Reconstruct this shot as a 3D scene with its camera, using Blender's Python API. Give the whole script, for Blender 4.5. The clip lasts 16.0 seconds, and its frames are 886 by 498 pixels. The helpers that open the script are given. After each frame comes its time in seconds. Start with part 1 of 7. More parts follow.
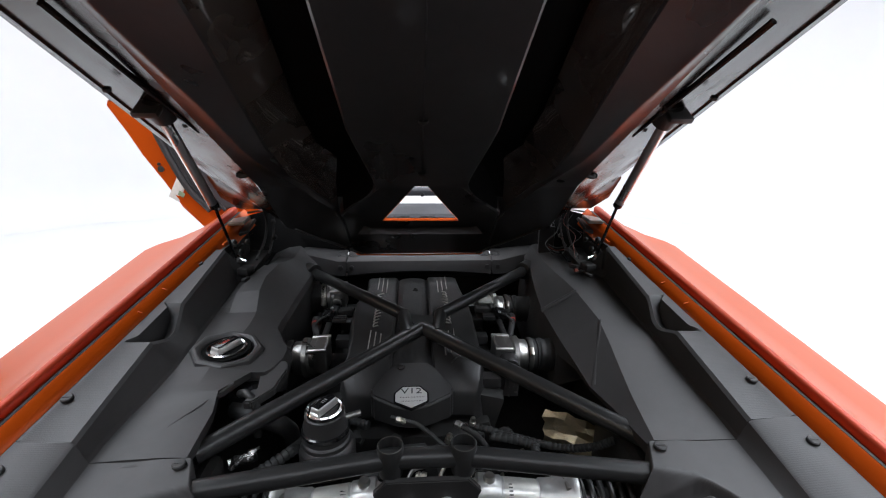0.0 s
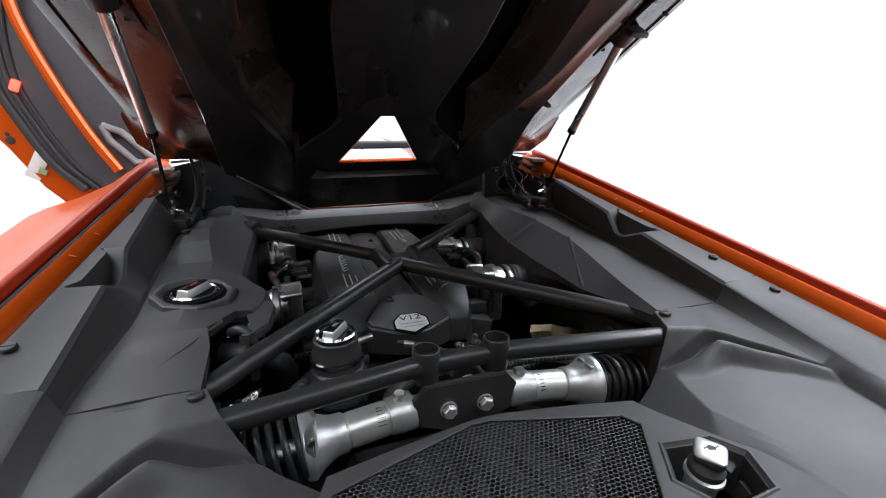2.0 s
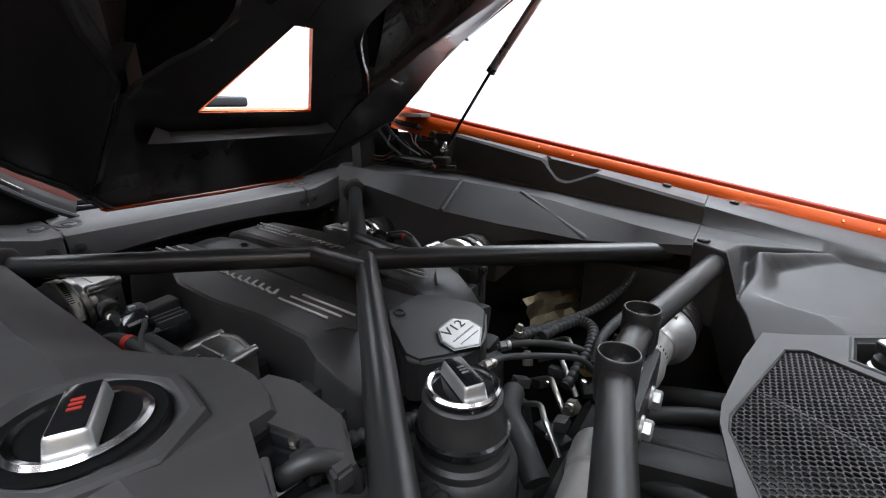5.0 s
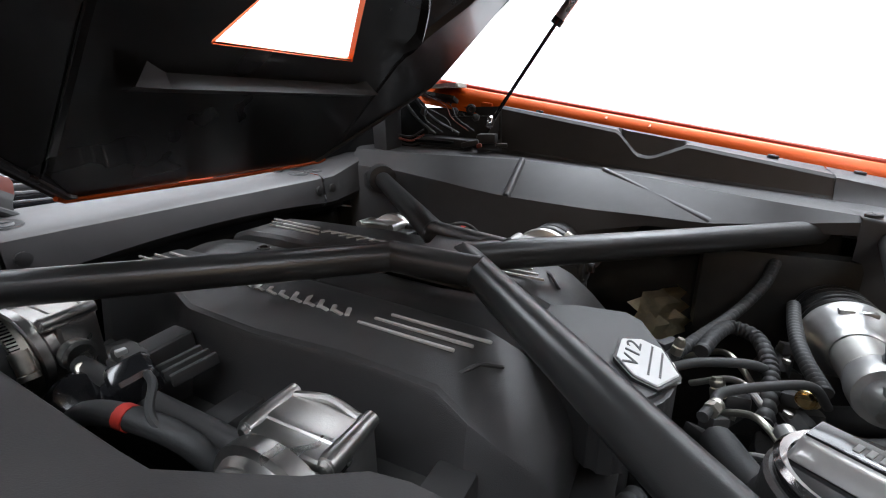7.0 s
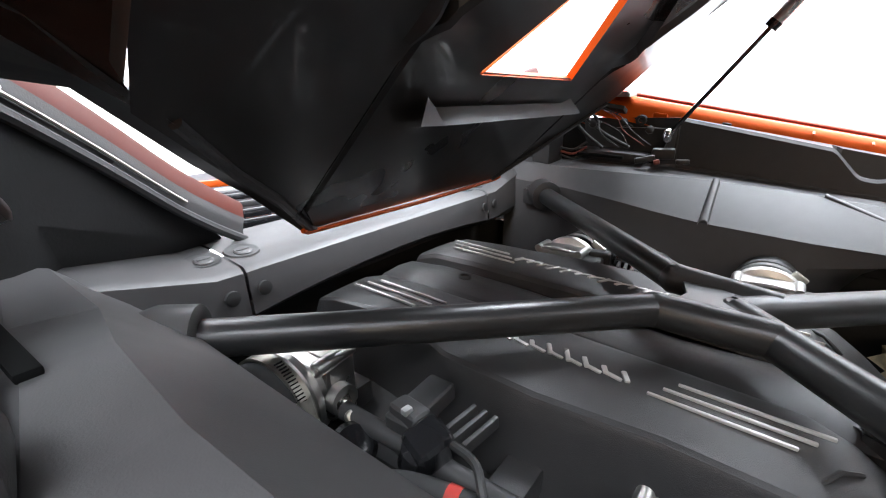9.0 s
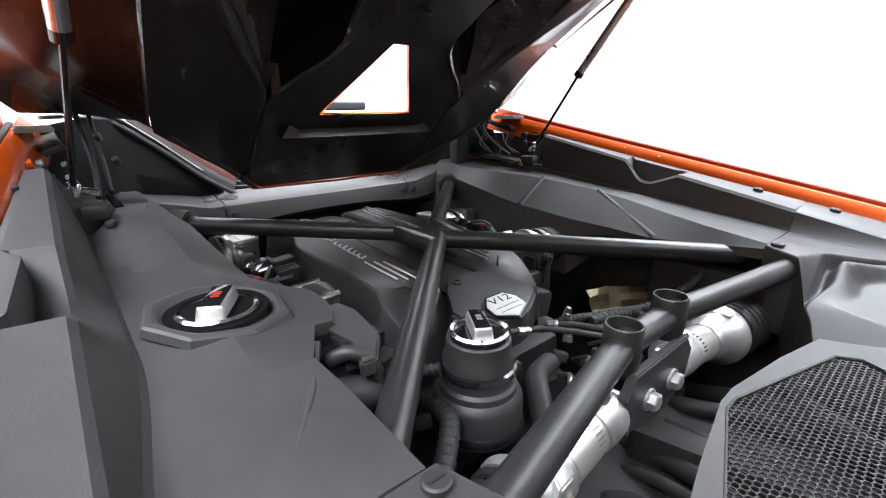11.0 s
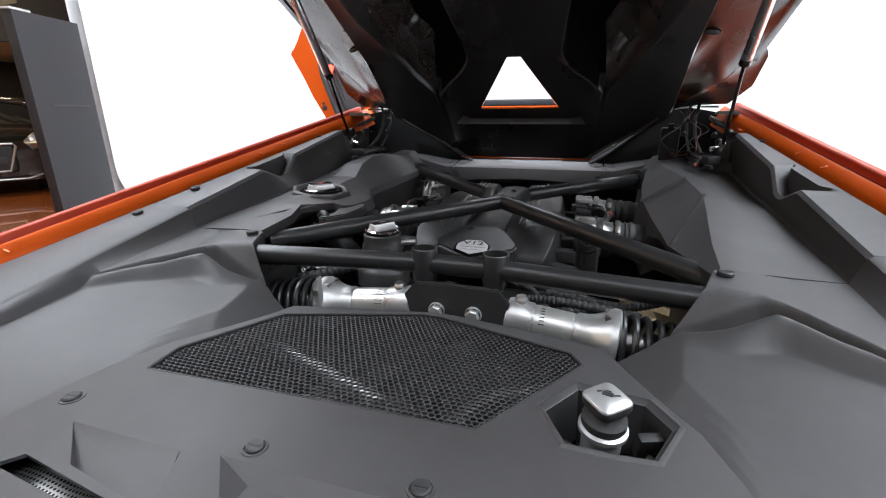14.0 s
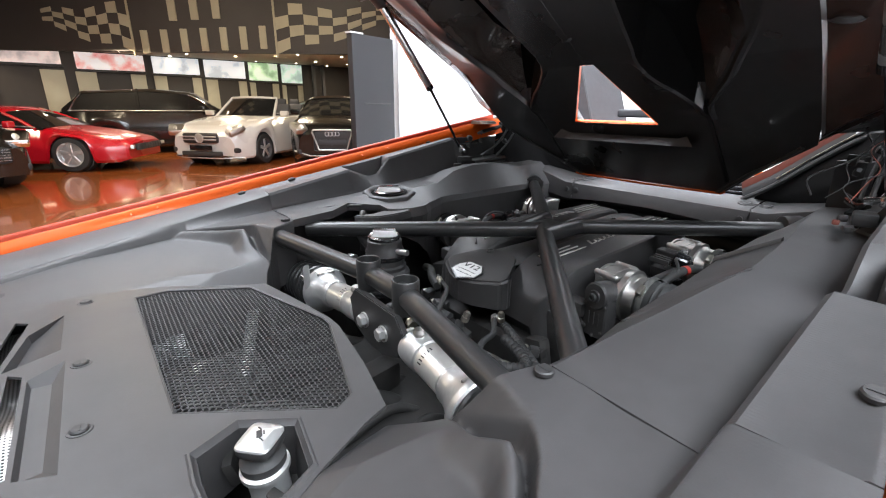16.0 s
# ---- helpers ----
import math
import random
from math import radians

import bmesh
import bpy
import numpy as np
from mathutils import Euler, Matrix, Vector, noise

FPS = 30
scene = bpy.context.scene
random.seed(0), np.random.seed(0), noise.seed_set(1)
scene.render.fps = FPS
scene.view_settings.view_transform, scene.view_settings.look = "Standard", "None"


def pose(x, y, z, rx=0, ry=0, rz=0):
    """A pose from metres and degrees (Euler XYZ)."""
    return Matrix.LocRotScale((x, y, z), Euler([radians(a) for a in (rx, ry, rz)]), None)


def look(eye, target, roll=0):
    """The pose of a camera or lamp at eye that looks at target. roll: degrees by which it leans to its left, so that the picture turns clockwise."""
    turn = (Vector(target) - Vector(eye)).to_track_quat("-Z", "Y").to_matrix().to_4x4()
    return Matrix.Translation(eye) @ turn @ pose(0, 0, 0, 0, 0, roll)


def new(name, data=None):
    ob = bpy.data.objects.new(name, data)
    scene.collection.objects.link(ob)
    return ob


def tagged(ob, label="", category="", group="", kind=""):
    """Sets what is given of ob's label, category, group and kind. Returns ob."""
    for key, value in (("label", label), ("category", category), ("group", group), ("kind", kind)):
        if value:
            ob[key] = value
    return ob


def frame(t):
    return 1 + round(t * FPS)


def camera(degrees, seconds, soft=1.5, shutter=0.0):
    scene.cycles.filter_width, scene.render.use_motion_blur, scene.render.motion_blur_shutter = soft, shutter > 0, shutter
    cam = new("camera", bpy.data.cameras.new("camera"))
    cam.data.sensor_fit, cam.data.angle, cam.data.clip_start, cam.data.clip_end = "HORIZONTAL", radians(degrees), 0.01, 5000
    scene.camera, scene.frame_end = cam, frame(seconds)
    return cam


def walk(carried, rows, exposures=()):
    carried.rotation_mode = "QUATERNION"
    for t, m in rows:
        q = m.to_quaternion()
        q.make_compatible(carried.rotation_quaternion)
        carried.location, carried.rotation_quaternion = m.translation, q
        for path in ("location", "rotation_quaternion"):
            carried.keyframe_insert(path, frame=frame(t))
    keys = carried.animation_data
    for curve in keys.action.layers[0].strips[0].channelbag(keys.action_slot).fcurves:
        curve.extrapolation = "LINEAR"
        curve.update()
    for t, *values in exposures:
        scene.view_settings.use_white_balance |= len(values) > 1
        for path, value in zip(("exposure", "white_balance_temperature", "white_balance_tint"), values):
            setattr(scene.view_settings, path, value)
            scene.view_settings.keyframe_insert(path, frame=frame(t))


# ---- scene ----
cam = camera(89.7, 16.0, soft=1.1)
PATH = [
    (0, (-0.02, -0.019, 1.509), (0.108, 1.883, 0.903), 0.7),
    (0.5, (-0.072, 0.019, 1.43), (0.093, 1.921, 0.834), 1.3),
    (1, (-0.105, 0.004, 1.376), (0.135, 1.901, 0.788), 0.8),
    (1.5, (-0.166, -0.019, 1.347), (0.238, 1.849, 0.759), 0.7),
    (2, (-0.269, -0.005, 1.316), (0.377, 1.795, 0.729), 0.5),
    (2.5, (-0.392, 0.051, 1.269), (0.51, 1.74, 0.689), 0.5),
    (3, (-0.483, 0.141, 1.243), (0.613, 1.703, 0.643), 0.1),
    (3.5, (-0.552, 0.26, 1.209), (0.722, 1.682, 0.613), 0.1),
    (4, (-0.571, 0.384, 1.213), (0.841, 1.664, 0.606), -0.1),
    (6.3, (-0.470, 0.726, 1.131), (1.21, 1.630, 0.526), -0.3),
    (6.5, (-0.470, 0.752, 1.125), (1.208, 1.656, 0.517), -0.6),
    (7, (-0.457, 0.857, 1.106), (1.224, 1.759, 0.507), -1.0),
    (7.5, (-0.462, 0.980, 1.107), (1.204, 1.905, 0.500), -0.7),
    (8, (-0.473, 1.094, 1.108), (1.151, 2.089, 0.497), -0.4),
    (8.2, (-0.477, 1.114, 1.114), (1.118, 2.152, 0.498), -0.6),
    (10.5, (-0.582, 0.644, 1.198), (0.797, 1.957, 0.586), -0.6),
    (11, (-0.562, 0.413, 1.185), (0.691, 1.852, 0.586), -0.4),
    (11.5, (-0.474, 0.237, 1.167), (0.598, 1.816, 0.569), -0.5),
    (12, (-0.409, 0.126, 1.175), (0.426, 1.84, 0.572), -0.3),
    (12.5, (-0.34, 0.008, 1.181), (0.186, 1.844, 0.586), -0.0),
    (13, (-0.178, -0.075, 1.189), (-0.015, 1.825, 0.585), -0.2),
    (13.3, (-0.049, -0.082, 1.18), (-0.124, 1.825, 0.58), -0.4),
    (13.5, (0.021, -0.088, 1.18), (-0.202, 1.805, 0.575), -0.4),
    (14, (0.202, -0.097, 1.171), (-0.372, 1.724, 0.577), -0.4),
    (14.5, (0.357, -0.107, 1.188), (-0.469, 1.612, 0.585), -0.2),
    (15, (0.505, -0.006, 1.19), (-0.561, 1.578, 0.596), -0.1),
    (15.5, (0.598, 0.146, 1.211), (-0.701, 1.539, 0.6), 0.3),
    (16, (0.671, 0.259, 1.213), (-0.842, 1.417, 0.604), 0.5),
]
walk(cam, [(t, look(eye, target, roll)) for t, eye, target, roll in PATH],
     exposures=[(0, -0.5), (1.5, -0.3), (4, 0.0), (6.5, 0.38), (7, 0.58), (8, 1.27), (8.2, 1.32), (10.5, 1.38), (11, 0.93), (12, 0.5), (12.5, 0.36), (13.5, 0.16), (14.5, 0.28), (15, 0.46), (16, 0.76)])

# ---------------------------------------------------------------- world and light
world = bpy.data.worlds.new("world")
scene.world = world
world.use_nodes = True
wn = world.node_tree.nodes
wn["Background"].inputs[0].default_value = (0.9, 0.95, 1.0, 1)
wn["Background"].inputs[1].default_value = 0.05


def lamp(name, m, size, watts, colour=(1, 1, 1)):
    data = bpy.data.lights.new(name, "AREA")
    data.shape, data.size, data.size_y = "RECTANGLE", size[0], size[1]
    data.energy, data.color = watts, colour
    ob = new(name, data)
    ob.matrix_world = m
    return ob


# the studio's ceiling panels and the showroom's ceiling light
LIGHTS = [((-2.3, 0.3, 4.1), (1.8, 3.4), 212), ((2.3, 0.3, 4.1), (1.8, 3.4), 266), ((-3.6, 3.6, 4.1), (3.0, 3.0), 100), ((0.6, 4.6, 4.1), (4.0, 2.0), 110),
          ((4.2, 1.4, 4.1), (2.4, 4.0), 110), ((0.1, -2.1, 4.1), (2.4, 1.8), 32)]
for place, size, watts in LIGHTS:
    lamp("studio_light", pose(*place), size, watts, (0.90, 0.975, 1.07))
SPOTS = [((-9.4, 0.4, 4.5), 80), ((-8.2, 3.4, 4.5), 76), ((-8.0, -5.0, 4.2), 150), ((-12.8, 0.9, 2.45), 42), ((-13.4, 3.3, 2.45), 42), ((-11.9, 4.6, 2.45), 42), ((-13.2, 7.6, 2.45), 42), ((-15.0, -2.4, 2.45), 42)]
for place, watts in SPOTS:
    lamp("showroom_light", pose(*place), (0.35, 0.35), watts, (1.0, 0.82, 0.58))


# ---------------------------------------------------------------- materials
def material(name, colour, rough=0.5, metal=0.0, vary=0.15, scale=60.0, bump=0.0, bump_scale=400.0, coat=0.0, stains=0.0, spec=0.5, rough_vary=0.08):
    """A surface with two scales of colour variation, uneven gloss and fine relief; scale in features per metre."""
    mat = bpy.data.materials.new(name)
    mat.use_nodes = True
    nodes, links = mat.node_tree.nodes, mat.node_tree.links
    bsdf = nodes["Principled BSDF"]
    bsdf.inputs["Metallic"].default_value = metal
    bsdf.inputs["Coat Weight"].default_value = coat
    bsdf.inputs["Coat Roughness"].default_value = 0.03
    bsdf.inputs["Specular IOR Level"].default_value = spec
    coords = nodes.new("ShaderNodeTexCoord")
    fine = nodes.new("ShaderNodeTexNoise")
    fine.inputs["Scale"].default_value, fine.inputs["Detail"].default_value = scale, 5
    large = nodes.new("ShaderNodeTexNoise")
    large.inputs["Scale"].default_value, large.inputs["Detail"].default_value = scale * 0.12, 3
    links.new(coords.outputs["Object"], fine.inputs["Vector"])
    links.new(coords.outputs["Object"], large.inputs["Vector"])
    add = nodes.new("ShaderNodeMath")
    add.operation = "ADD"
    links.new(fine.outputs["Fac"], add.inputs[0])
    links.new(large.outputs["Fac"], add.inputs[1])
    ramp = nodes.new("ShaderNodeMapRange")
    ramp.inputs["From Min"].default_value, ramp.inputs["From Max"].default_value = 0.6, 1.4
    ramp.inputs["To Min"].default_value, ramp.inputs["To Max"].default_value = 1 - vary, 1 + vary
    links.new(add.outputs[0], ramp.inputs["Value"])
    mul = nodes.new("ShaderNodeMix")
    mul.data_type, mul.blend_type = "RGBA", "MULTIPLY"
    mul.inputs["Factor"].default_value = 1
    mul.inputs["A"].default_value = (*colour, 1)
    links.new(ramp.outputs["Result"], mul.inputs["B"])
    out = mul.outputs["Result"]
    if stains:
        dirt = nodes.new("ShaderNodeTexNoise")
        dirt.inputs["Scale"].default_value, dirt.inputs["Detail"].default_value, dirt.inputs["Distortion"].default_value = scale * 0.35, 8, 1.5
        links.new(coords.outputs["Object"], dirt.inputs["Vector"])
        cut = nodes.new("ShaderNodeMapRange")
        cut.inputs["From Min"].default_value, cut.inputs["From Max"].default_value = 0.52, 0.72
        cut.inputs["To Max"].default_value = stains
        links.new(dirt.outputs["Fac"], cut.inputs["Value"])
        mix = nodes.new("ShaderNodeMix")
        mix.data_type = "RGBA"
        mix.inputs["B"].default_value = (0.16, 0.15, 0.13, 1)
        links.new(cut.outputs["Result"], mix.inputs["Factor"])
        links.new(out, mix.inputs["A"])
        out = mix.outputs["Result"]
    links.new(out, bsdf.inputs["Base Color"])
    gloss = nodes.new("ShaderNodeMapRange")
    gloss.inputs["From Min"].default_value, gloss.inputs["From Max"].default_value = 0.3, 0.7
    gloss.inputs["To Min"].default_value, gloss.inputs["To Max"].default_value = max(rough - rough_vary, 0.02), min(rough + rough_vary, 1)
    links.new(large.outputs["Fac"], gloss.inputs["Value"])
    links.new(gloss.outputs["Result"], bsdf.inputs["Roughness"])
    if bump:
        grain = nodes.new("ShaderNodeTexNoise")
        grain.inputs["Scale"].default_value, grain.inputs["Detail"].default_value = bump_scale, 3
        links.new(coords.outputs["Object"], grain.inputs["Vector"])
        relief = nodes.new("ShaderNodeBump")
        relief.inputs["Strength"].default_value, relief.inputs["Distance"].default_value = bump, 0.001
        links.new(grain.outputs["Fac"], relief.inputs["Height"])
        links.new(relief.outputs["Normal"], bsdf.inputs["Normal"])
    return mat


def glowing(name, colour, strength):
    mat = bpy.data.materials.new(name)
    mat.use_nodes = True
    bsdf = mat.node_tree.nodes["Principled BSDF"]
    bsdf.inputs["Base Color"].default_value = (*colour, 1)
    bsdf.inputs["Emission Color"].default_value = (*colour, 1)
    bsdf.inputs["Emission Strength"].default_value = strength
    return mat


# orange of the roof pillar, darkened to red-brown in place of shade
PILLAR_SHADED = material("shaded_pillar_orange", (0.075, 0.014, 0.008), 0.42, 0.0, 0.05, 20, coat=0.0, spec=0.3, rough_vary=0.0)
ORANGE = material("orange_paint", (0.58, 0.080, 0.002), 0.38, 0.40, 0.03, 20, coat=0.2, rough_vary=0.0, spec=0.3)
# body orange made darker and redder to imitate the flange's shade
FLANGE_SHADED = material("shaded_flange_orange", (0.36, 0.038, 0.012), 0.42, 0.3, 0.05, 20, coat=0.1, rough_vary=0.0, spec=0.3)
LINER = material("liner_plastic", (0.0465, 0.0445, 0.0447), 0.47, 0, 0.12, 40, bump=0.12, bump_scale=900, spec=0.4)
WEAVE = material("textured_liner_plastic", (0.0535, 0.0520, 0.0525), 0.48, 0, 0.12, 40, bump=0.2, bump_scale=420, spec=0.4)
ribs = WEAVE.node_tree.nodes.new("ShaderNodeTexWave")
ribs.bands_direction = "Y"
ribs.inputs["Scale"].default_value, ribs.inputs["Distortion"].default_value = 85.0, 0.0
WEAVE.node_tree.links.new(WEAVE.node_tree.nodes["Texture Coordinate"].outputs["Object"], ribs.inputs["Vector"])
rib_relief = WEAVE.node_tree.nodes.new("ShaderNodeBump")
rib_relief.inputs["Strength"].default_value, rib_relief.inputs["Distance"].default_value = 0.12, 0.0004
WEAVE.node_tree.links.new(ribs.outputs["Fac"], rib_relief.inputs["Height"])
WEAVE.node_tree.links.new(WEAVE.node_tree.nodes["Bump"].outputs["Normal"], rib_relief.inputs["Normal"])
WEAVE.node_tree.links.new(rib_relief.outputs["Normal"], WEAVE.node_tree.nodes["Principled BSDF"].inputs["Normal"])
FACET = material("lid_facet_paint", (0.036, 0.026, 0.021), 0.26, 0.0, 0.1, 60, coat=1.0, rough_vary=0.04)
LID_SKIN = material("lid_underside_paint", (0.016, 0.010, 0.008), 0.24, 0.0, 0.1, 120, coat=0.05, rough_vary=0.05, spec=0.3)
LID_PANEL = material("lid_inner_panel", (0.022, 0.021, 0.021), 0.33, 0, 0.2, 50, coat=0.3, rough_vary=0.1)
BAR = material("satin_black_bar", (0.022, 0.022, 0.022), 0.31, 0, 0.08, 90, bump=0.08, bump_scale=1200, rough_vary=0.02)
BLACK = material("black_plastic", (0.027, 0.026, 0.026), 0.5, 0, 0.2, 60, bump=0.15, bump_scale=700)
DEEP = material("dirty_black_metal", (0.018, 0.0172, 0.0165), 0.6, 0.2, 0.4, 30, bump=0.3, bump_scale=120, stains=0.10)
COVER = material("engine_cover_plastic", (0.029, 0.028, 0.028), 0.38, 0, 0.15, 60, bump=0.35, bump_scale=1100)
GLOSS = material("gloss_black_plastic", (0.010, 0.010, 0.011), 0.16, 0, 0.1, 50, coat=0.4)
DULL = material("dull_casting", (0.10, 0.10, 0.095), 0.5, 0.6, 0.3, 40, bump=0.3, bump_scale=150, stains=0.3)
RUBBER = material("rubber", (0.021, 0.021, 0.021), 0.62, 0, 0.2, 80, bump=0.15)
ALU = material("cast_aluminium", (0.52, 0.51, 0.49), 0.36, 1.0, 0.12, 90, bump=0.12, bump_scale=600, rough_vary=0.1)
SLEEVE = material("polished_sleeve", (0.74, 0.73, 0.69), 0.33, 0.75, 0.06, 90, rough_vary=0.06)
SATIN = material("satin_silver_tube", (0.64, 0.64, 0.63), 0.38, 0.8, 0.10, 120, rough_vary=0.06)
STEEL = material("zinc_steel", (0.50, 0.48, 0.42), 0.34, 1.0, 0.2, 150)
CHROME = material("chrome", (0.80, 0.80, 0.80), 0.17, 1.0, 0.06, 80, rough_vary=0.05)
FOIL = material("gold_heat_foil", (0.78, 0.68, 0.46), 0.42, 1.0, 0.25, 60, bump=0.9, bump_scale=90)
SILVERFOIL = material("silver_heat_shield", (0.62, 0.62, 0.61), 0.3, 1.0, 0.2, 60, bump=0.9, bump_scale=160)
EMBLEM = material("silver_lettering", (0.62, 0.61, 0.58), 0.32, 0.6, 0.06, 100)
PLATE = material("white_metal_plate", (0.52, 0.52, 0.51), 0.35, 0.2, 0.05, 100)
STRUT = material("polished_dark_steel", (0.70, 0.69, 0.69), 0.30, 1.0, 0.06, 90, rough_vary=0.04)
FELT = material("black_side_felt", (0.010, 0.0095, 0.0095), 0.75, 0, 0.2, 30, bump=0.2, bump_scale=300, spec=0.2)
# near-black that stands in for the shade inside recesses and slots
HOLE_SHADE = material("painted_hole_shade", (0.006, 0.006, 0.006), 0.9, 0, 0.1, 40, spec=0.05)
INK = material("black_print", (0.02, 0.02, 0.02), 0.5)
REDINK = material("red_print", (0.42, 0.03, 0.02), 0.5)
REDLAMP = glowing("red_door_lamp", (1.0, 0.05, 0.03), 6.0)
WHITEPAINT = material("white_studio_paint", (0.86, 0.86, 0.86), 0.7, 0, 0.02, 3)
GREY_TRIM = material("grey_cabin_trim", (0.045, 0.045, 0.05), 0.6, 0, 0.15, 40, bump=0.2)
SEAL = material("weather_seal", (0.20, 0.20, 0.20), 0.55, 0, 0.1, 40)
LABEL = material("paper_label", (0.70, 0.70, 0.66), 0.6)
GREENINK = material("green_print", (0.25, 0.33, 0.20), 0.6)
PERF = material("perforated_silver_sheet", (0.40, 0.39, 0.375), 0.36, 0.9, 0.15, 60, bump=0.5, bump_scale=140)
pn, pl_ = PERF.node_tree.nodes, PERF.node_tree.links
dots = pn.new("ShaderNodeTexVoronoi")
dots.voronoi_dimensions = "2D"
dots.inputs["Scale"].default_value, dots.inputs["Randomness"].default_value = 225.0, 0.0
pl_.new(pn["Texture Coordinate"].outputs["Object"], dots.inputs["Vector"])
step = pn.new("ShaderNodeMath")
step.operation, step.inputs[1].default_value = "LESS_THAN", 0.31
pl_.new(dots.outputs["Distance"], step.inputs[0])
punch = pn.new("ShaderNodeMix")
punch.data_type = "RGBA"
punch.inputs["B"].default_value = (0.02, 0.02, 0.02, 1)
pl_.new(step.outputs[0], punch.inputs["Factor"])
pl_.new(pn["Principled BSDF"].inputs["Base Color"].links[0].from_socket, punch.inputs["A"])
pl_.new(punch.outputs["Result"], pn["Principled BSDF"].inputs["Base Color"])
BRASS = material("brass_fitting", (0.62, 0.46, 0.22), 0.3, 1.0, 0.15, 120)
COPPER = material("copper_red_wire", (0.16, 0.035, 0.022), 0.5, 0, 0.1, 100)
GLASS_DARK = material("dark_car_glass", (0.012, 0.012, 0.012), 0.05, 0, 0.05, 10, coat=0.6)


# ---------------------------------------------------------------- mesh helpers
def root_of(ob):
    at = Vector((0, 0, 0))
    while ob:
        at = at + ob.location
        ob = ob.parent
    return at


def smooth(bm, angle=35):
    lim = math.cos(radians(angle))
    bm.normal_update()
    for f in bm.faces:
        f.smooth = True
    for e in bm.edges:
        if len(e.link_faces) == 2 and e.link_faces[0].normal.dot(e.link_faces[1].normal) < lim:
            e.smooth = False


def part(name, bm, mat, parent=None, label="", angle=35, kind=""):
    """Links a bmesh, in world places, as one mesh under a thing or a part."""
    bmesh.ops.recalc_face_normals(bm, faces=bm.faces)
    smooth(bm, angle)
    bm.transform(Matrix.Translation(-root_of(parent)))
    me = bpy.data.meshes.new(name)
    bm.to_mesh(me)
    bm.free()
    mats = mat if isinstance(mat, (list, tuple)) else [mat]
    for m in mats:
        me.materials.append(m)
    ob = new(name, me)
    ob.parent = parent
    return tagged(ob, label, kind=kind)


def thing(name, label, category, at=(0, 0, 0), group="", kind=""):
    ob = new(name)
    ob.empty_display_size = 0.05
    ob.location = at
    return tagged(ob, label, category, group, kind)


def join(*bms):
    out = bmesh.new()
    for b in bms:
        me = bpy.data.meshes.new("scratch")
        b.to_mesh(me)
        b.free()
        out.from_mesh(me)
        bpy.data.meshes.remove(me)
    return out


def grid(rows, thick=0.0, closed=False):
    """Rows of points into quads; thick: a second layer below, closed round the rim."""
    bm = bmesh.new()
    n, m = len(rows), len(rows[0])
    top = [[bm.verts.new(p) for p in r] for r in rows]
    span = m if closed else m - 1
    for i in range(n - 1):
        for j in range(span):
            k = (j + 1) % m
            bm.faces.new((top[i][j], top[i + 1][j], top[i + 1][k], top[i][k]))
    if thick:
        low = [[bm.verts.new(Vector(p) - Vector((0, 0, thick))) for p in r] for r in rows]
        for i in range(n - 1):
            for j in range(m - 1):
                bm.faces.new((low[i][j], low[i][j + 1], low[i + 1][j + 1], low[i + 1][j]))
        for i in range(n - 1):
            bm.faces.new((top[i][0], low[i][0], low[i + 1][0], top[i + 1][0]))
            bm.faces.new((top[i][-1], top[i + 1][-1], low[i + 1][-1], low[i][-1]))
        for j in range(m - 1):
            bm.faces.new((top[0][j], top[0][j + 1], low[0][j + 1], low[0][j]))
            bm.faces.new((top[-1][j], low[-1][j], low[-1][j + 1], top[-1][j + 1]))
    return bm


def curve_points(pts, n=8):
    """A smooth run of points through pts (Catmull-Rom)."""
    P = [Vector(p) for p in pts]
    P = [2 * P[0] - P[1]] + P + [2 * P[-1] - P[-2]]
    out = []
    for i in range(1, len(P) - 2):
        a, b, c, d = P[i - 1:i + 3]
        for k in range(n):
            t = k / n
            out.append(0.5 * (2 * b + (c - a) * t + (2 * a - 5 * b + 4 * c - d) * t * t + (3 * b - a - 3 * c + d) * t ** 3))
    return out + [P[-2]]


def tube(pts, r, seg=14, caps=True):
    """A round bar along pts; r: one radius or one for each point."""
    P = [Vector(p) for p in pts]
    R = list(r) if isinstance(r, (list, tuple)) else [r] * len(P)
    side = None
    rows = []
    for i, p in enumerate(P):
        d = (P[min(i + 1, len(P) - 1)] - P[max(i - 1, 0)]).normalized()
        if side is None:
            side = d.orthogonal().normalized()
        side = (side - d * side.dot(d)).normalized()
        up = d.cross(side)
        rows.append([p + R[i] * (math.cos(a) * side + math.sin(a) * up) for a in (2 * math.pi * k / seg for k in range(seg))])
    bm = grid(rows, closed=True)
    if caps:
        bm.verts.ensure_lookup_table()
        bm.faces.new([bm.verts[k] for k in range(seg)])
        bm.faces.new([bm.verts[(len(P) - 1) * seg + k] for k in range(seg)])
    return bm


def turned(profile, at, axis=(0, 0, 1), seg=28):
    """A turned body: (radius, height) pairs about an axis through at."""
    d = Vector(axis).normalized()
    side = d.orthogonal().normalized()
    up = d.cross(side)
    rows = [[Vector(at) + d * h + max(r, 0.0002) * (math.cos(a) * side + math.sin(a) * up) for a in (2 * math.pi * k / seg for k in range(seg))] for r, h in profile]
    return grid(rows, closed=True)


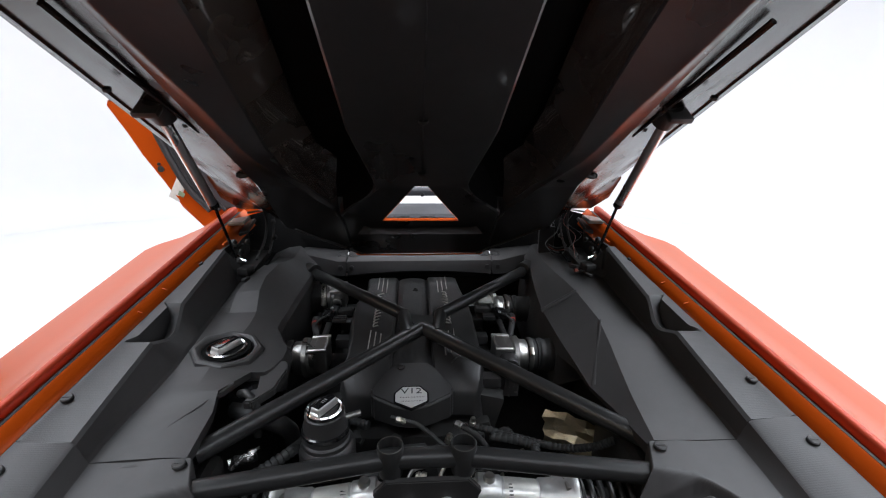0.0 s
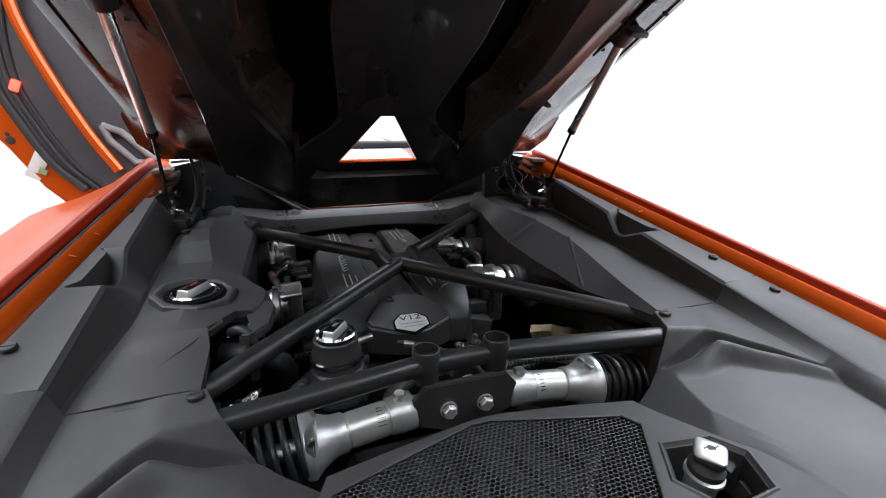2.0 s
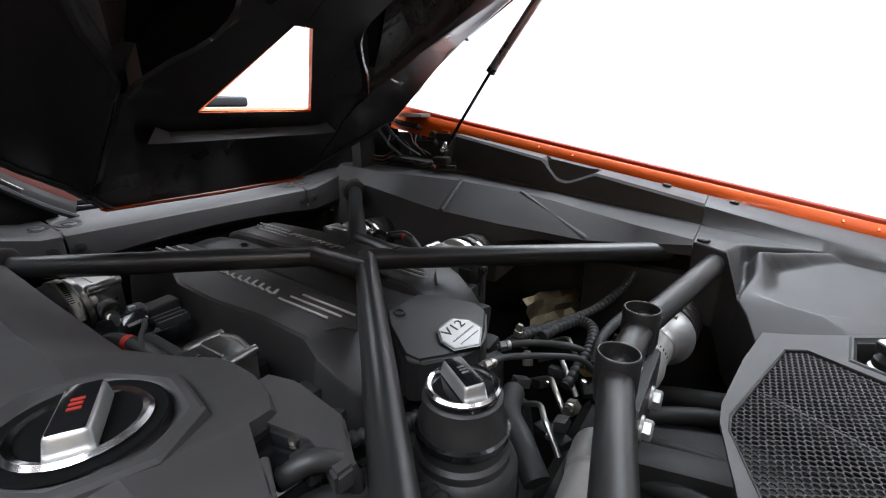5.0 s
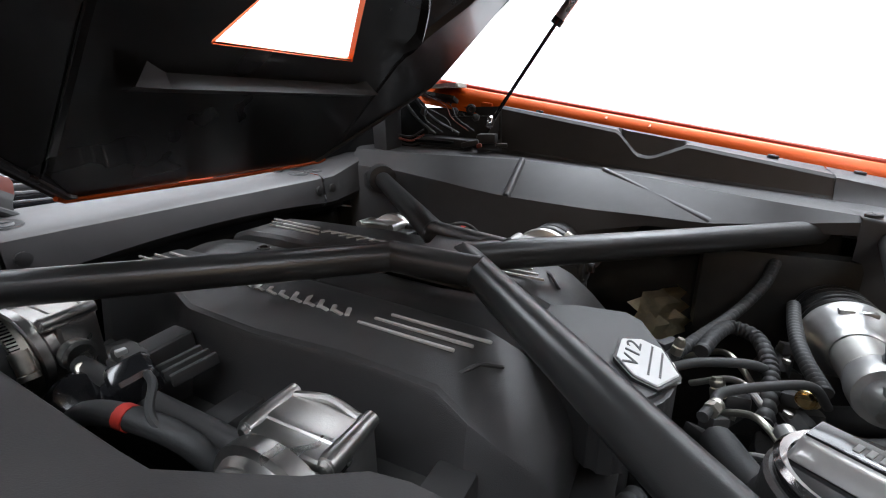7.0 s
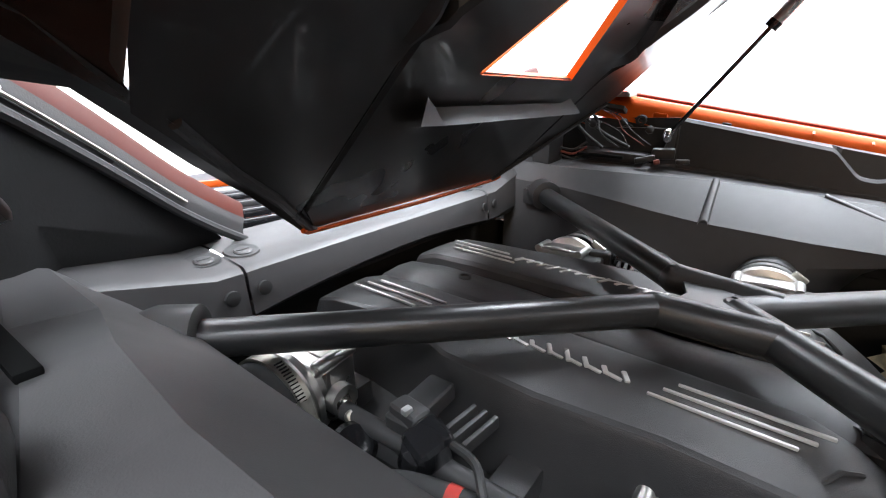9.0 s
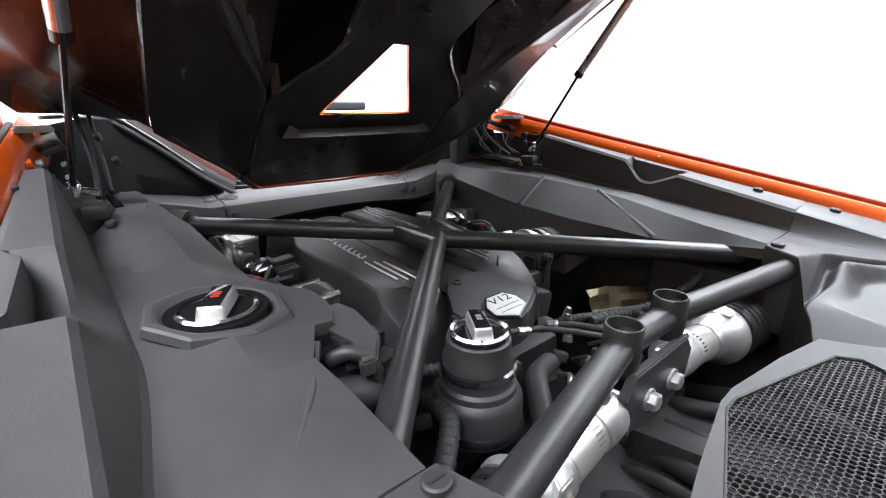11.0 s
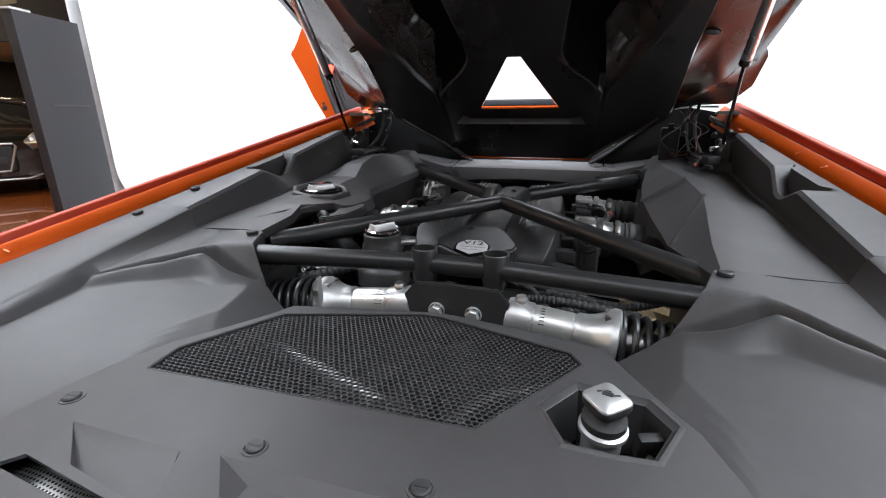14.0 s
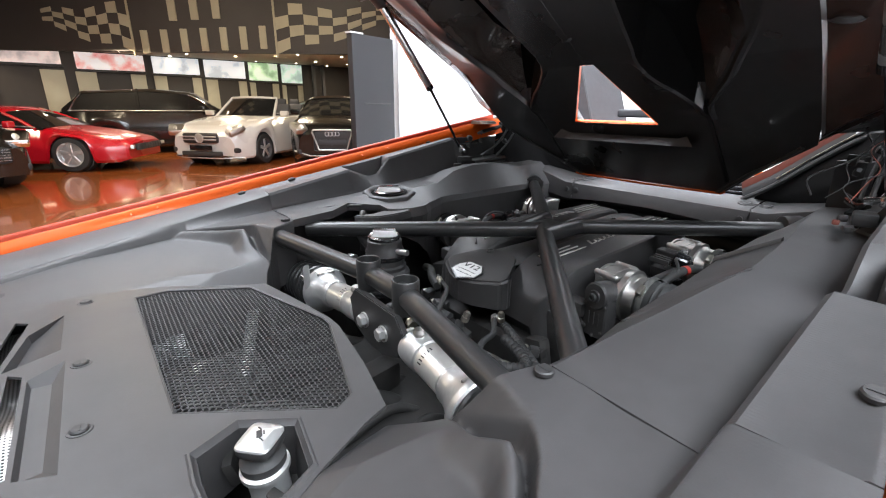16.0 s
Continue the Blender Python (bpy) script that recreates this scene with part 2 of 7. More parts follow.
def block(centre, size, bevel=0.003, turn=(0, 0, 0), segs=2, taper=1.0):
    bm = bmesh.new()
    bmesh.ops.create_cube(bm, size=1.0)
    for v in bm.verts:
        k = taper if v.co.z > 0 else 1.0
        v.co = Vector((v.co.x * size[0] * k, v.co.y * size[1] * k, v.co.z * size[2]))
    if bevel:
        bmesh.ops.bevel(bm, geom=list(bm.edges), offset=bevel, segments=segs, affect="EDGES", profile=0.6)
    bm.transform(pose(*centre, *turn))
    return bm


def prism(poly, low, high, bevel=0.0, segs=2):
    """A plan outline raised from low to high; low and high are heights or functions of (x, y)."""
    f = low if callable(low) else lambda x, y: low
    g = high if callable(high) else lambda x, y: high
    bm = bmesh.new()
    a = [bm.verts.new((x, y, f(x, y))) for x, y in poly]
    b = [bm.verts.new((x, y, g(x, y))) for x, y in poly]
    n = len(poly)
    bm.faces.new(a[::-1])
    topf = bm.faces.new(b)
    for i in range(n):
        bm.faces.new((a[i], a[(i + 1) % n], b[(i + 1) % n], b[i]))
    if bevel:
        bmesh.ops.bevel(bm, geom=list(topf.edges) + [e for e in bm.edges if len({v in b for v in e.verts}) == 2], offset=bevel, segments=segs, affect="EDGES")
    return bm


def ease(t):
    t = min(1.0, max(0.0, t))
    return t * t * (3 - 2 * t)


def between(a, b, t):
    return a + (b - a) * t


def table(knots, y):
    """Straight-line look-up in rows of (y, values...)."""
    ks = sorted(knots)
    if y <= ks[0][0]:
        return ks[0][1]
    for (a, va), (b, vb) in zip(ks, ks[1:]):
        if y <= b:
            t = (y - a) / (b - a)
            return [tuple(between(p, q, t) for p, q in zip(u, v)) for u, v in zip(va, vb)]
    return ks[-1][1]

# ---------------------------------------------------------------- the studio and the showroom
def line_x(y):
    """The liner's outer edge."""
    return 0.737 - 0.118 * y


def line_z(y):
    return 0.868 + 0.195 * y


def crest(y):
    return 0.586 - 0.018 * y, 0.857 + 0.204 * y


def foot(y):
    return 0.557 + 0.007 * y, min(0.874 + 0.107 * y, crest(y)[1])


# showroom floor: one glossy sheet, the studio's white floor lies on it
FLOOR = material("polished_orange_floor", (0.30, 0.085, 0.022), 0.14, 0, 0.12, 1.2, coat=0.6, rough_vary=0.05)
tagged(part("floor", grid([[(-32, -14, 0), (12, -14, 0)], [(-32, 14, 0), (12, 14, 0)]], 0.1), FLOOR),
       "polished orange-brown showroom floor, glossy and reflecting", "floor", kind="structure")
white = [(-5.2, 3.9), (-1.2, -1.0), (-1.2, -5.0), (7.0, -5.0), (7.0, 8.0), (-5.8, 8.0)]
tagged(part("studio_floor", prism(white, 0.001, 0.006), WHITEPAINT), "seamless white painted studio floor", "floor", kind="structure")

# coved white wall round the studio
path = [Vector((x, y, 0)) for x, y in
        ((-5.33, 4.00), (-5.55, 4.7), (-5.3, 5.6), (-4.5, 6.3), (-3.0, 6.9), (0.0, 7.1), (3.2, 6.8), (5.2, 5.4), (6.1, 3.0), (6.3, 0.0), (6.2, -4.6))]
rows = []
for i, p in enumerate(path):
    d = (path[min(i + 1, len(path) - 1)] - path[max(i - 1, 0)]).normalized()
    out = Vector((-d.y, d.x, 0))
    row = [p - out * 0.5 + Vector((0, 0, 0.008))]
    for k in range(1, 7):
        a = k / 6 * math.pi / 2
        row.append(p - out * 0.5 * (1 - math.sin(a)) + Vector((0, 0, 0.008 + 0.5 * (1 - math.cos(a)))))
    row += [p + Vector((0, 0, 4.3)), p + out * 0.15 + Vector((0, 0, 4.3)), p + out * 0.15]
    rows.append(row)
tagged(part("wall_studio", grid(rows), WHITEPAINT), "seamless white coved studio wall", "wall", kind="structure")

CEIL = material("white_ceiling", (0.75, 0.75, 0.74), 0.8, 0, 0.03, 2)
WALLDARK = material("dark_showroom_wall", (0.030, 0.026, 0.024), 0.6, 0, 0.15, 2, bump=0.1)
WALLTAN = material("beige_showroom_ceiling", (0.36, 0.30, 0.22), 0.7, 0, 0.08, 2)
tagged(part("ceiling_studio", block((-0.6, 1.4, 4.45), (15.0, 13.0, 0.2), 0), CEIL), "white studio ceiling", "ceiling", kind="structure")
tagged(part("ceiling_hall", block((-14.0, 0.0, 4.7), (14.0, 27.0, 0.1), 0), WALLDARK), "dark ceiling of the showroom hall", "ceiling", kind="structure")
tagged(part("wall_rear", block((-10.0, -13.5, 2.3), (44.0, 0.3, 4.6), 0), WALLDARK), "dark rear wall of the hall", "wall", kind="structure")
tagged(part("wall_north", block((-18.0, 13.5, 2.3), (28.0, 0.3, 4.6), 0), WALLDARK), "dark side wall of the hall", "wall", kind="structure")
tagged(part("wall_side", block((9.5, 0, 2.3), (0.3, 27.0, 4.6), 0), WALLDARK), "dark end wall behind the studio", "wall", kind="structure")

# ---------------------------------------------------------------- the sports car: fenders, gutters, door, cabin
car = thing("sports_car", "metallic orange mid-engined sports car with its engine lid raised", "car", (0, 1.0, 0))


def fender_profile(y):
    x, z = line_x(y), line_z(y)
    back = max(0.0, 0.1 - y) * 0.3
    return [(x - 0.012, z - 0.03), (x, z - 0.004), (x + 0.003, z + 0.006), (x + 0.009, z + 0.013), (x + 0.017, z + 0.0215), (x + 0.021, z + 0.024), (x + 0.024, z + 0.021), (x + 0.027, z), (x + 0.0425, z),
            (x + 0.043, z + 0.027), (x + 0.048, z + 0.032), (x + 0.057, z + 0.032), (x + 0.068, z + 0.027), (x + 0.098, z + 0.004), (x + 0.158, z - 0.036), (x + 0.238, z - 0.071), (x + 0.318, z - 0.096),
            (x + 0.363, z - 0.116 - back), (x + 0.378, z - 0.206 - back), (x + 0.368, z - 0.366 - back), (x + 0.328, 0.42), (x + 0.288, 0.25)]


ys = [-0.45 + 0.06 * k for k in range(33)]
for s in (1, -1):
    rows = [[(s * x, y, z) for x, z in fender_profile(y)] for y in ys]
    fender = part("rear_fender", grid([r[11:] for r in rows]), ORANGE, car, angle=50)
    part("inner_lip", grid([r[:9] for r in rows]), ORANGE, fender, angle=50)
    part("gutter_flange", grid([r[8:12] for r in rows]), FLANGE_SHADED, fender, "orange gutter flange with shade painted in as darker red", angle=50)
    # rubber seal strip lying in the gutter
    part("gutter_seal", tube([(s * (line_x(y) + 0.036), y, line_z(y) + 0.010) for y in ys], 0.0062, 10), RUBBER, fender, "black rubber gutter seal")
    for y in (0.30, 0.36, 0.93, 1.02):
        part("gutter_clip", block((s * (line_x(y) + 0.010), y, line_z(y) + 0.0150), (0.016, 0.004, 0.0025), 0.001, (0, -s * 20, 0)), ORANGE, fender)
    # orange roof pillar running down beside the hood, with its black foot
    low = curve_points([(s * 0.214, 1.626, 0.997), (s * 0.255, 1.612, 1.024), (s * 0.300, 1.600, 1.058), (s * 0.372, 1.570, 1.120), (s * 0.435, 1.536, 1.169), (s * 0.458, 1.530, 1.182), (s * 0.50, 1.53, 1.190)], 5)
    rows = [[p + Vector((s * 0.002, 0, -0.012)), p, p + Vector((-s * 0.002, 0.002, 0.004)), p + Vector((-s * 0.005, 0.005, 0.008)), p + Vector((-s * 0.006, 0.006, 0.0095)), p + Vector((-s * 0.010, 0.011, 0.026)), p + Vector((-s * 0.009, 0.014, 0.031)), p + Vector((0, 0.026, 0.033))] for p in low]
    # the pillar's shade is painted: body orange turned red-brown
    pillar = part("roof_pillar", grid([r[4:] for r in rows]), PILLAR_SHADED, car, "glossy orange roof pillar, its shade put into a red-brown colour")
    part("pillar_foot", grid([[q + Vector((0, -0.001, 0.001)) for q in r[:5]] for r in rows]), BLACK, pillar, "black pillar foot")
    part("pillar_trim", tube([r[1] + Vector((0, -0.004, -0.001)) for r in rows[9:]], 0.0018, 6), STEEL, pillar, "bright metal trim line")
    part("pillar_seal", tube([r[0] + Vector((0, -0.004, -0.004)) for r in rows], 0.006, 8), RUBBER, pillar, "black rubber pillar seal")
    for y, z, h, mat in ((1.632, 0.981, 0.012, GLOSS), (1.665, 0.990, 0.014, GLOSS), (1.690, 1.000, 0.014, GLOSS), (1.715, 1.010, 0.010, BLACK), (1.74, 1.019, 0.010, GLOSS), (1.765, 1.027, 0.007, PLATE), (1.79, 1.036, 0.012, ORANGE)):
        part("roof_strip", block((s * 0.27, y + 0.02, z), (0.30, 0.012, h), 0.003, (0, -s * 3, 0)), mat, car)
    part("side_body", grid([[(s * x, y, z) for x, z in ((0.56, 1.10), (0.80, 0.98), (0.98, 0.80), (1.0, 0.5), (0.96, 0.2))] for y in (1.45, 1.8, 2.3, 3.0, 4.0)]), ORANGE, car)

# tail, under-body and nose close the shell
part("tail_panel", grid([[(x, -0.46, z) for x in (-0.95, 0.95)] for z in (0.80, 0.5, 0.25)]), ORANGE, car)
part("underbody", block((0, 1.6, 0.22), (1.8, 4.0, 0.05), 0.01), DEEP, car)
part("front_bonnet", grid([[(x, y, z - 0.05 * (x / 0.8) ** 2) for x in (-0.85, -0.4, 0, 0.4, 0.85)] for y, z in ((3.35, 0.80), (3.7, 0.72), (4.1, 0.62), (4.35, 0.5))], 0.03), ORANGE, car)

# cabin seen through the small rear window
dash = part("dashboard", block((0, 2.75, 0.80), (1.2, 0.35, 0.20), 0.04, (0, 0, 0), 3), GREY_TRIM, car, "dark grey dashboard")
for x in (-0.075, 0.075):
    vent = part("air_vent", block((x - 0.02, 2.575, 0.868), (0.10, 0.02, 0.045), 0.008), GLOSS, dash)
    for k in range(4):
        part("vent_slat", block((x - 0.02, 2.563, 0.854 + 0.009 * k), (0.1, 0.006, 0.003), 0), SEAL, vent)
part("rear_shelf", block((0, 1.72, 0.88), (0.9, 0.16, 0.03), 0.008), GREY_TRIM, car)
part("roof_edge", block((0, 1.70, 1.197), (0.44, 0.06, 0.026), 0.010, (0, 0, 0), 3), GREY_TRIM, car, "dark grey roof edge bar")
part("bar_lamp", turned([(0.008, 0), (0.007, 0.004), (0, 0.005)], (0.012, 1.669, 1.190), (0, -1, 0), 14), BLACK, car)

# raised scissor door
DY = 2.38


def door_at(x, z, dy=0.0):
    return Vector((x, DY + dy + 0.10 * (z - 1.2), z))


outer = [(-0.97, 0.86), (-1.12, 0.86), (-1.24, 0.99), (-1.40, 1.26), (-1.555, 1.50), (-1.545, 1.525), (-1.475, 1.56), (-1.45, 1.66), (-1.42, 1.95), (-1.32, 2.10), (-1.22, 2.12), (-1.115, 1.86), (-0.985, 1.56), (-0.80, 1.13), (-0.86, 0.90)]


def plate(poly, d0, d1, bevel=0.0):
    bm = bmesh.new()
    a = [bm.verts.new(door_at(x, z, d0)) for x, z in poly]
    b = [bm.verts.new(door_at(x, z, d1)) for x, z in poly]
    f = bm.faces.new(a)
    bm.faces.new(b[::-1])
    n = len(poly)
    for i in range(n):
        bm.faces.new((a[i], b[i], b[(i + 1) % n], a[(i + 1) % n]))
    if bevel:
        bmesh.ops.bevel(bm, geom=list(f.edges), offset=bevel, segments=3, affect="EDGES")
    return bm


door = part("door", plate(outer, 0.0, 0.30, 0.02), ORANGE, car, "orange scissor door swung up")
inner = [(-1.085, 0.98), (-1.19, 1.10), (-1.285, 1.30), (-1.325, 1.42), (-1.335, 1.60), (-1.31, 1.80), (-1.26, 1.92), (-1.18, 1.95), (-1.10, 1.82), (-0.970, 1.55), (-0.79, 1.13), (-0.86, 1.00)]
part("door_lining", plate(inner, -0.012, 0.32, 0.006), GREY_TRIM, door, "dark grey door lining")
for off, r in ((0.0, 0.018), (0.045, 0.012), (0.075, 0.009)):
    part("door_seal", tube(curve_points([door_at(x + off, z, -0.014) for x, z in inner[:7]], 6), r, 10), RUBBER, door, "black rubber door seal")
part("sill_strip", tube(curve_points([door_at(-0.94, 1.06, -0.05), door_at(-1.03, 1.22, -0.05), door_at(-1.13, 1.45, -0.05), door_at(-1.20, 1.66, -0.05), door_at(-1.22, 1.85, -0.05)], 5), 0.022, 10), ORANGE, door)
pull = [door_at(x, z, -0.03) for x, z in ((-0.983, 1.250), (-0.915, 1.222), (-0.805, 1.100), (-0.878, 1.094), (-0.962, 1.186))]
part("door_pull", tube(pull + pull[:1], 0.015, 10, False), SEAL, door, "light grey triangular door pull")
part("courtesy_lamp", block(door_at(-1.255, 1.405, -0.03), (0.03, 0.015, 0.045), 0.005, (0, 25, 0)), REDLAMP, door, "glowing red courtesy lamp")
part("hinge_arm", tube(curve_points([(-0.93, 2.52, 0.72), (-0.97, 2.50, 0.82), door_at(-1.0, 0.92, 0.12), door_at(-1.02, 1.02, 0.14)], 5), 0.03, 10), DEEP, door, "dark door hinge arm")
for x, z, r in ((-1.318, 1.19, 0.016), (-1.325, 1.215, 0.008)):
    part("latch_hole", turned([(r, -0.004), (r, 0.0), (r * 0.7, 0.001), (0, 0.001)], door_at(x, z, -0.005), (0, -1, 0), 14), RUBBER, door)
sticker = part("sticker", block(door_at(-1.245, 1.085, -0.004), (0.055, 0.004, 0.12), 0.001, (6, 32, 0)), LABEL, door, "white paper information sticker")
part("sticker_mark", block(door_at(-1.228, 1.062, -0.008), (0.03, 0.003, 0.025), 0, (6, 32, 0)), GREENINK, sticker)

# ---------------------------------------------------------------- engine bay liners
FRONT_R = [
    (0.6135, [(0.50, 0.941), (0.407, 0.944), (0.395, 0.936), (0.396, 0.915), (0.46, 0.90)]),
    (0.72, [(0.50, 0.953), (0.417, 0.955), (0.386, 0.925), (0.388, 0.912), (0.46, 0.90)]),
    (0.81, [(0.50, 0.962), (0.430, 0.966), (0.367, 0.921), (0.370, 0.908), (0.46, 0.90)]),
    (0.90, [(0.51, 0.972), (0.443, 0.979), (0.364, 0.926), (0.366, 0.908), (0.46, 0.90)]),
    (1.00, [(0.51, 0.983), (0.456, 0.990), (0.360, 0.930), (0.355, 0.890), (0.352, 0.79)]),
    (1.16, [(0.51, 0.998), (0.449, 1.003), (0.355, 0.943), (0.351, 0.895), (0.349, 0.79)]),
    (1.24, [(0.505, 1.004), (0.440, 1.006), (0.360, 0.953), (0.352, 0.89), (0.350, 0.78)]),
    (1.30, [(0.50, 1.010), (0.430, 1.008), (0.366, 0.962), (0.352, 0.83), (0.35, 0.70)]),
    (1.42, [(0.48, 1.020), (0.420, 1.012), (0.385, 0.975), (0.372, 0.85), (0.37, 0.70)]),
    (1.56, [(0.46, 1.03), (0.42, 1.02), (0.39, 0.985), (0.38, 0.85), (0.38, 0.70)])]
FRONT_L = [
    (0.6135, [(0.50, 0.943), (0.44, 0.945), (0.405, 0.943), (0.403, 0.925), (0.46, 0.91)]),
    (0.72, [(0.50, 0.955), (0.45, 0.957), (0.405, 0.953), (0.407, 0.932), (0.46, 0.91)]),
    (0.768, [(0.51, 0.962), (0.46, 0.966), (0.413, 0.966), (0.415, 0.945), (0.46, 0.91)]),
    (0.845, [(0.51, 0.967), (0.46, 0.972), (0.376, 0.957), (0.378, 0.942), (0.45, 0.92)]),
    (0.852, [(0.51, 0.967), (0.46, 0.972), (0.352, 0.951), (0.340, 0.936), (0.40, 0.91)]),
    (0.875, [(0.51, 0.968), (0.46, 0.972), (0.338, 0.949), (0.326, 0.930), (0.36, 0.88)]),
    (0.91, [(0.51, 0.970), (0.46, 0.973), (0.328, 0.949), (0.316, 0.926), (0.34, 0.86)]),
    (0.945, [(0.51, 0.973), (0.45, 0.975), (0.327, 0.950), (0.316, 0.927), (0.34, 0.84)]),
    (0.964, [(0.51, 0.975), (0.445, 0.976), (0.331, 0.951), (0.321, 0.930), (0.345, 0.82)]),
    (0.989, [(0.51, 0.978), (0.44, 0.979), (0.348, 0.952), (0.339, 0.934), (0.36, 0.80)]),
    (1.018, [(0.51, 0.981), (0.437, 0.982), (0.362, 0.953), (0.353, 0.936), (0.375, 0.75)]),
    (1.05, [(0.51, 0.984), (0.437, 0.984), (0.378, 0.955), (0.371, 0.938), (0.39, 0.70)]),
    (1.085, [(0.51, 0.985), (0.44, 0.986), (0.379, 0.957), (0.371, 0.941), (0.39, 0.70)]),
    (1.16, [(0.515, 1.012), (0.452, 1.017), (0.377, 0.958), (0.369, 0.942), (0.39, 0.70)]),
    (1.24, [(0.510, 1.026), (0.458, 1.029), (0.376, 0.960), (0.367, 0.943), (0.385, 0.70)]),
    (1.34, [(0.49, 1.030), (0.450, 1.030), (0.373, 0.962), (0.364, 0.945), (0.38, 0.70)]),
    (1.44, [(0.48, 1.020), (0.43, 1.015), (0.370, 0.964), (0.361, 0.948), (0.37, 0.70)]),
    (1.56, [(0.46, 1.03), (0.43, 1.02), (0.39, 0.978), (0.37, 0.955), (0.38, 0.70)])]


def front_rows(knots, s):
    rows = []
    ys = sorted(set([k[0] for k in knots] + [0.6135 + 0.035 * i for i in range(28)] + [0.846 + 0.008 * i for i in range(19)]))
    for y in ys:
        if y > 1.56:
            continue
        x0, z0 = line_x(y), line_z(y)
        (x1, z1), (x2, z2) = crest(y), foot(y)
        if s < 0:                                     # the left wall leans further in beside the filler
            x2 -= 0.028 * ease((y - 0.62) / 0.25)
        if y > 1.25:                                  # the shelf ends beside the strut's foot
            t = min(1.0, (y - 1.25) / 0.03)
            x0, z0 = between(x0, 0.520, t), between(z0, 1.014, t)
            x1, z1 = between(x1, 0.512, t), between(z1, 1.014, t)
            x2, z2 = between(x2, 0.508, t), between(z2, 1.013, t)
        rest = table(knots, y)
        # grab pocket: the crest dips in a rounded V, its floor climbs outwards to a short wall
        dip = max(0.0, min((y - 0.852) / 0.072, (0.986 - y) / 0.045, 1.0))
        dip = 0.043 * (dip if dip < 0.85 else 0.85 + (dip - 0.85) * 0.4)
        sink = min(1.0, dip / 0.012)
        if y < 1.25:
            pts = [(x0, z0), (x0 - 0.004, z0), (x0 - 0.007 - 0.016 * sink, z0 - 0.002 * sink), (x0 - 0.012 - 0.013 * sink, between(z0, z1, 0.6) - dip - 0.020 * sink)]
        else:
            pts = [(x0, z0)] * 4
        pts += [(x1 + 0.006, z1 - dip), (x1, z1 - 0.006 - dip), (x2 + 0.005, z2 + 0.006), (x2, z2)] + list(rest)
        if not rows:                                  # a lip under the neighbouring panel closes the seam
            rows.append([(s * x, y - 0.012, z - 0.004) for x, z in pts])
            rows.append([(s * x, y - 0.0005, z - 0.004) for x, z in pts])
        rows.append([(s * x, y, z) for x, z in pts])
    return rows


liners = []
for s, knots, note in ((1, FRONT_R, "with a raised rib"), (-1, FRONT_L, "round the coolant filler")):
    body = thing("bay_liner", "charcoal moulded plastic engine bay side liner " + note, "liner panel", (s * 0.5, 1.0, 0.95), "bay liners")
    rows = front_rows(knots, s)
    cols = list(zip(*rows))
    part("shelf", grid([list(c) for c in zip(*cols[:6])], 0.0), WEAVE, body, "grained plastic shelf", angle=35)
    part("deck", grid([list(c) for c in zip(*cols[5:])], 0.0), LINER, body, angle=9)
    liners.append(body)

# rib on the right liner and the small fold in front of it
def ribbon(a, b, wa, wb, high):
    """A moulded rounded rib."""
    a, b = Vector(a), Vector(b)
    run = (b - a).normalized()
    cross = Vector((-run.y, run.x, 0)).normalized()
    if cross.y < 0:
        cross = -cross
    cross.z = 0.62 * cross.x                           # follows the liner's slope
    rows = []
    for k in range(13):
        t = k / 12
        p, w = a.lerp(b, t), between(wa, wb, t)
        rows.append([p + cross * (q * w) + Vector((0, 0, h * high - 0.003 * (h == 0))) for q, h in ((-1, 0), (-0.85, 0.6), (-0.5, 1.0), (0.1, 1.05), (0.6, 0.8), (1.0, 0))])
    return grid(rows)


part("rib", ribbon((0.456, 0.992, 0.9905), (0.372, 0.806, 0.924), 0.004, 0.006, 0.0022), LINER, liners[0], angle=70)
part("rib", ribbon((0.446, 1.152, 1.0025), (0.350, 1.152, 0.943), 0.007, 0.008, 0.006), LINER, liners[0], angle=70)
part("rib", tube([(-0.47, 0.68, 0.951), (-0.43, 0.735, 0.958), (-0.395, 0.80, 0.959)], [0.001, 0.003, 0.004], 8), LINER, liners[1])

# tongue of the left liner beside the connector box
part("liner_tongue", prism([(-0.372, 0.905), (-0.316, 0.905), (-0.307, 0.875), (-0.316, 0.806), (-0.350, 0.760), (-0.368, 0.762), (-0.348, 0.808), (-0.362, 0.880)], 0.926, lambda x, y: 0.942 + 0.05 * max(0.0, y - 0.80), 0.003), LINER, liners[1], angle=25)

# quarter panels behind the seam
LEAF = [(0.275, 0.3585), (0.354, 0.360), (0.42, 0.333), (0.498, 0.300)]
INNER = [(-0.30, 0.40), (0.10, 0.375), (0.26, 0.362), (0.275, 0.358), (0.335, 0.338), (0.388, 0.303), (0.455, 0.266), (0.492, 0.251), (0.513, 0.308), (0.540, 0.352), (0.558, 0.377), (0.612, 0.397)]
RIDGE = [(0.25, 0.526), (0.338, 0.532), (0.40, 0.534), (0.435, 0.5365), (0.447, 0.535), (0.458, 0.529), (0.476, 0.513), (0.515, 0.466), (0.551, 0.409), (0.57, 0.385)]


def lookup(tab, t):
    if t <= tab[0][0]:
        return tab[0][1]
    for (a, va), (b, vb) in zip(tab, tab[1:]):
        if t <= b:
            return between(va, vb, (t - a) / (b - a))
    return tab[-1][1]


def cover_z(x, y):
    """The rear cover's height."""
    if y < 0.05:
        return 0.8600 - 0.06 * (0.05 - y)
    return 0.8600 - 0.02 * max(0.0, y - 0.2)


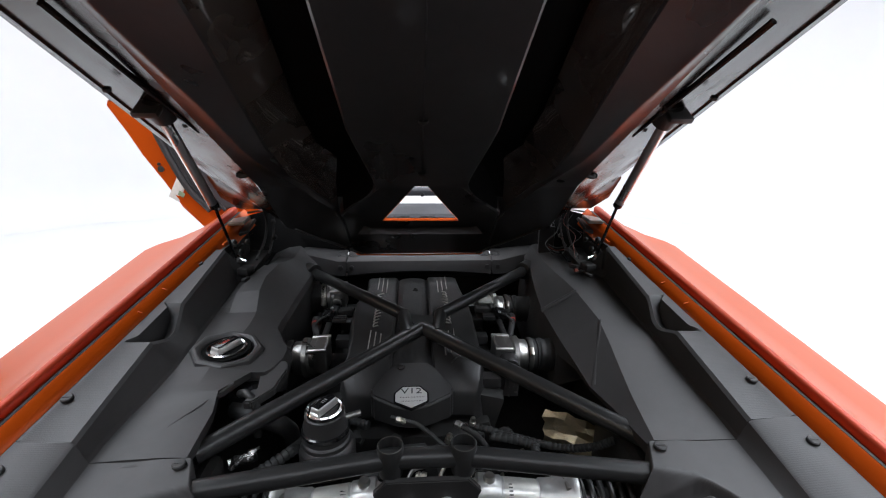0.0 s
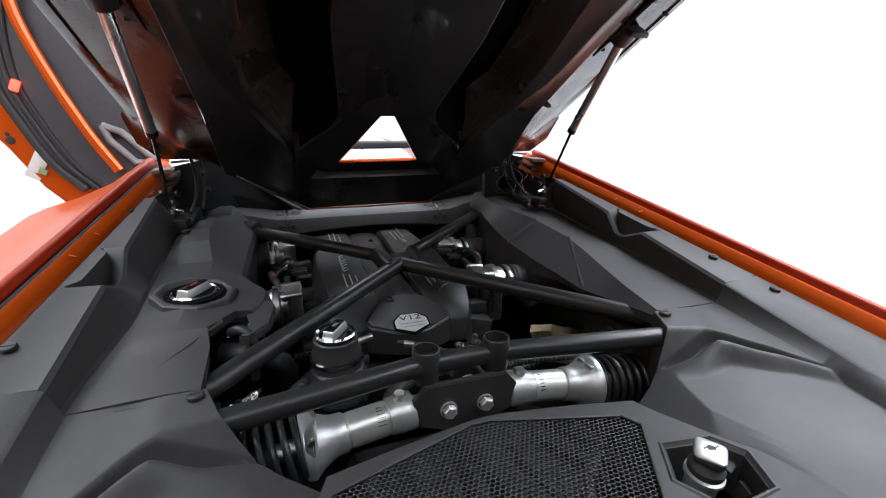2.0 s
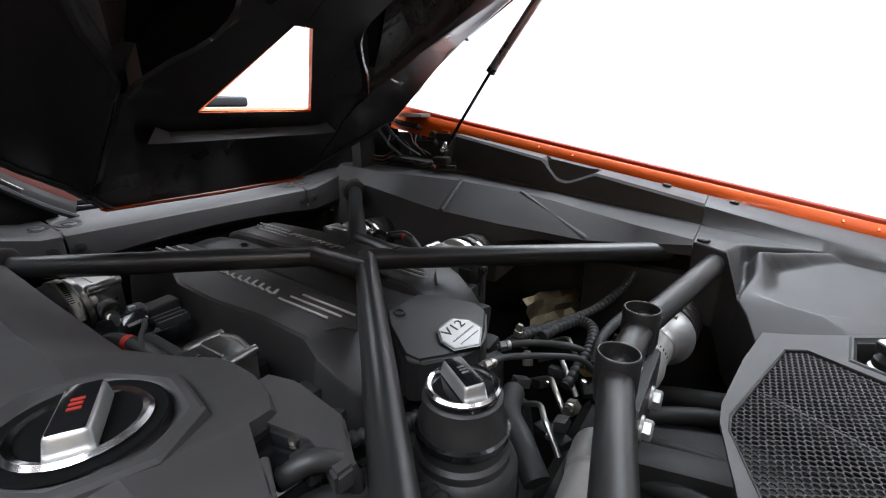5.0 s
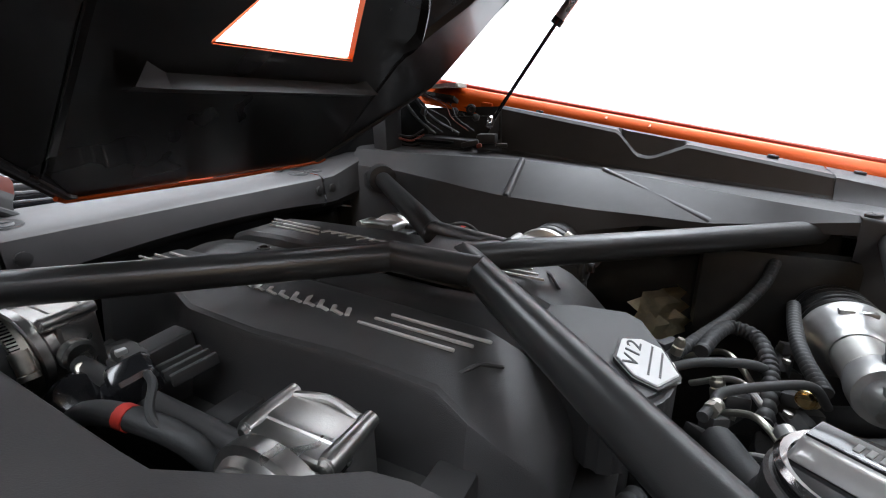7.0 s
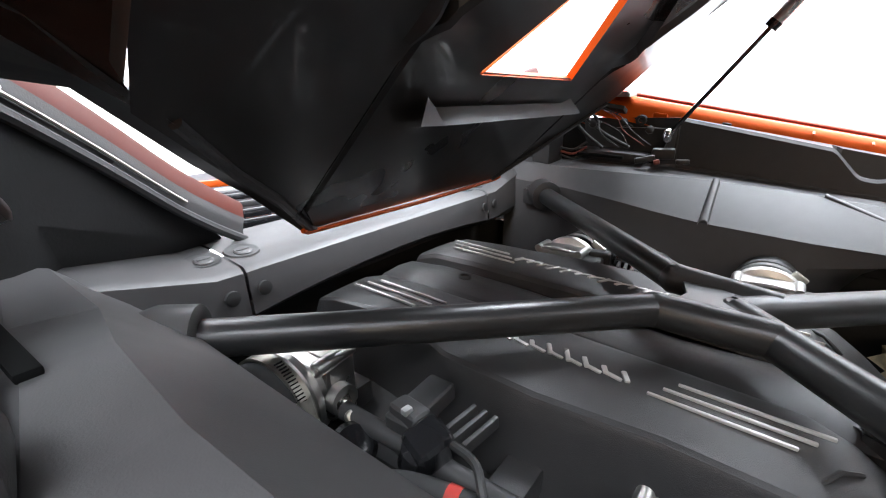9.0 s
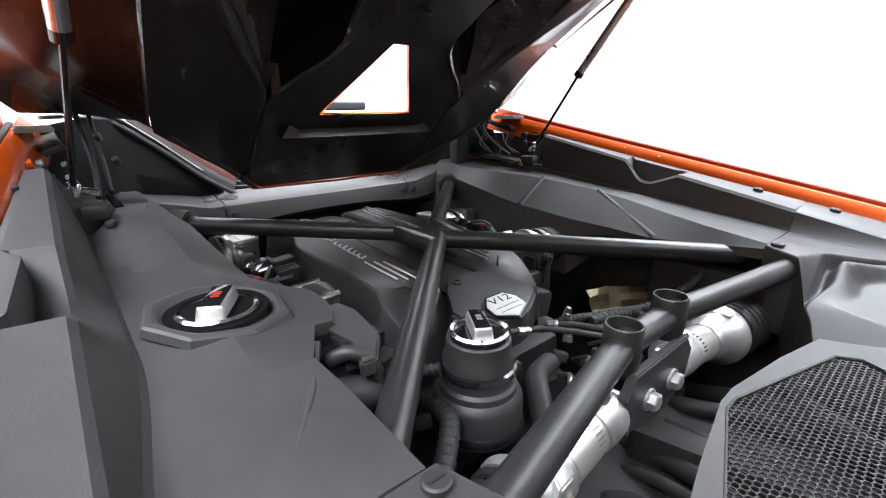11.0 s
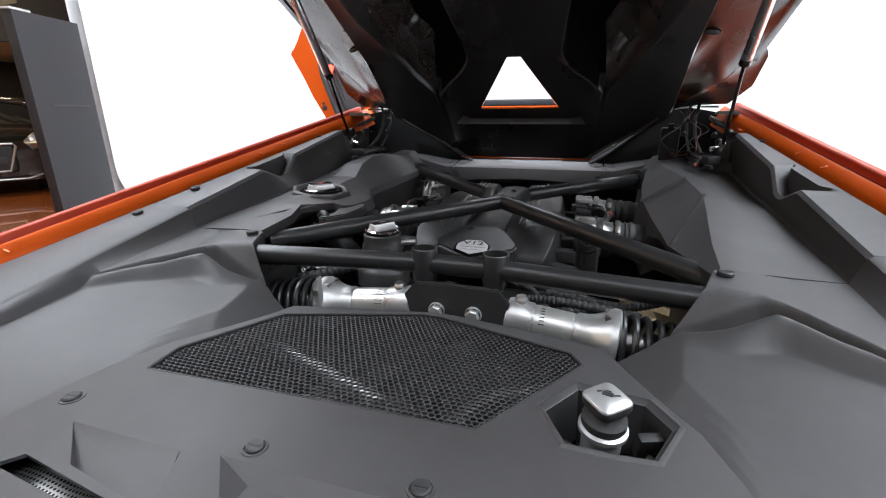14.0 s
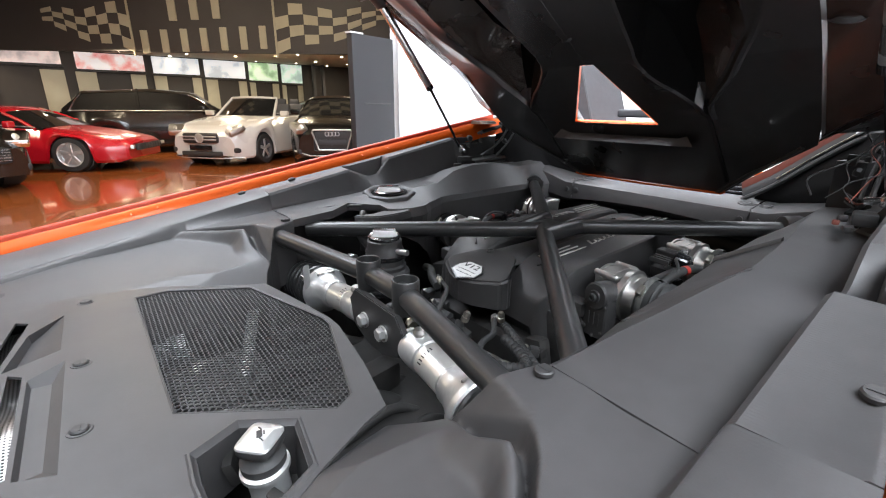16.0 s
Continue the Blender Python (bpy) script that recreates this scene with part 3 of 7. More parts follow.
def quarter_z(x, y):
    """Deck of the quarter panel: a plateau that ends in a swept ridge, a groove and a second crest above a bowl."""
    high = foot(y)[1]
    line = lookup(RIDGE, x)
    level = foot(line)[1] + 0.004 * ease((0.50 - x) / 0.06)
    ridge = level - 0.56 * max(0.0, 0.447 - x)
    plateau = high + 0.004 * ease((0.50 - x) / 0.06) - 0.50 * max(0.0, 0.375 - x)
    back = line - y
    if back <= 0:                                      # a steep facet climbs from the ridge's inner leg to the plateau
        w = 0.002 + 0.024 * min(1.0, max(0.0, (0.45 - x) / 0.07))
        return min(between(ridge, max(plateau, ridge), min(1.0, -back / w)), high + 0.006)
    xin, zc = lookup(INNER, min(y, 0.492)), cover_z(x, y) - 0.0006
    xout, rise = lookup(LEAF, y), lookup([(0.275, 0.0), (0.354, 0.012), (0.498, 0.018)], y)
    if y < 0.275:
        xout = xin + 0.0005
    t = (x - xout) / max(0.05, 0.565 - xout)
    bowl = zc + rise * min(1.0, max(0.0, (x - xin) / (xout - xin))) + (high - 0.010 - zc - rise) * max(0.0, t) ** 1.25
    taper = ease((0.572 - x) / 0.10) * ease((x - 0.330) / 0.08)
    wide = 0.006 + 0.024 * taper
    groove, crest2 = ridge - 0.005 - 0.027 * taper, ridge - 0.002 - 0.006 * taper
    z = between(ridge, groove, min(1.0, back / (0.30 * wide)))
    z = between(z, crest2, ease((back - 0.45 * wide) / (0.5 * wide)))
    fall = ease((back - wide) / 0.036)
    return min(between(z, min(bowl, crest2), fall), high + 0.004)


def rear_rows(s):
    rows = []
    ys = sorted(set([-0.30 + 0.035 * i for i in range(19)] + [0.36 + 0.005 * i for i in range(8)] + [0.40 + 0.0022 * i for i in range(64)] + [0.542 + 0.004 * i for i in range(17)] + [0.612]))
    for y in ys:
        if y > 0.612:
            continue
        (x1, z1), (x2, z2) = crest(y), foot(y)
        xin = lookup(INNER, y)
        pts = [(line_x(y), line_z(y)), (x1 + 0.006, z1), (x1, z1 - 0.004), (x2, min(z2, z1 - 0.005))]
        for k in range(1, 111):
            x = between(x2, xin, k / 110)
            pts.append((x, min(quarter_z(x, y), z1 - 0.003)))
        ze = pts[-1][1]
        pts += [(xin - 0.002, ze - 0.006), (xin - 0.002, ze - (0.15 if y > 0.49 else 0.03))]
        rows.append([(s * x, y, z) for x, z in pts])
    return rows


quarters = []
for s in (1, -1):
    body = thing("quarter_panel", "charcoal moulded plastic rear quarter panel with a swept ridge", "liner panel", (s * 0.5, 0.2, 0.88), "quarter panels")
    rows = rear_rows(s)
    cols = list(zip(*rows))
    part("shelf", grid([list(c) for c in zip(*cols[:3])]), WEAVE, body, "grained plastic shelf", angle=50)
    part("deck", grid([list(c) for c in zip(*cols[2:])]), LINER, body, angle=75)
    quarters.append(body)


def slotted_screw(at, parent, r=0.011, normal=(0, 0, 1), mat=None):
    mat = mat or BLACK
    ob = part("screw", turned([(r, -0.002), (r, 0.002), (r * 0.85, 0.0035), (r * 0.25, 0.0035), (0, 0.0030)], at, normal, 18), mat, parent, "dark slotted quarter-turn screw")
    n = Vector(normal).normalized()
    part("slot", block(Vector(at) + n * 0.0036, (r * 1.3, r * 0.28, 0.001), 0), INK, ob)
    return ob


for s, body in ((1, quarters[0]), (-1, quarters[1])):
    slotted_screw((s * 0.409, 0.597, 0.945), body)
    for y, x in ((0.56, 0.652),):
        slotted_screw((s * x, y, line_z(y) + 0.001), body, 0.010, (0, -0.19, 1))
for s, body in ((1, liners[0]), (-1, liners[1])):
    for y, x in ((0.70, 0.642), (1.165, 0.606)):
        slotted_screw((s * x, y, line_z(y) + 0.001), body, 0.010, (0, -0.19, 1))

# ---------------------------------------------------------------- rear cover with mesh window
def mesh_z(x, y):
    return cover_z(x, y) - 0.003


cover = thing("rear_cover", "charcoal moulded plastic rear engine cover with a black mesh window", "cover panel", (0, 0.25, 0.85))
side = [(-0.30, 0.40), (0.10, 0.375), (0.26, 0.362), (0.275, 0.358), (0.335, 0.338), (0.388, 0.303), (0.455, 0.266), (0.492, 0.251)]
MESH = [(-0.311, 0.266), (0.118, 0.276), (0.222, 0.440), (0.205, 0.468), (0.0, 0.527), (-0.03, 0.527), (-0.248, 0.461), (-0.319, 0.321)]
FILL = [(0.250, 0.278), (0.290, 0.281), (0.318, 0.340), (0.294, 0.380), (0.215, 0.392), (0.178, 0.334), (0.205, 0.280)]
SLIT_A = [(-0.30, 0.098), (-0.136, 0.082), (-0.130, 0.096), (-0.285, 0.116)]
SLIT_B = [(-0.100, 0.108), (-0.085, 0.124), (0.136, 0.129), (0.140, 0.111)]
PAN_A = [(-0.291, 0.163), (-0.145, 0.162), (-0.112, 0.100), (-0.230, 0.119)]
PAN_B = [(-0.105, 0.169), (0.158, 0.170), (0.143, 0.134), (-0.070, 0.130)]
REARWIN = [(-0.12, 0.035), (-0.112, 0.060), (-0.100, 0.080), (-0.080, 0.096), (-0.060, 0.101), (0.060, 0.100), (0.085, 0.094), (0.105, 0.078), (0.12, 0.035)]
outline = [(-x, y) for y, x in side] + [(-0.146, 0.514), (-0.02, 0.536), (0.02, 0.536), (0.146, 0.516)] + [(x, y) for y, x in reversed(side)]


def pierced(outer, holes, zf, thick, edge=0.02):
    """A plate with openings, on the height function zf."""
    from mathutils.geometry import tessellate_polygon
    loops = [outer] + holes
    flat = [Vector((x, y, 0)) for l in loops for x, y in l]
    tris = tessellate_polygon([[Vector((x, y, 0)) for x, y in l] for l in loops])
    bm = bmesh.new()
    top = [bm.verts.new((p.x, p.y, zf(p.x, p.y))) for p in flat]
    low = [bm.verts.new((p.x, p.y, zf(p.x, p.y) - thick)) for p in flat]
    for t in tris:
        try:
            bm.faces.new([top[i] for i in t])
            bm.faces.new([low[i] for i in reversed(t)])
        except ValueError:
            pass
    k = 0
    for l in loops:
        n = len(l)
        for i in range(n):
            a, b = k + i, k + (i + 1) % n
            bm.faces.new((top[a], top[b], low[b], low[a]))
        k += n
    return bm


def dense(poly, step=0.03):
    out = []
    for (ax, ay), (bx, by) in zip(poly, poly[1:] + poly[:1]):
        n = max(1, int(math.hypot(bx - ax, by - ay) / step))
        out += [(between(ax, bx, k / n), between(ay, by, k / n)) for k in range(n)]
    return out


part("panel", pierced(dense(outline), [MESH, FILL, SLIT_A, SLIT_B, REARWIN, PAN_A, PAN_B], cover_z, 0.004), LINER, cover, angle=30)


def inside(poly, x, y):
    odd = False
    for (ax, ay), (bx, by) in zip(poly, poly[1:] + poly[:1]):
        if (ay > y) != (by > y) and x < (bx - ax) * (y - ay) / (by - ay) + ax:
            odd = not odd
    return odd


# border and long-holed mesh of the window
rim = [Vector((x, y, mesh_z(x, y) + 0.001)) for x, y in MESH]
part("mesh_border", tube(rim + rim[:1], 0.0026, 6, False), BLACK, cover, "black mesh border")
P, ROW = 0.0082, 0.0067
bm = bmesh.new()
cx = sum(x for x, y in MESH) / len(MESH)
cy = sum(y for x, y in MESH) / len(MESH)
grow = [(cx + (x - cx) * 1.012, cy + (y - cy) * 1.02) for x, y in MESH]
for i in range(-41, 30):
    for j in range(0, 42):
        x, y = (i + 0.5 * (j % 2)) * P, 0.262 + j * ROW
        if not inside(grow, x, y):
            continue
        long, tall = P / 2, ROW / 3
        ring = [(long, tall), (0, 2 * tall), (-long, tall), (-long, -tall), (0, -2 * tall), (long, -tall)]
        hexo = [(x + p, y + q) for p, q in ring]
        hexi = [(x + p * 0.79, y + q * 0.78) for p, q in ring]
        o = [bm.verts.new((p, q, mesh_z(p, q) - 0.001)) for p, q in hexo]
        n = [bm.verts.new((p, q, mesh_z(p, q) - 0.0005)) for p, q in hexi]
        m = [bm.verts.new((p, q, mesh_z(p, q) - 0.0025)) for p, q in hexi]
        for k in range(6):
            l = (k + 1) % 6
            bm.faces.new((o[k], o[l], n[l], n[k]))
            bm.faces.new((n[k], n[l], m[l], m[k]))
part("mesh_window", bm, BLACK, cover, "black hexagonal wire mesh", kind="stuff")

# soft bevelled lip and dark well of the oil filler's opening
ring = dense(FILL, 0.02)
rows = []
for grown, lift in ((1.10, -0.0004), (1.05, 0.0022), (1.005, 0.0024), (0.985, 0.0), (0.93, -0.0040), (0.915, -0.0045)):
    rows.append([Vector((0.247 + (x - 0.247) * grown, 0.333 + (y - 0.333) * grown, cover_z(x, y) + lift)) for x, y in ring])
part("opening_lip", grid(rows, closed=True), LINER, cover, "soft bevelled lip", angle=20)
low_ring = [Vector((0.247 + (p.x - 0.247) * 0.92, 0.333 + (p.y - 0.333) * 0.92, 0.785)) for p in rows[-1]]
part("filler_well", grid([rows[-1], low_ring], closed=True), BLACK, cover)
for dx, dy, dz, turn in ((0.045, 0.012, 0.825, 20), (0.040, -0.020, 0.815, 70), (-0.045, -0.015, 0.818, -20)):
    part("well_clip", block((0.247 + dx, 0.333 + dy, dz), (0.026, 0.012, 0.030), 0.003, (15, 0, turn)), DEEP, cover)
for x, y in ((-0.080, 0.187), (0.091, 0.187), (-0.335, 0.192), (0.335, 0.192)):
    part("screw_boss", turned([(0.0130, 0.0), (0.0126, 0.0011), (0.0106, 0.0012), (0.0102, 0.0002), (0.0, 0.0002)], (x, y, cover_z(x, y)), seg=20), LINER, cover)
    slotted_screw((x, y, cover_z(x, y) + 0.0004), cover, 0.0092)

# two pressed pans behind the mesh
def pan(poly, floor, depths):
    """A pressed recess: its floor polygon lies lower by the depth given for each corner."""
    top = [Vector((x, y, cover_z(x, y))) for x, y in poly]
    low = [Vector((x, y, cover_z(x, y) - dp)) for (x, y), dp in zip(floor, depths)]
    mid = sum(low, Vector()) / len(low)
    return grid([top + top[:1], low + low[:1], [mid] * (len(poly) + 1)])


part("pressed_pan", pan(PAN_A, [(-0.289, 0.161), (-0.147, 0.160), (-0.116, 0.103), (-0.229, 0.121)], (0.0012, 0.0012, 0.016, 0.014)), LINER, cover, angle=15)
part("pressed_pan", pan(PAN_B, [(-0.062, 0.154), (0.131, 0.155), (0.134, 0.137), (-0.062, 0.133)], (0.010, 0.010, 0.009, 0.009)), LINER, cover, angle=15)
wl = [Vector((x, y, cover_z(x, y) + 0.0015)) for x, y in REARWIN]
part("window_border", tube(wl + wl[:1], 0.0022, 6, False), BLACK, cover)
part("tail_deck", grid([[(x, y, 0.842 + 0.01 * (y + 0.2)) for x in (-0.40, -0.14)] for y in (-0.45, -0.30)]), LINER, cover)

# silver perforated heat shield under the slots
shield = thing("heat_shield", "silver perforated metal heat shield under the rear cover", "heat shield", (0, 0.1, 0.80))
part("shield_sheet", grid([[(x, y, 0.832 + 0.006 * math.sin(40 * x + 9 * y) + 0.006 * math.sin(23 * y + 11 * x)) for x in [-0.34 + 0.02 * k for k in range(32)]] for y in [-0.05 + 0.02 * j for j in range(16)]], 0.002), PERF, shield)
for x, y, z, turn, w in ((-0.080, 0.066, 0.841, 30, 0.040), (-0.052, 0.050, 0.846, 30, 0.022), (-0.100, 0.048, 0.842, -60, 0.030), (-0.066, 0.086, 0.838, -60, 0.018)):
    part("shield_bracket", block((x, y, z), (w, 0.013, 0.010), 0.002, (0, 8, turn)), DEEP, shield, "dark metal bracket")
for x, y in ((-0.20, 0.06), (0.05, 0.03), (0.0, 0.17)):
    part("shield_rivet", turned([(0.008, 0), (0.008, 0.003), (0.004, 0.005), (0, 0.005)], (x, y, 0.840), seg=12), STEEL, shield)
# ---------------------------------------------------------------- raised engine lid
lid = thing("engine_hood", "raised engine hood with dark glossy underside and triangular window", "engine hood", (0, 1.49, 1.0))


def lid_edge(y):
    return 0.757 - 0.104 * y, 2.152 - 0.632 * y


def lid_mid(y):
    """Height of the inner panel on the centre line."""
    return 1.013 + (1.491 - y) * 0.933 if y > 1.178 else 1.305 + (1.178 - y) * 0.655


# inner panel, pierced by the window

def panel_half(y):
    return 0.205 + 1.44 * (1.491 - y) if y > 1.342 else 0.42 + 0.06 * (1.342 - y)


BAND = [(-0.10, 0.170), (0.60, 0.165), (0.95, 0.160), (1.10, 0.135), (1.172, 0.125), (1.20, 0.160), (1.218, 0.190), (1.256, 0.234), (1.50, 0.234)]
RAIL = [(-0.10, 0.500), (0.668, 0.447), (0.88, 0.408), (1.00, 0.396), (1.05, 0.384), (1.13, 0.345), (1.205, 0.295), (1.262, 0.240), (1.50, 0.240)]


def lid_skin(u, y, drop=0.0):
    """A place on the flat of the inner panel: u from 0 on the centre line to 1 at its side."""
    return Vector((u * panel_half(y), y, lid_mid(y) - drop))


FACE = [(-0.10, 0.330), (0.67, 0.330), (0.90, 0.340), (1.00, 0.345), (1.13, 0.335), (1.205, 0.287), (1.262, 0.238), (1.50, 0.238)]


def panel_row(y):
    """Half a cross-section of the inner panel: centre band, deep pocket with a sloping outer face, rail with its bead, side."""
    w, c, r, f = panel_half(y), lookup(BAND, y), lookup(RAIL, y), lookup(FACE, y)
    deep = min(1.0, max(0.0, (f - c) / 0.15))           # the pocket dies away where band and rail meet
    high = 0.085 * deep
    top = f - min(0.075, 0.5 * (f - c))
    bead = between(0.004, 0.014, ease((y - 1.10) / 0.10)) * ease((1.31 - y) / 0.04)
    proud = 0.022 * ease((y - 1.15) / 0.05) * ease((1.30 - y) / 0.04)
    xs = [(0.0, 0.0), (c * 0.5, 0.0), (c - 0.022, -0.3 * proud), (c - 0.005, -proud), (c, 0.004 - proud), (c + 0.003 * deep, high + 0.022 * deep), (between(c, top, 0.5), high + 0.021 * deep), (top + 0.004 * deep, high + 0.020 * deep),
          (top, high), (between(top, f, 0.33), high * 0.66), (between(top, f, 0.67), high * 0.32), (f - 0.003, 0.003), (f + 0.002, 0.0), (r - 0.009, -0.2 * bead), (r - 0.003, -bead), (r + 0.004, -bead), (r + 0.011, -0.3 * bead),
          (between(r + 0.02, w, 0.5), 0.0), (w, 0.0)]
    last, out = -1.0, []
    for k, (x, z) in enumerate(xs):
        x = min(x, w - 0.0004 * (18 - k))
        if k < 5 or k > 8:
            x = max(x, last + 0.0003)
        last = x
        out.append((x, y, lid_mid(y) + z))
    return out


STEPS = [1.491, 1.46, 1.42, 1.38, 1.345, 1.3135, 1.313, 1.295, 1.28, 1.268, 1.258, 1.245, 1.232, 1.22, 1.205, 1.19, 1.178, 1.1775, 1.165, 1.15, 1.13, 1.10, 1.075, 1.05, 1.02, 1.0] + [0.94 - 0.06 * k for k in range(18)]
for s in (1, -1):
    bm = bmesh.new()
    rows = [[bm.verts.new((s * x, y, z)) for x, y, z in panel_row(y)] for y in STEPS]
    for y, row in zip(STEPS, rows):                    # the window's slanted side
        if 1.178 <= y <= 1.313:
            edge = between(0.116, 0.018, (1.313 - y) / 0.135)
            row[0].co.x = s * edge
            row[1].co.x = s * between(edge, abs(row[2].co.x), 0.5)
    for i, (a, b) in enumerate(zip(rows, rows[1:])):
        for k in range(18):
            f = bm.faces.new((a[k], b[k], b[k + 1], a[k + 1]))
            # pocket wall and roof are blackened to paint in the pocket's shade
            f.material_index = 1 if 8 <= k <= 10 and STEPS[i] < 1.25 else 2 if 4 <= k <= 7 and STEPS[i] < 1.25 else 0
    if s > 0:
        panel = part("inner_panel", bm, [LID_PANEL, FACET, HOLE_SHADE], lid, "dark glossy inner panel", angle=25)
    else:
        part("inner_panel", bm, [LID_PANEL, FACET, HOLE_SHADE], lid, "dark glossy inner panel", angle=25)
part("panel_joint", tube([(0, 1.178, 1.305), (0, 0.9, lid_mid(0.9)), (0, -0.08, lid_mid(-0.08))], 0.0012, 5), LID_PANEL, panel)

# window edge in body colour, black frame ribs, ledge below the window
tri = [Vector((-0.116, 1.313, 1.176)), Vector((0.116, 1.313, 1.176)), Vector((0.018, 1.178, 1.305)), Vector((-0.018, 1.178, 1.305))]
back = [p + Vector((0, 0.007, 0.007)) for p in tri]
part("window_edge", grid([tri + tri[:1], back + back[:1]]), ORANGE, panel, "thin orange edge of the window")
part("ledge", grid([[(-0.176, 1.333, 1.156), (-0.154, 1.342, 1.147), (0.0, 1.342, 1.147), (0.154, 1.342, 1.147), (0.176, 1.336, 1.153)], [(-0.196, 1.326, 1.131), (-0.16, 1.326, 1.130), (0.0, 1.326, 1.130), (0.16, 1.326, 1.130), (0.196, 1.326, 1.131)],
                    [(-0.190, 1.362, 1.128), (-0.16, 1.362, 1.128), (0.0, 1.362, 1.128), (0.16, 1.362, 1.128), (0.190, 1.362, 1.128)]]), LINER, panel, "dark grey moulded ledge", angle=20)
for x, y in ((0.0, 1.10), (0.0, 0.90), (-0.02, 0.40)):
    part("panel_clip", turned([(0.011, 0.0), (0.010, 0.006), (0.004, 0.008), (0, 0.008)], (x, y, lid_mid(y) - 0.001), (0, 0.55, -0.83), 16), BLACK, panel)

# glossy flanges beside the panel, out to the lid's edge
for s in (1, -1):
    rows = []
    for y in [1.36] + [1.33 - 0.06 * k for k in range(24)]:
        w = panel_half(max(y, 0)) if y < 1.25 else panel_half(y)
        zi = lid_skin(1, y).z
        xe, ze = lid_edge(y)
        rows.append([(s * w, y, zi), (s * (w + 0.004), y, zi + 0.010), (s * between(w, xe, 0.30), y, between(zi + 0.012, ze, 0.28)), (s * between(w, xe, 0.64), y, between(zi + 0.012, ze, 0.62)),
                     (s * (xe - 0.032), y, between(zi + 0.012, ze, 0.86)), (s * (xe - 0.027), y, ze - 0.015), (s * (xe - 0.004), y, ze - 0.005), (s * xe, y, ze), (s * (xe - 0.005), y, ze + 0.012), (s * (xe - 0.05), y, ze + 0.035)])
    bm = grid(rows)
    for k, f in enumerate(bm.faces):
        f.material_index = 0 if k % 9 < 1 or k % 9 == 6 else 1
    flange = part("side_flange", bm, [LID_PANEL, LID_SKIN], lid, "dark bronze painted flange", angle=40)
    inner_side = [(0.21, 1.488, 1.015), (0.279, 1.429, 1.066), (0.336, 1.393, 1.101), (0.392, 1.350, 1.142), (0.45, 1.335, 1.19), (0.52, 1.325, 1.25), (0.612, 1.33, 1.31), (0.617, 1.33, 1.313)]
    lower_side = [(0.214, 1.491, 1.010), (0.280, 1.481, 1.066), (0.333, 1.473, 1.104), (0.405, 1.472, 1.166), (0.510, 1.458, 1.181), (0.585, 1.447, 1.184), (0.628, 1.410, 1.230), (0.638, 1.360, 1.300)]
    part("corner_bead", tube([(s * 0.200, 1.490, 1.012)] + [(s * x, y, z + 0.001) for x, y, z in inner_side[:4]], 0.0045, 8), LID_PANEL, flange)
    part("corner_flange", grid([[(s * between(a[0], b[0], v), between(a[1], b[1], v), between(a[2], b[2], v) + 0.012 * math.sin(math.pi * v)) for v in (0, 0.25, 0.5, 0.75, 1)] for a, b in zip(inner_side, lower_side)]), LID_PANEL, flange, "black painted lid corner")
    # cut-out near the hinge and the strut's bracket
    part("flange_dimple", turned([(0.030, 0.0), (0.028, 0.004), (0.022, -0.002), (0, -0.004)], (s * 0.45, 1.165, 1.350), (s * -0.3, 0.5, -0.8), 20), BLACK, flange)
    bracket = part("strut_bracket", block((s * 0.530, 0.930, 1.508), (0.050, 0.080, 0.014), 0.006, (32, 0, 0)), BLACK, flange, "black strut bracket")
    part("bracket_head", turned([(0.02, -0.03), (0.026, -0.01), (0.024, 0.02), (0.012, 0.03), (0, 0.03)], (s * 0.523, 0.945, 1.497), (0, 0.7, -0.7), 18), BLACK, bracket)
    for dx, dy in ((0.045, -0.045), (-0.035, 0.06)):
        part("bolt", turned([(0.008, 0), (0.008, 0.006), (0.003, 0.008), (0, 0.008)], (s * (0.533 + dx), 0.925 + dy, 1.508 - 0.62 * dy), (0, 0.5, -0.85), 6), BLACK, bracket)
    part("stiffener", tube([(s * 0.475, 0.99, 1.455), (s * 0.505, 0.82, 1.560), (s * 0.53, 0.70, 1.64)], 0.006, 8), LID_SKIN, flange)

# outer skin of the lid, in body colour, above it all
rows = []
for y in [0.98, 0.85, 0.7, 0.4, 0.1, -0.1]:
    xe, ze = lid_edge(min(y, 1.36))
    if y > 1.36:
        xe, ze = between(0.60, 0.24, (y - 1.36) / 0.14), between(1.30, 1.06, (y - 1.36) / 0.14)
    top = max(ze, lid_mid(y)) + 0.05
    rows.append([(x * xe, y + (0.02 if y > 1.4 else 0), between(top, ze + 0.012, abs(x) ** 3)) for x in (-1, -0.8, -0.55, -0.3, 0.3, 0.55, 0.8, 1)])
bm = bmesh.new()
vs = [[bm.verts.new(p) for p in r] for r in rows]
for i in range(len(vs) - 1):
    for j in range(7):
        if 2 <= j <= 4 and rows[i][0][1] > 0.35:
            continue                                   # open above the window
        bm.faces.new((vs[i][j], vs[i + 1][j], vs[i + 1][j + 1], vs[i][j + 1]))
part("outer_skin", bm, ORANGE, lid, "orange outer skin")
part("lower_edge", tube([(-0.222, 1.482, 1.016), (-0.212, 1.488, 1.011), (0, 1.49, 1.008), (0.212, 1.488, 1.011), (0.222, 1.482, 1.016)], 0.003, 8), ORANGE, lid)

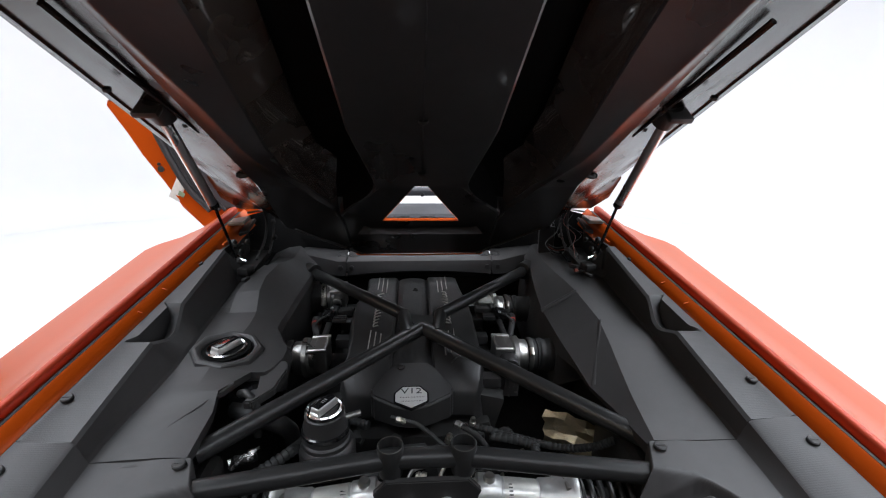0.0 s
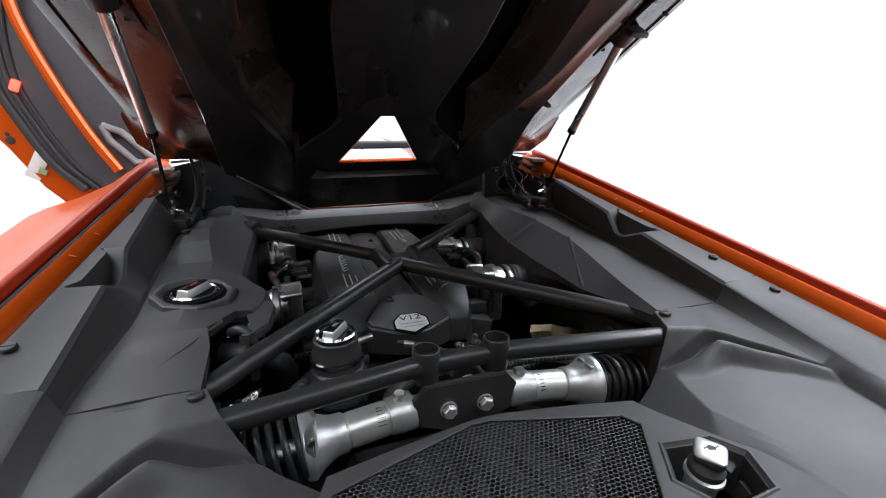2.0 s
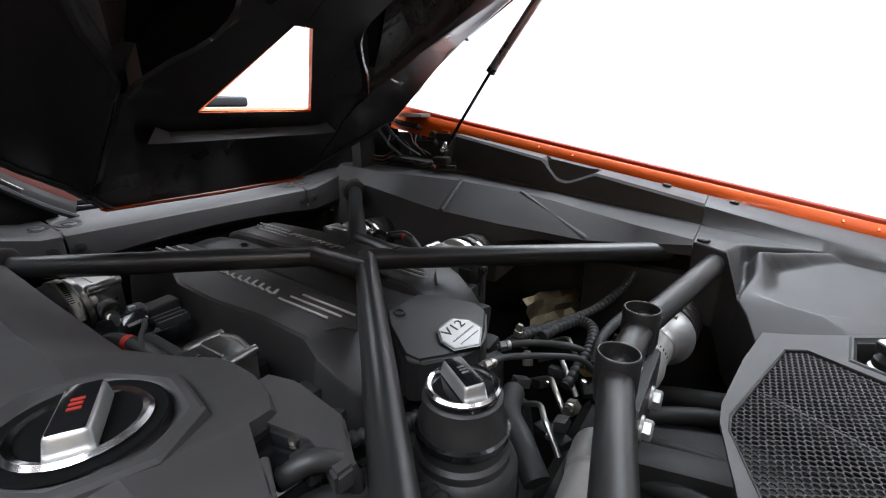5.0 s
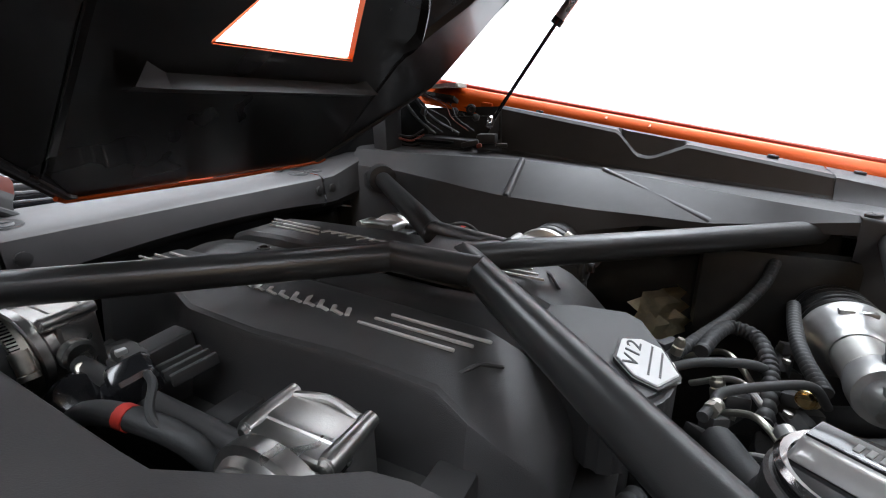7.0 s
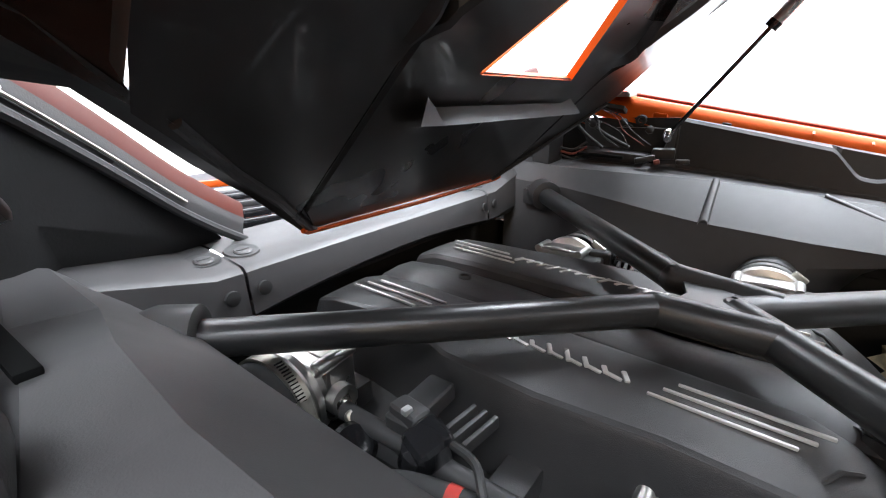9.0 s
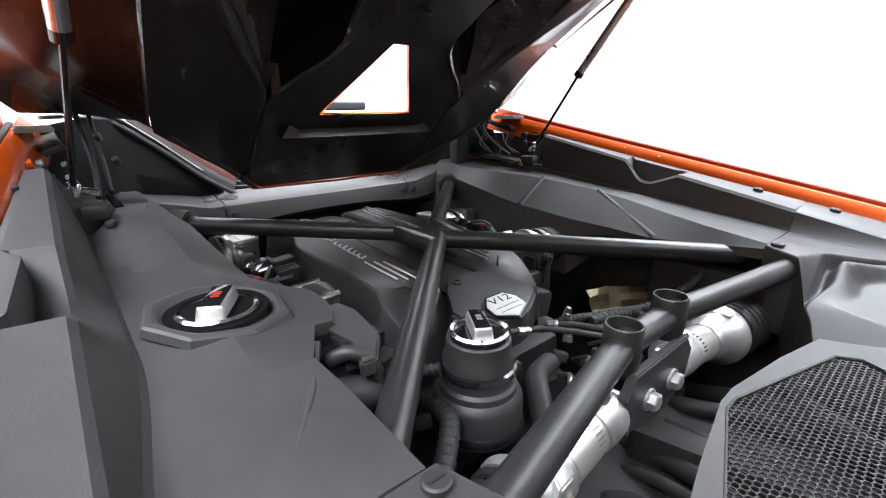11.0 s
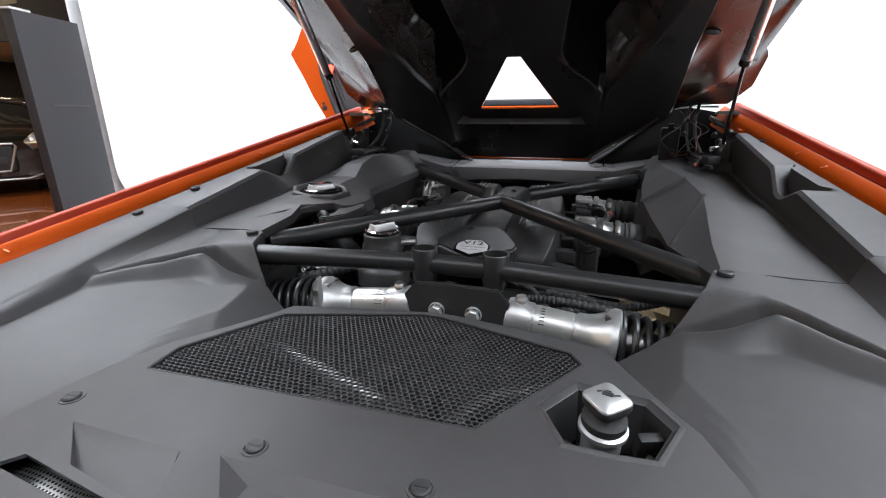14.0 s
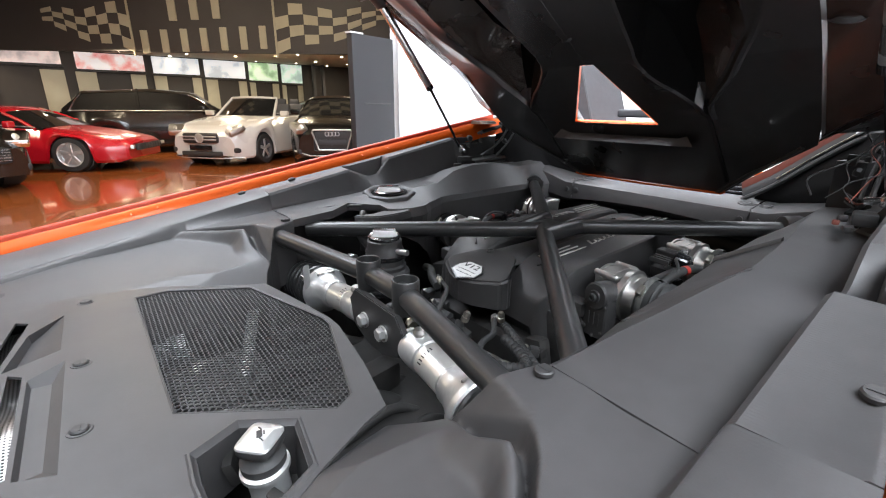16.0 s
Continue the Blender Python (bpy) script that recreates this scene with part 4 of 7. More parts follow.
# ---------------------------------------------------------------- gas struts
for s in (1, -1):
    top, mid, low = Vector((s * 0.523, 0.945, 1.488)), Vector((s * 0.5225, 1.118, 1.264)), Vector((s * 0.543, 1.262, 1.075))
    strut = thing("gas_strut", "slim gas strut with silver tube and black rod under the hood", "gas strut", low, "lid struts")
    part("rod", tube([low, mid, between(mid, top, 0.3)], 0.0042, 10), GLOSS, strut, "black piston rod")
    body = part("tube", tube([mid, between(mid, top, 0.015), between(mid, top, 0.02), between(mid, top, 0.96), top], [0.0085, 0.011, 0.0115, 0.0115, 0.007], 16), STRUT, strut, "polished grey strut tube")
    part("collar", tube([between(mid, top, 0.0), between(mid, top, 0.05)], 0.0122, 16), GLOSS, body)
    ball = part("ball_joint", turned([(0.004, -0.014), (0.009, -0.010), (0.011, 0.0), (0.009, 0.010), (0.004, 0.014)], low, (0.2, 0, 1), 14), CHROME, strut, "chrome ball joint")
    part("stud", tube([low, low + Vector((-s * 0.028, -0.006, -0.006))], 0.006, 10), CHROME, ball)

# ---------------------------------------------------------------- hinges, front corner clutter
for s in (1, -1):
    hinge = thing("lid_hinge", "black steel lid hinge with bolts and wiring beside the bay", "hinge", (s * 0.50, 1.40, 1.06), "lid hinges")
    part("hinge_base", block((s * 0.535, 1.37, 1.030), (0.06, 0.15, 0.022), 0.005, (4, 0, 0)), DEEP, hinge)
    part("hinge_arm", tube(curve_points([(s * 0.512, 1.33, 1.05), (s * 0.505, 1.40, 1.09), (s * 0.508, 1.45, 1.15), (s * 0.515, 1.42, 1.22), (s * 0.515, 1.36, 1.26)], 5), 0.0045, 8), DEEP, hinge)
    part("hinge_arm", tube(curve_points([(s * 0.49, 1.38, 1.05), (s * 0.488, 1.43, 1.09), (s * 0.49, 1.47, 1.15), (s * 0.495, 1.44, 1.23)], 5), 0.004, 8), DEEP, hinge)
    part("bracket", block((s * 0.565, 1.31, 1.062), (0.012, 0.13, 0.055), 0.003), DEEP, hinge)
    part("top_plate", prism([(s * 0.545, 1.35), (s * 0.592, 1.345), (s * 0.597, 1.40), (s * 0.555, 1.44)], 1.155, 1.165, 0.003), STEEL, hinge, "bare metal hinge plate")
    part("edge_plate", block((s * 0.555, 1.405, 1.135), (0.03, 0.1, 0.01), 0.002, (10, s * 20, 0)), DEEP, hinge)
    for k, (x, y, z) in enumerate(((0.545, 1.30, 1.085), (0.545, 1.355, 1.10), (0.475, 1.40, 1.10), (0.49, 1.45, 1.14))):
        part("bolt", turned([(0.009, 0), (0.009, 0.007), (0.005, 0.009), (0, 0.009)], (s * x, y, z), (-s * 0.9, -0.3, 0.3), 6), DEEP, hinge)
    random.seed(5 + s)
    for k in range(4 if s > 0 else 0):
        a = Vector((s * (0.46 + 0.02 * k), 1.46 - 0.01 * k, 1.17))
        pts = [a] + [a + Vector((s * random.uniform(-0.02, 0.04) - s * 0.01 * j, -0.035 * j + random.uniform(-0.015, 0.015), -0.028 * j)) for j in range(1, 5)]
        part("wire", tube(curve_points(pts, 5), 0.0010 if k else 0.0018, 6), COPPER if k == 2 else RUBBER, hinge, "thin copper-red wire" if k == 2 else "thin black wire")
    for y, z, r in ((1.325, 1.105, 0.012), (1.352, 1.085, 0.013), (1.318, 1.060, 0.009), (1.385, 1.120, 0.010)):
        part("hinge_boss", turned([(r, -0.004), (r, 0.004), (r * 0.75, 0.006), (r * 0.5, 0.005), (r * 0.45, 0.001), (0, 0.001)], (s * 0.572, y, z), (-s, -0.1, 0.1), 18), BLACK, hinge)
    # strut foot bracket and connector
    part("foot_bracket", block((s * 0.522, 1.262, 1.040), (0.034, 0.045, 0.022), 0.006, (0, 0, s * 10)), BLACK, hinge)
    # black strip on the uncut deck, painted for the dark of a slot
    part("drain_slot_shade", block((s * 0.489, 1.385, 1.0335), (0.012, 0.105, 0.006), 0.002, (2, 0, -s * 2)), HOLE_SHADE, hinge)
    part("connector", block((s * 0.510, 1.222, 1.026), (0.012, 0.026, 0.010), 0.003, (0, 0, s * 20)), BLACK, hinge)
    part("body_pad", block((s * 0.590, 1.290, 1.112), (0.022, 0.030, 0.012), 0.004, (8, s * 12, 0)), ORANGE, hinge, "orange painted body pad")
    # triangular side wall between the bay and the roof pillar, with its seal
    wallp = thing("bay_side_wall", "black plastic side wall at the front of the bay", "side wall", (s * 0.42, 1.52, 1.0), "side walls")
    bm = bmesh.new()
    q = [(s * 0.228, 1.648, 0.975), (s * 0.295, 1.610, 1.050), (s * 0.372, 1.568, 1.116), (s * 0.435, 1.534, 1.165), (s * 0.50, 1.49, 1.174), (s * 0.57, 1.46, 1.16), (s * 0.575, 1.44, 1.03), (s * 0.49, 1.52, 0.98), (s * 0.40, 1.63, 0.96)]
    c = bm.verts.new((s * 0.43, 1.55, 1.06))
    r = [bm.verts.new(p) for p in q]
    for i in range(len(r)):
        bm.faces.new((c, r[i], r[(i + 1) % len(r)]))
    part("wall_sheet", bm, FELT, wallp)
    part("edge_seal", tube(curve_points([(s * 0.432, 1.528, 1.166), (s * 0.448, 1.523, 1.176), (s * 0.47, 1.505, 1.178), (s * 0.491, 1.487, 1.178), (s * 0.56, 1.43, 1.176)], 6), 0.0035, 8), SATIN, wallp, "bright metal edge trim")
relay = thing("relay_box", "dark grey plastic relay box standing in the front corner", "relay box", (0.43, 1.48, 1.03))
part("box", block((0.452, 1.490, 1.065), (0.052, 0.045, 0.100), 0.005, (0, 0, -12), 2, 1.04), BLACK, relay)
part("tab", block((0.448, 1.470, 1.117), (0.018, 0.010, 0.022), 0.002, (0, 0, -12)), BLACK, relay)
part("tab", block((0.470, 1.478, 1.118), (0.010, 0.010, 0.014), 0.002, (0, 0, -12)), BLACK, relay)
for k in range(3):
    part("lead", tube(curve_points([(0.455, 1.46, 1.05 - 0.008 * k), (0.48, 1.44, 1.045 - 0.01 * k), (0.505, 1.42, 1.06 - 0.012 * k)], 5), 0.0025, 6), COPPER if k == 1 else RUBBER, relay)
plug = thing("plug_connector", "black cable plug on a bracket beside the strut", "connector", (0.487, 1.29, 1.02))
part("plug_body", block((0.489, 1.290, 1.030), (0.014, 0.040, 0.012), 0.003, (-12, 0, 14)), BLACK, plug)
part("plug_tip", block((0.486, 1.266, 1.026), (0.011, 0.012, 0.010), 0.003, (-12, 0, 14)), COPPER, plug, "dull red plug tip")

# ---------------------------------------------------------------- front beam of the bay
beam = thing("front_beam", "charcoal plastic beam across the front of the engine bay", "beam", (0, 1.58, 0.95))
for x0, x1, k in ((-0.46, -0.270, 0), (-0.266, 0.266, 1), (0.270, 0.46, 2)):
    rows = []
    n = 14 if k == 1 else 6
    for i in range(n + 1):
        x = between(x0, x1, i / n)
        arch = 0.016 * (1 - (x / 0.27) ** 2) if k == 1 else 0.0
        dz = 0.0 if abs(x) < 0.3 else (abs(x) - 0.3) * 0.25
        rows.append([(x, 1.66, 0.985 + dz), (x, 1.62, 0.984 + dz), (x, 1.545, 0.974 + dz), (x, 1.537, 0.968 + dz), (x, 1.532, 0.915 + arch + dz * 0.5), (x, 1.545, 0.905 + arch), (x, 1.66, 0.88)])
    part("beam_section", grid(rows), LINER, beam, angle=30)
part("beam_core", block((0, 1.60, 0.942), (0.86, 0.09, 0.03), 0.004), BLACK, beam)
for x, y in ((-0.291, 1.586), (-0.244, 1.583), (0.291, 1.586), (0.244, 1.583)):
    # flat black disc on the uncut beam paints the shade of a screw recess
    part("recess_shade_ring", turned([(0.0215, -0.001), (0.0205, 0.0010), (0.0190, 0.0008), (0.0180, 0.0002), (0, 0.0002)], (x, y, 0.9802), (0, -0.12, 1), 26), BLACK, beam)
    slotted_screw((x, y - 0.003, 0.9790), beam, 0.0115, (0, -0.12, 1), LINER)
for x in (-0.29, -0.25, 0.25, 0.29):
    part("side_bolt", turned([(0.009, 0), (0.009, 0.004), (0.004, 0.005), (0, 0.005)], (x, 1.533, 0.945), (0, -1, 0), 14), BLACK, beam)

# ---------------------------------------------------------------- tubular bracing
R = 0.0188
brace = thing("strut_brace", "satin black tubular cross brace bolted over the engine", "strut brace", (0, 1.0, 0.93))
J = Vector((0.0, 1.074, 0.936))
for s in (1, -1):
    front = Vector((s * 0.379, 1.462, 0.957))
    rear = Vector((s * 0.418, 0.655, 0.911))
    kink = Vector((s * 0.052, 1.141, 0.944))
    part("front_arm", tube([front, kink], R * 0.94, 20), BAR, brace)
    neck = Vector((s * 0.0385, 1.036, 0.936))
    part("arm_neck", tube([kink + (kink - neck) * 0.04, neck], R * 0.97, 20), BAR, brace)
    part("rear_arm", tube([rear, J], R, 20), BAR, brace)
    part("gusset", turned([(0.0, R), (R * 0.5, R * 0.87), (R * 0.87, R * 0.5), (R, 0.0), (R * 0.87, -R * 0.5), (R * 0.5, -R * 0.87), (0.0, -R)], kink, (0, 0, 1), 22), BAR, brace, "welded joint")
    part("end_lug", prism([(s * 0.355, 1.44), (s * 0.405, 1.44), (s * 0.41, 1.50), (s * 0.37, 1.51)], 0.935, 0.972, 0.006), BLACK, brace)
    part("end_cup", tube([front + (front - kink) * 0.08, front + (front - kink) * 0.03, front - (front - kink) * 0.045, front - (front - kink) * 0.05], [0.024, 0.032, 0.031, 0.027], 24), BLACK, brace, "black end cup")
    part("lug_bolt", turned([(0.010, 0), (0.010, 0.006), (0.006, 0.009), (0, 0.009)], (s * 0.386, 1.472, 0.971), (0, -0.2, 1), 6), BLACK, brace)
part("hub_plate", prism([(-0.050, 1.136), (-0.020, 1.060), (0.020, 1.060), (0.050, 1.136), (0.0, 1.118)], 0.942, 0.9495, 0.002), BAR, brace, "welded web plate")
part("hub", turned([(0.0, 0.0165), (0.010, 0.0155), (0.017, 0.009), (0.019, 0.0), (0.017, -0.010), (0.012, -0.017), (0, -0.018)], J, (0, 0, 1), 24), BAR, brace)
cross = thing("rear_cross_bar", "satin black tubular cross bar with two open upright sockets", "cross bar", (0, 0.63, 0.90))
pts = [(-0.385, 0.572, 0.911), (-0.10, 0.634, 0.901), (-0.066, 0.641, 0.900), (0.066, 0.641, 0.900), (0.10, 0.634, 0.901), (0.385, 0.572, 0.911)]
part("bar", tube(pts, R * 1.0, 20), BAR, cross)
for s in (1, -1):
    c = Vector((s * 0.0665, 0.641, 0.0))
    part("socket", turned([(0.0215, 0.868), (0.0242, 0.885), (0.0242, 0.9285), (0.0232, 0.930), (0.0212, 0.9295), (0.0206, 0.926), (0.0200, 0.876), (0, 0.876)], c, (0, 0, 1), 30), BAR, cross, "open black socket")
    part("socket_rim", turned([(0.0232, 0.9300), (0.0228, 0.9306), (0.0216, 0.9306), (0.0212, 0.9297)], c, (0, 0, 1), 30), DULL, cross, "thin paler metal rim")
# hanging plate between the dampers
plate_pts = [(-0.098, 0.846), (-0.075, 0.872), (0.075, 0.872), (0.098, 0.846), (0.085, 0.795), (0.03, 0.775), (-0.03, 0.775), (-0.085, 0.795)]
bm = bmesh.new()
a = [bm.verts.new((x, 0.612, z)) for x, z in plate_pts]
b = [bm.verts.new((x, 0.624, z)) for x, z in plate_pts]
f = bm.faces.new(a)
bm.faces.new(b[::-1])
for i in range(len(a)):
    bm.faces.new((a[i], b[i], b[(i + 1) % len(a)], a[(i + 1) % len(a)]))
bmesh.ops.bevel(bm, geom=list(f.edges), offset=0.002, segments=2, affect="EDGES")
hang = part("hanger_plate", bm, BLACK, cross, "black hanger plate")
for s in (1, -1):
    part("plate_bolt", join(turned([(0.0155, -0.002), (0.0155, 0.002), (0.0135, 0.003)], (s * 0.0345, 0.611, 0.8215), (0, -1, 0), 24), turned([(0.0128, 0.0), (0.0128, 0.009), (0.0105, 0.0110), (0, 0.0110)], (s * 0.0345, 0.609, 0.8215), (0, -1, 0), 6)), SATIN, hang, "zinc-plated hexagon bolt")

# ---------------------------------------------------------------- dampers
for s in (1, -1):
    a, b = Vector((s * 0.086, 0.640, 0.818)), Vector((s * 0.270, 0.630, 0.799))
    d = (b - a).normalized()
    L = (b - a).length
    damper = thing("damper", "silver aluminium inboard damper with a black coil spring", "damper", a, "suspension dampers")
    part("body", turned([(0.0, -0.012), (0.012, -0.012), (0.020, -0.006), (0.024, 0.004), (0.0320, 0.006), (0.0332, 0.012), (0.0332, 0.036), (0.0316, 0.040), (0.0316, 0.050), (0.0288, 0.052), (0.0288, L - 0.028), (0.0305, L - 0.026), (0.0305, L - 0.02)], a, d, 36), SATIN, damper)
    part("sleeve", turned([(0.0288, 0.0560), (0.0298, 0.0565), (0.0298, L - 0.066), (0.0288, L - 0.0655)], a, d, 36), SLEEVE, damper, "polished sleeve")
    part("flange", turned([(0.0302, L - 0.062), (0.0330, L - 0.058), (0.0335, L - 0.046), (0.0360, L - 0.034), (0.0440, L - 0.018), (0.0515, L - 0.008), (0.0535, L - 0.003), (0.0535, L + 0.005), (0.051, L + 0.008), (0.02, L + 0.008)], a, d, 40), SATIN, damper, "cast aluminium spring seat")
    for k in (0, 1):
        part("flange_lug", block(b + Vector((-s * 0.006, 0.012 * (-1 if k else 1), 0.042)), (0.016, 0.018, 0.012), 0.003), ALU, damper)
    part("reservoir_cap", turned([(0.010, 0.0), (0.012, 0.008), (0.009, 0.014), (0, 0.014)], a + d * 0.03 + Vector((0, -0.002, 0.029)), (0, 0, 1), 16), ALU, damper)
    part("eye", turned([(0.010, -0.012), (0.018, -0.012), (0.018, 0.012), (0.010, 0.012)], a - d * 0.012, (0, 1, 0), 20), ALU, damper)
    if s < 0:                                          # clevis bracket standing in front of the spring seat
        clevis = part("clevis_bracket", prism([(-0.276, 0.583), (-0.262, 0.578), (-0.256, 0.590), (-0.270, 0.596)], 0.770, lambda x, y: 0.862 + (x + 0.27), 0.002), SATIN, damper, "bare metal clevis bracket")
        part("clevis_bolt", turned([(0.006, 0), (0.006, 0.005), (0, 0.005)], (-0.267, 0.580, 0.842), (0.3, -1, 0), 6), STEEL, clevis)
    # brand lettering stands as plain bars
    for k in range(6):
        ang = radians(35)
        o = a + d * (0.062 + 0.0 * k) + (Vector((0, 0, 1)) * math.cos(ang) + Vector((0, -1, 0)) * math.sin(ang)) * 0.0264
        side = Vector((0, 0, 1)) * math.cos(ang + radians(12 * (k - 2))) + Vector((0, -1, 0)) * math.sin(ang + radians(12 * (k - 2)))
        part("print_bar", block(a + d * 0.066 + side * 0.0294, (0.014, 0.0022, 0.0008), 0, (math.degrees(ang) + 12 * (k - 2), 0, math.degrees(math.atan2(d.y, d.x)))), INK, damper)
    # coil spring and bump tube
    turns, n = 8, 200
    outb = b + d * 0.008
    pts = []
    side = d.orthogonal().normalized()
    up = d.cross(side)
    for k in range(n + 1):
        ang = 2 * math.pi * turns * k / n
        pts.append(outb + d * (0.150 * k / n) + 0.047 * (math.cos(ang) * side + math.sin(ang) * up))
    part("coil_spring", tube(pts, 0.0056, 8), BAR, damper, "black coil spring")
    part("shaft", tube([b, b + d * 0.16], 0.017, 16), ALU, damper)
    part("bump_tube", tube([b + d * 0.05, b + d * 0.16], 0.026, 16), RUBBER, damper)

# ---------------------------------------------------------------- engine
engine = thing("engine", "V12 engine under black plastic intake covers", "engine", (-0.03, 1.2, 0.7))
XE = -0.028


def top_z(y):
    return 0.900 + 0.045 * (y - 1.0)


BANK = [(0.050, -0.020), (0.053, -0.008), (0.058, -0.002), (0.066, 0.0), (0.120, 0.0), (0.174, -0.002), (0.179, -0.0045), (0.1815, -0.009), (0.189, -0.050), (0.196, -0.095), (0.200, -0.14)]
STATION = [(0.908, -0.115, 0.84), (0.914, -0.066, 0.87), (0.922, -0.052, 0.90), (0.945, -0.034, 0.95), (0.975, -0.014, 0.98), (1.008, -0.002, 1.0), (1.10, 0.0, 1.0), (1.20, 0.001, 1.0), (1.30, 0.001, 0.985), (1.36, 0.0, 0.93), (1.42, 0.0, 0.89), (1.49, -0.004, 0.87), (1.525, -0.016, 0.85), (1.545, -0.05, 0.82)]
for s in (1, -1):
    rows = []
    for y, dz, w in STATION:
        notch = 0.86 if (1.0 < y < 1.12 or 1.30 < y < 1.44) and s < 0 else 1.0
        rows.append([(XE + s * x * (w if x > 0.1 else 1) * (1 if x < 0.13 else notch + (1 - notch) * 0.5), y, top_z(y) + dz + z) for x, z in BANK])
    bank = part("intake_cover", grid(rows), COVER, engine, "matt black ribbed intake cover", angle=24)
    for y0, y1, mark in ((1.015, 1.122, True), (1.385, 1.492, True)):
        for k in range(3):
            x = 0.1165 - 0.0148 * k
            ya, yb = y0 - 0.012 * k, y1 - 0.010 * k
            part("trim_strip", block((XE + s * x, (ya + yb) / 2, top_z((ya + yb) / 2) + 0.0006), (0.0032, yb - ya, 0.003), 0.001, (2.6, 0, 0)), EMBLEM, bank, "thin silver trim strip")
    # maker's script stands as plain slanted bars
    heights = [1.0, 0.55, 0.6, 0.55, 0.95, 0.55, 0.5, 0.85, 0.95, 0.75, 0.55, 0.7]
    for k, h in enumerate(heights):
        y = 1.350 - 0.0188 * k if s < 0 else 1.155 + 0.0188 * k
        part("script_bar", block((XE + s * (0.106 - 0.004 * (h - 0.5)), y, top_z(y) + 0.0012), (0.024 * h, 0.0052, 0.003), 0.0014, (2.6, 0, 28 * -s)), EMBLEM, bank, "silver script bar")
        if k < len(heights) - 1:
            part("script_bar", block((XE + s * 0.1115, y - 0.0094 * (1 if s < 0 else -1), top_z(y) + 0.0010), (0.0042, 0.0165, 0.0026), 0.001, (2.6, 0, 14 * s)), EMBLEM, bank, "silver script bar")
    # moulded step lines on the cover
    part("cover_step", tube([(XE + s * 0.165, 1.02, top_z(1.02) - 0.012), (XE + s * 0.118, 0.99, top_z(0.99) - 0.004), (XE + s * 0.10, 0.975, top_z(0.97) - 0.012)], 0.0022, 6), COVER, bank)
    # engine block and cylinder head under the covers
    part("cylinder_head", block((XE + s * 0.13, 1.22, 0.77), (0.19, 0.58, 0.12), 0.012, (0, s * 14, 0)), DEEP, engine)
    for k in range(5):
        part("coil_pack", block((XE + s * 0.205, 0.98 + 0.11 * k, 0.83), (0.05, 0.035, 0.03), 0.005), BLACK, engine)
part("crankcase", block((XE, 1.2, 0.66), (0.36, 0.66, 0.18), 0.02), DEEP, engine)
# valley cover between the banks
rows = []
for y, z, w in ((0.955, 0.884, 0.052), (0.99, 0.888, 0.054), (1.05, 0.889, 0.054), (1.12, 0.890, 0.052), (1.25, 0.898, 0.052), (1.32, 0.904, 0.052), (1.45, 0.910, 0.052), (1.52, 0.904, 0.055), (1.545, 0.86, 0.055)):
    rows.append([(XE - w, y, z - 0.010), (XE - w * 0.6, y, z), (XE, y, z + 0.003), (XE + w * 0.6, y, z), (XE + w, y, z - 0.010)])
valley = part("valley_cover", grid(rows), COVER, engine, "matt black valley cover", angle=20)
for x, y, z in ((XE - 0.028, 0.957, 0.884), (XE, 1.28, 0.893), (XE + 0.01, 1.40, 0.905)):
    part("cover_screw", turned([(0.0095, 0), (0.0095, 0.003), (0.006, 0.004), (0.0055, 0.001), (0, 0.001)], (x, y, z + 0.004), (0, -0.1, 1), 18), BLACK, valley)
# nose with the engine plate
NOSE = [(-0.128, 0.895), (-0.122, 0.872), (-0.066, 0.842), (-0.028, 0.834), (0.010, 0.842), (0.066, 0.872), (0.072, 0.895), (0.030, 0.945), (0.012, 0.975), (-0.068, 0.975), (-0.086, 0.945)]


def nose_z(x, y):
    return 0.869 + 0.30 * (min(y, 0.945) - 0.868) - 1.2 * max(0, abs(x + 0.028) - 0.045) ** 2


nose = part("nose_cover", prism(NOSE, 0.805, nose_z, 0.006, 3), COVER, engine, "black nose cover carrying the engine plate", angle=30)
HEX = [(-0.030 + (x + 0.028) * 1.08, 0.862 + (y - 0.868) * 0.86) for x, y in ((-0.062, 0.880), (-0.046, 0.900), (-0.010, 0.900), (0.006, 0.880), (0.006, 0.856), (-0.028, 0.836), (-0.062, 0.856))]
part("plate_border", prism([(-0.028 + (x + 0.028) * 1.10, 0.862 + (y - 0.862) * 1.10) for x, y in HEX], lambda x, y: nose_z(-0.028, y) - 0.004, lambda x, y: nose_z(-0.028, y) + 0.0015), GLOSS, nose)
badge = part("engine_plate", prism(HEX, lambda x, y: nose_z(-0.028, y) - 0.004, lambda x, y: nose_z(-0.028, y) + 0.003, 0.0008), PLATE, nose, "white metal engine plate")
tilt = math.degrees(math.atan(0.30))


def lettering(text, size, m, mat, parent, name="lettering", label=""):
    cu = bpy.data.curves.new(name, "FONT")
    cu.body, cu.size, cu.extrude, cu.align_x, cu.align_y = text, size, 0.0004, "CENTER", "CENTER"
    tmp = new(name, cu)
    me = bpy.data.meshes.new_from_object(tmp.evaluated_get(bpy.context.evaluated_depsgraph_get()))
    bpy.data.objects.remove(tmp)
    bm = bmesh.new()
    bm.from_mesh(me)
    bpy.data.meshes.remove(me)
    bm.transform(m)
    return part(name, bm, mat, parent, label)


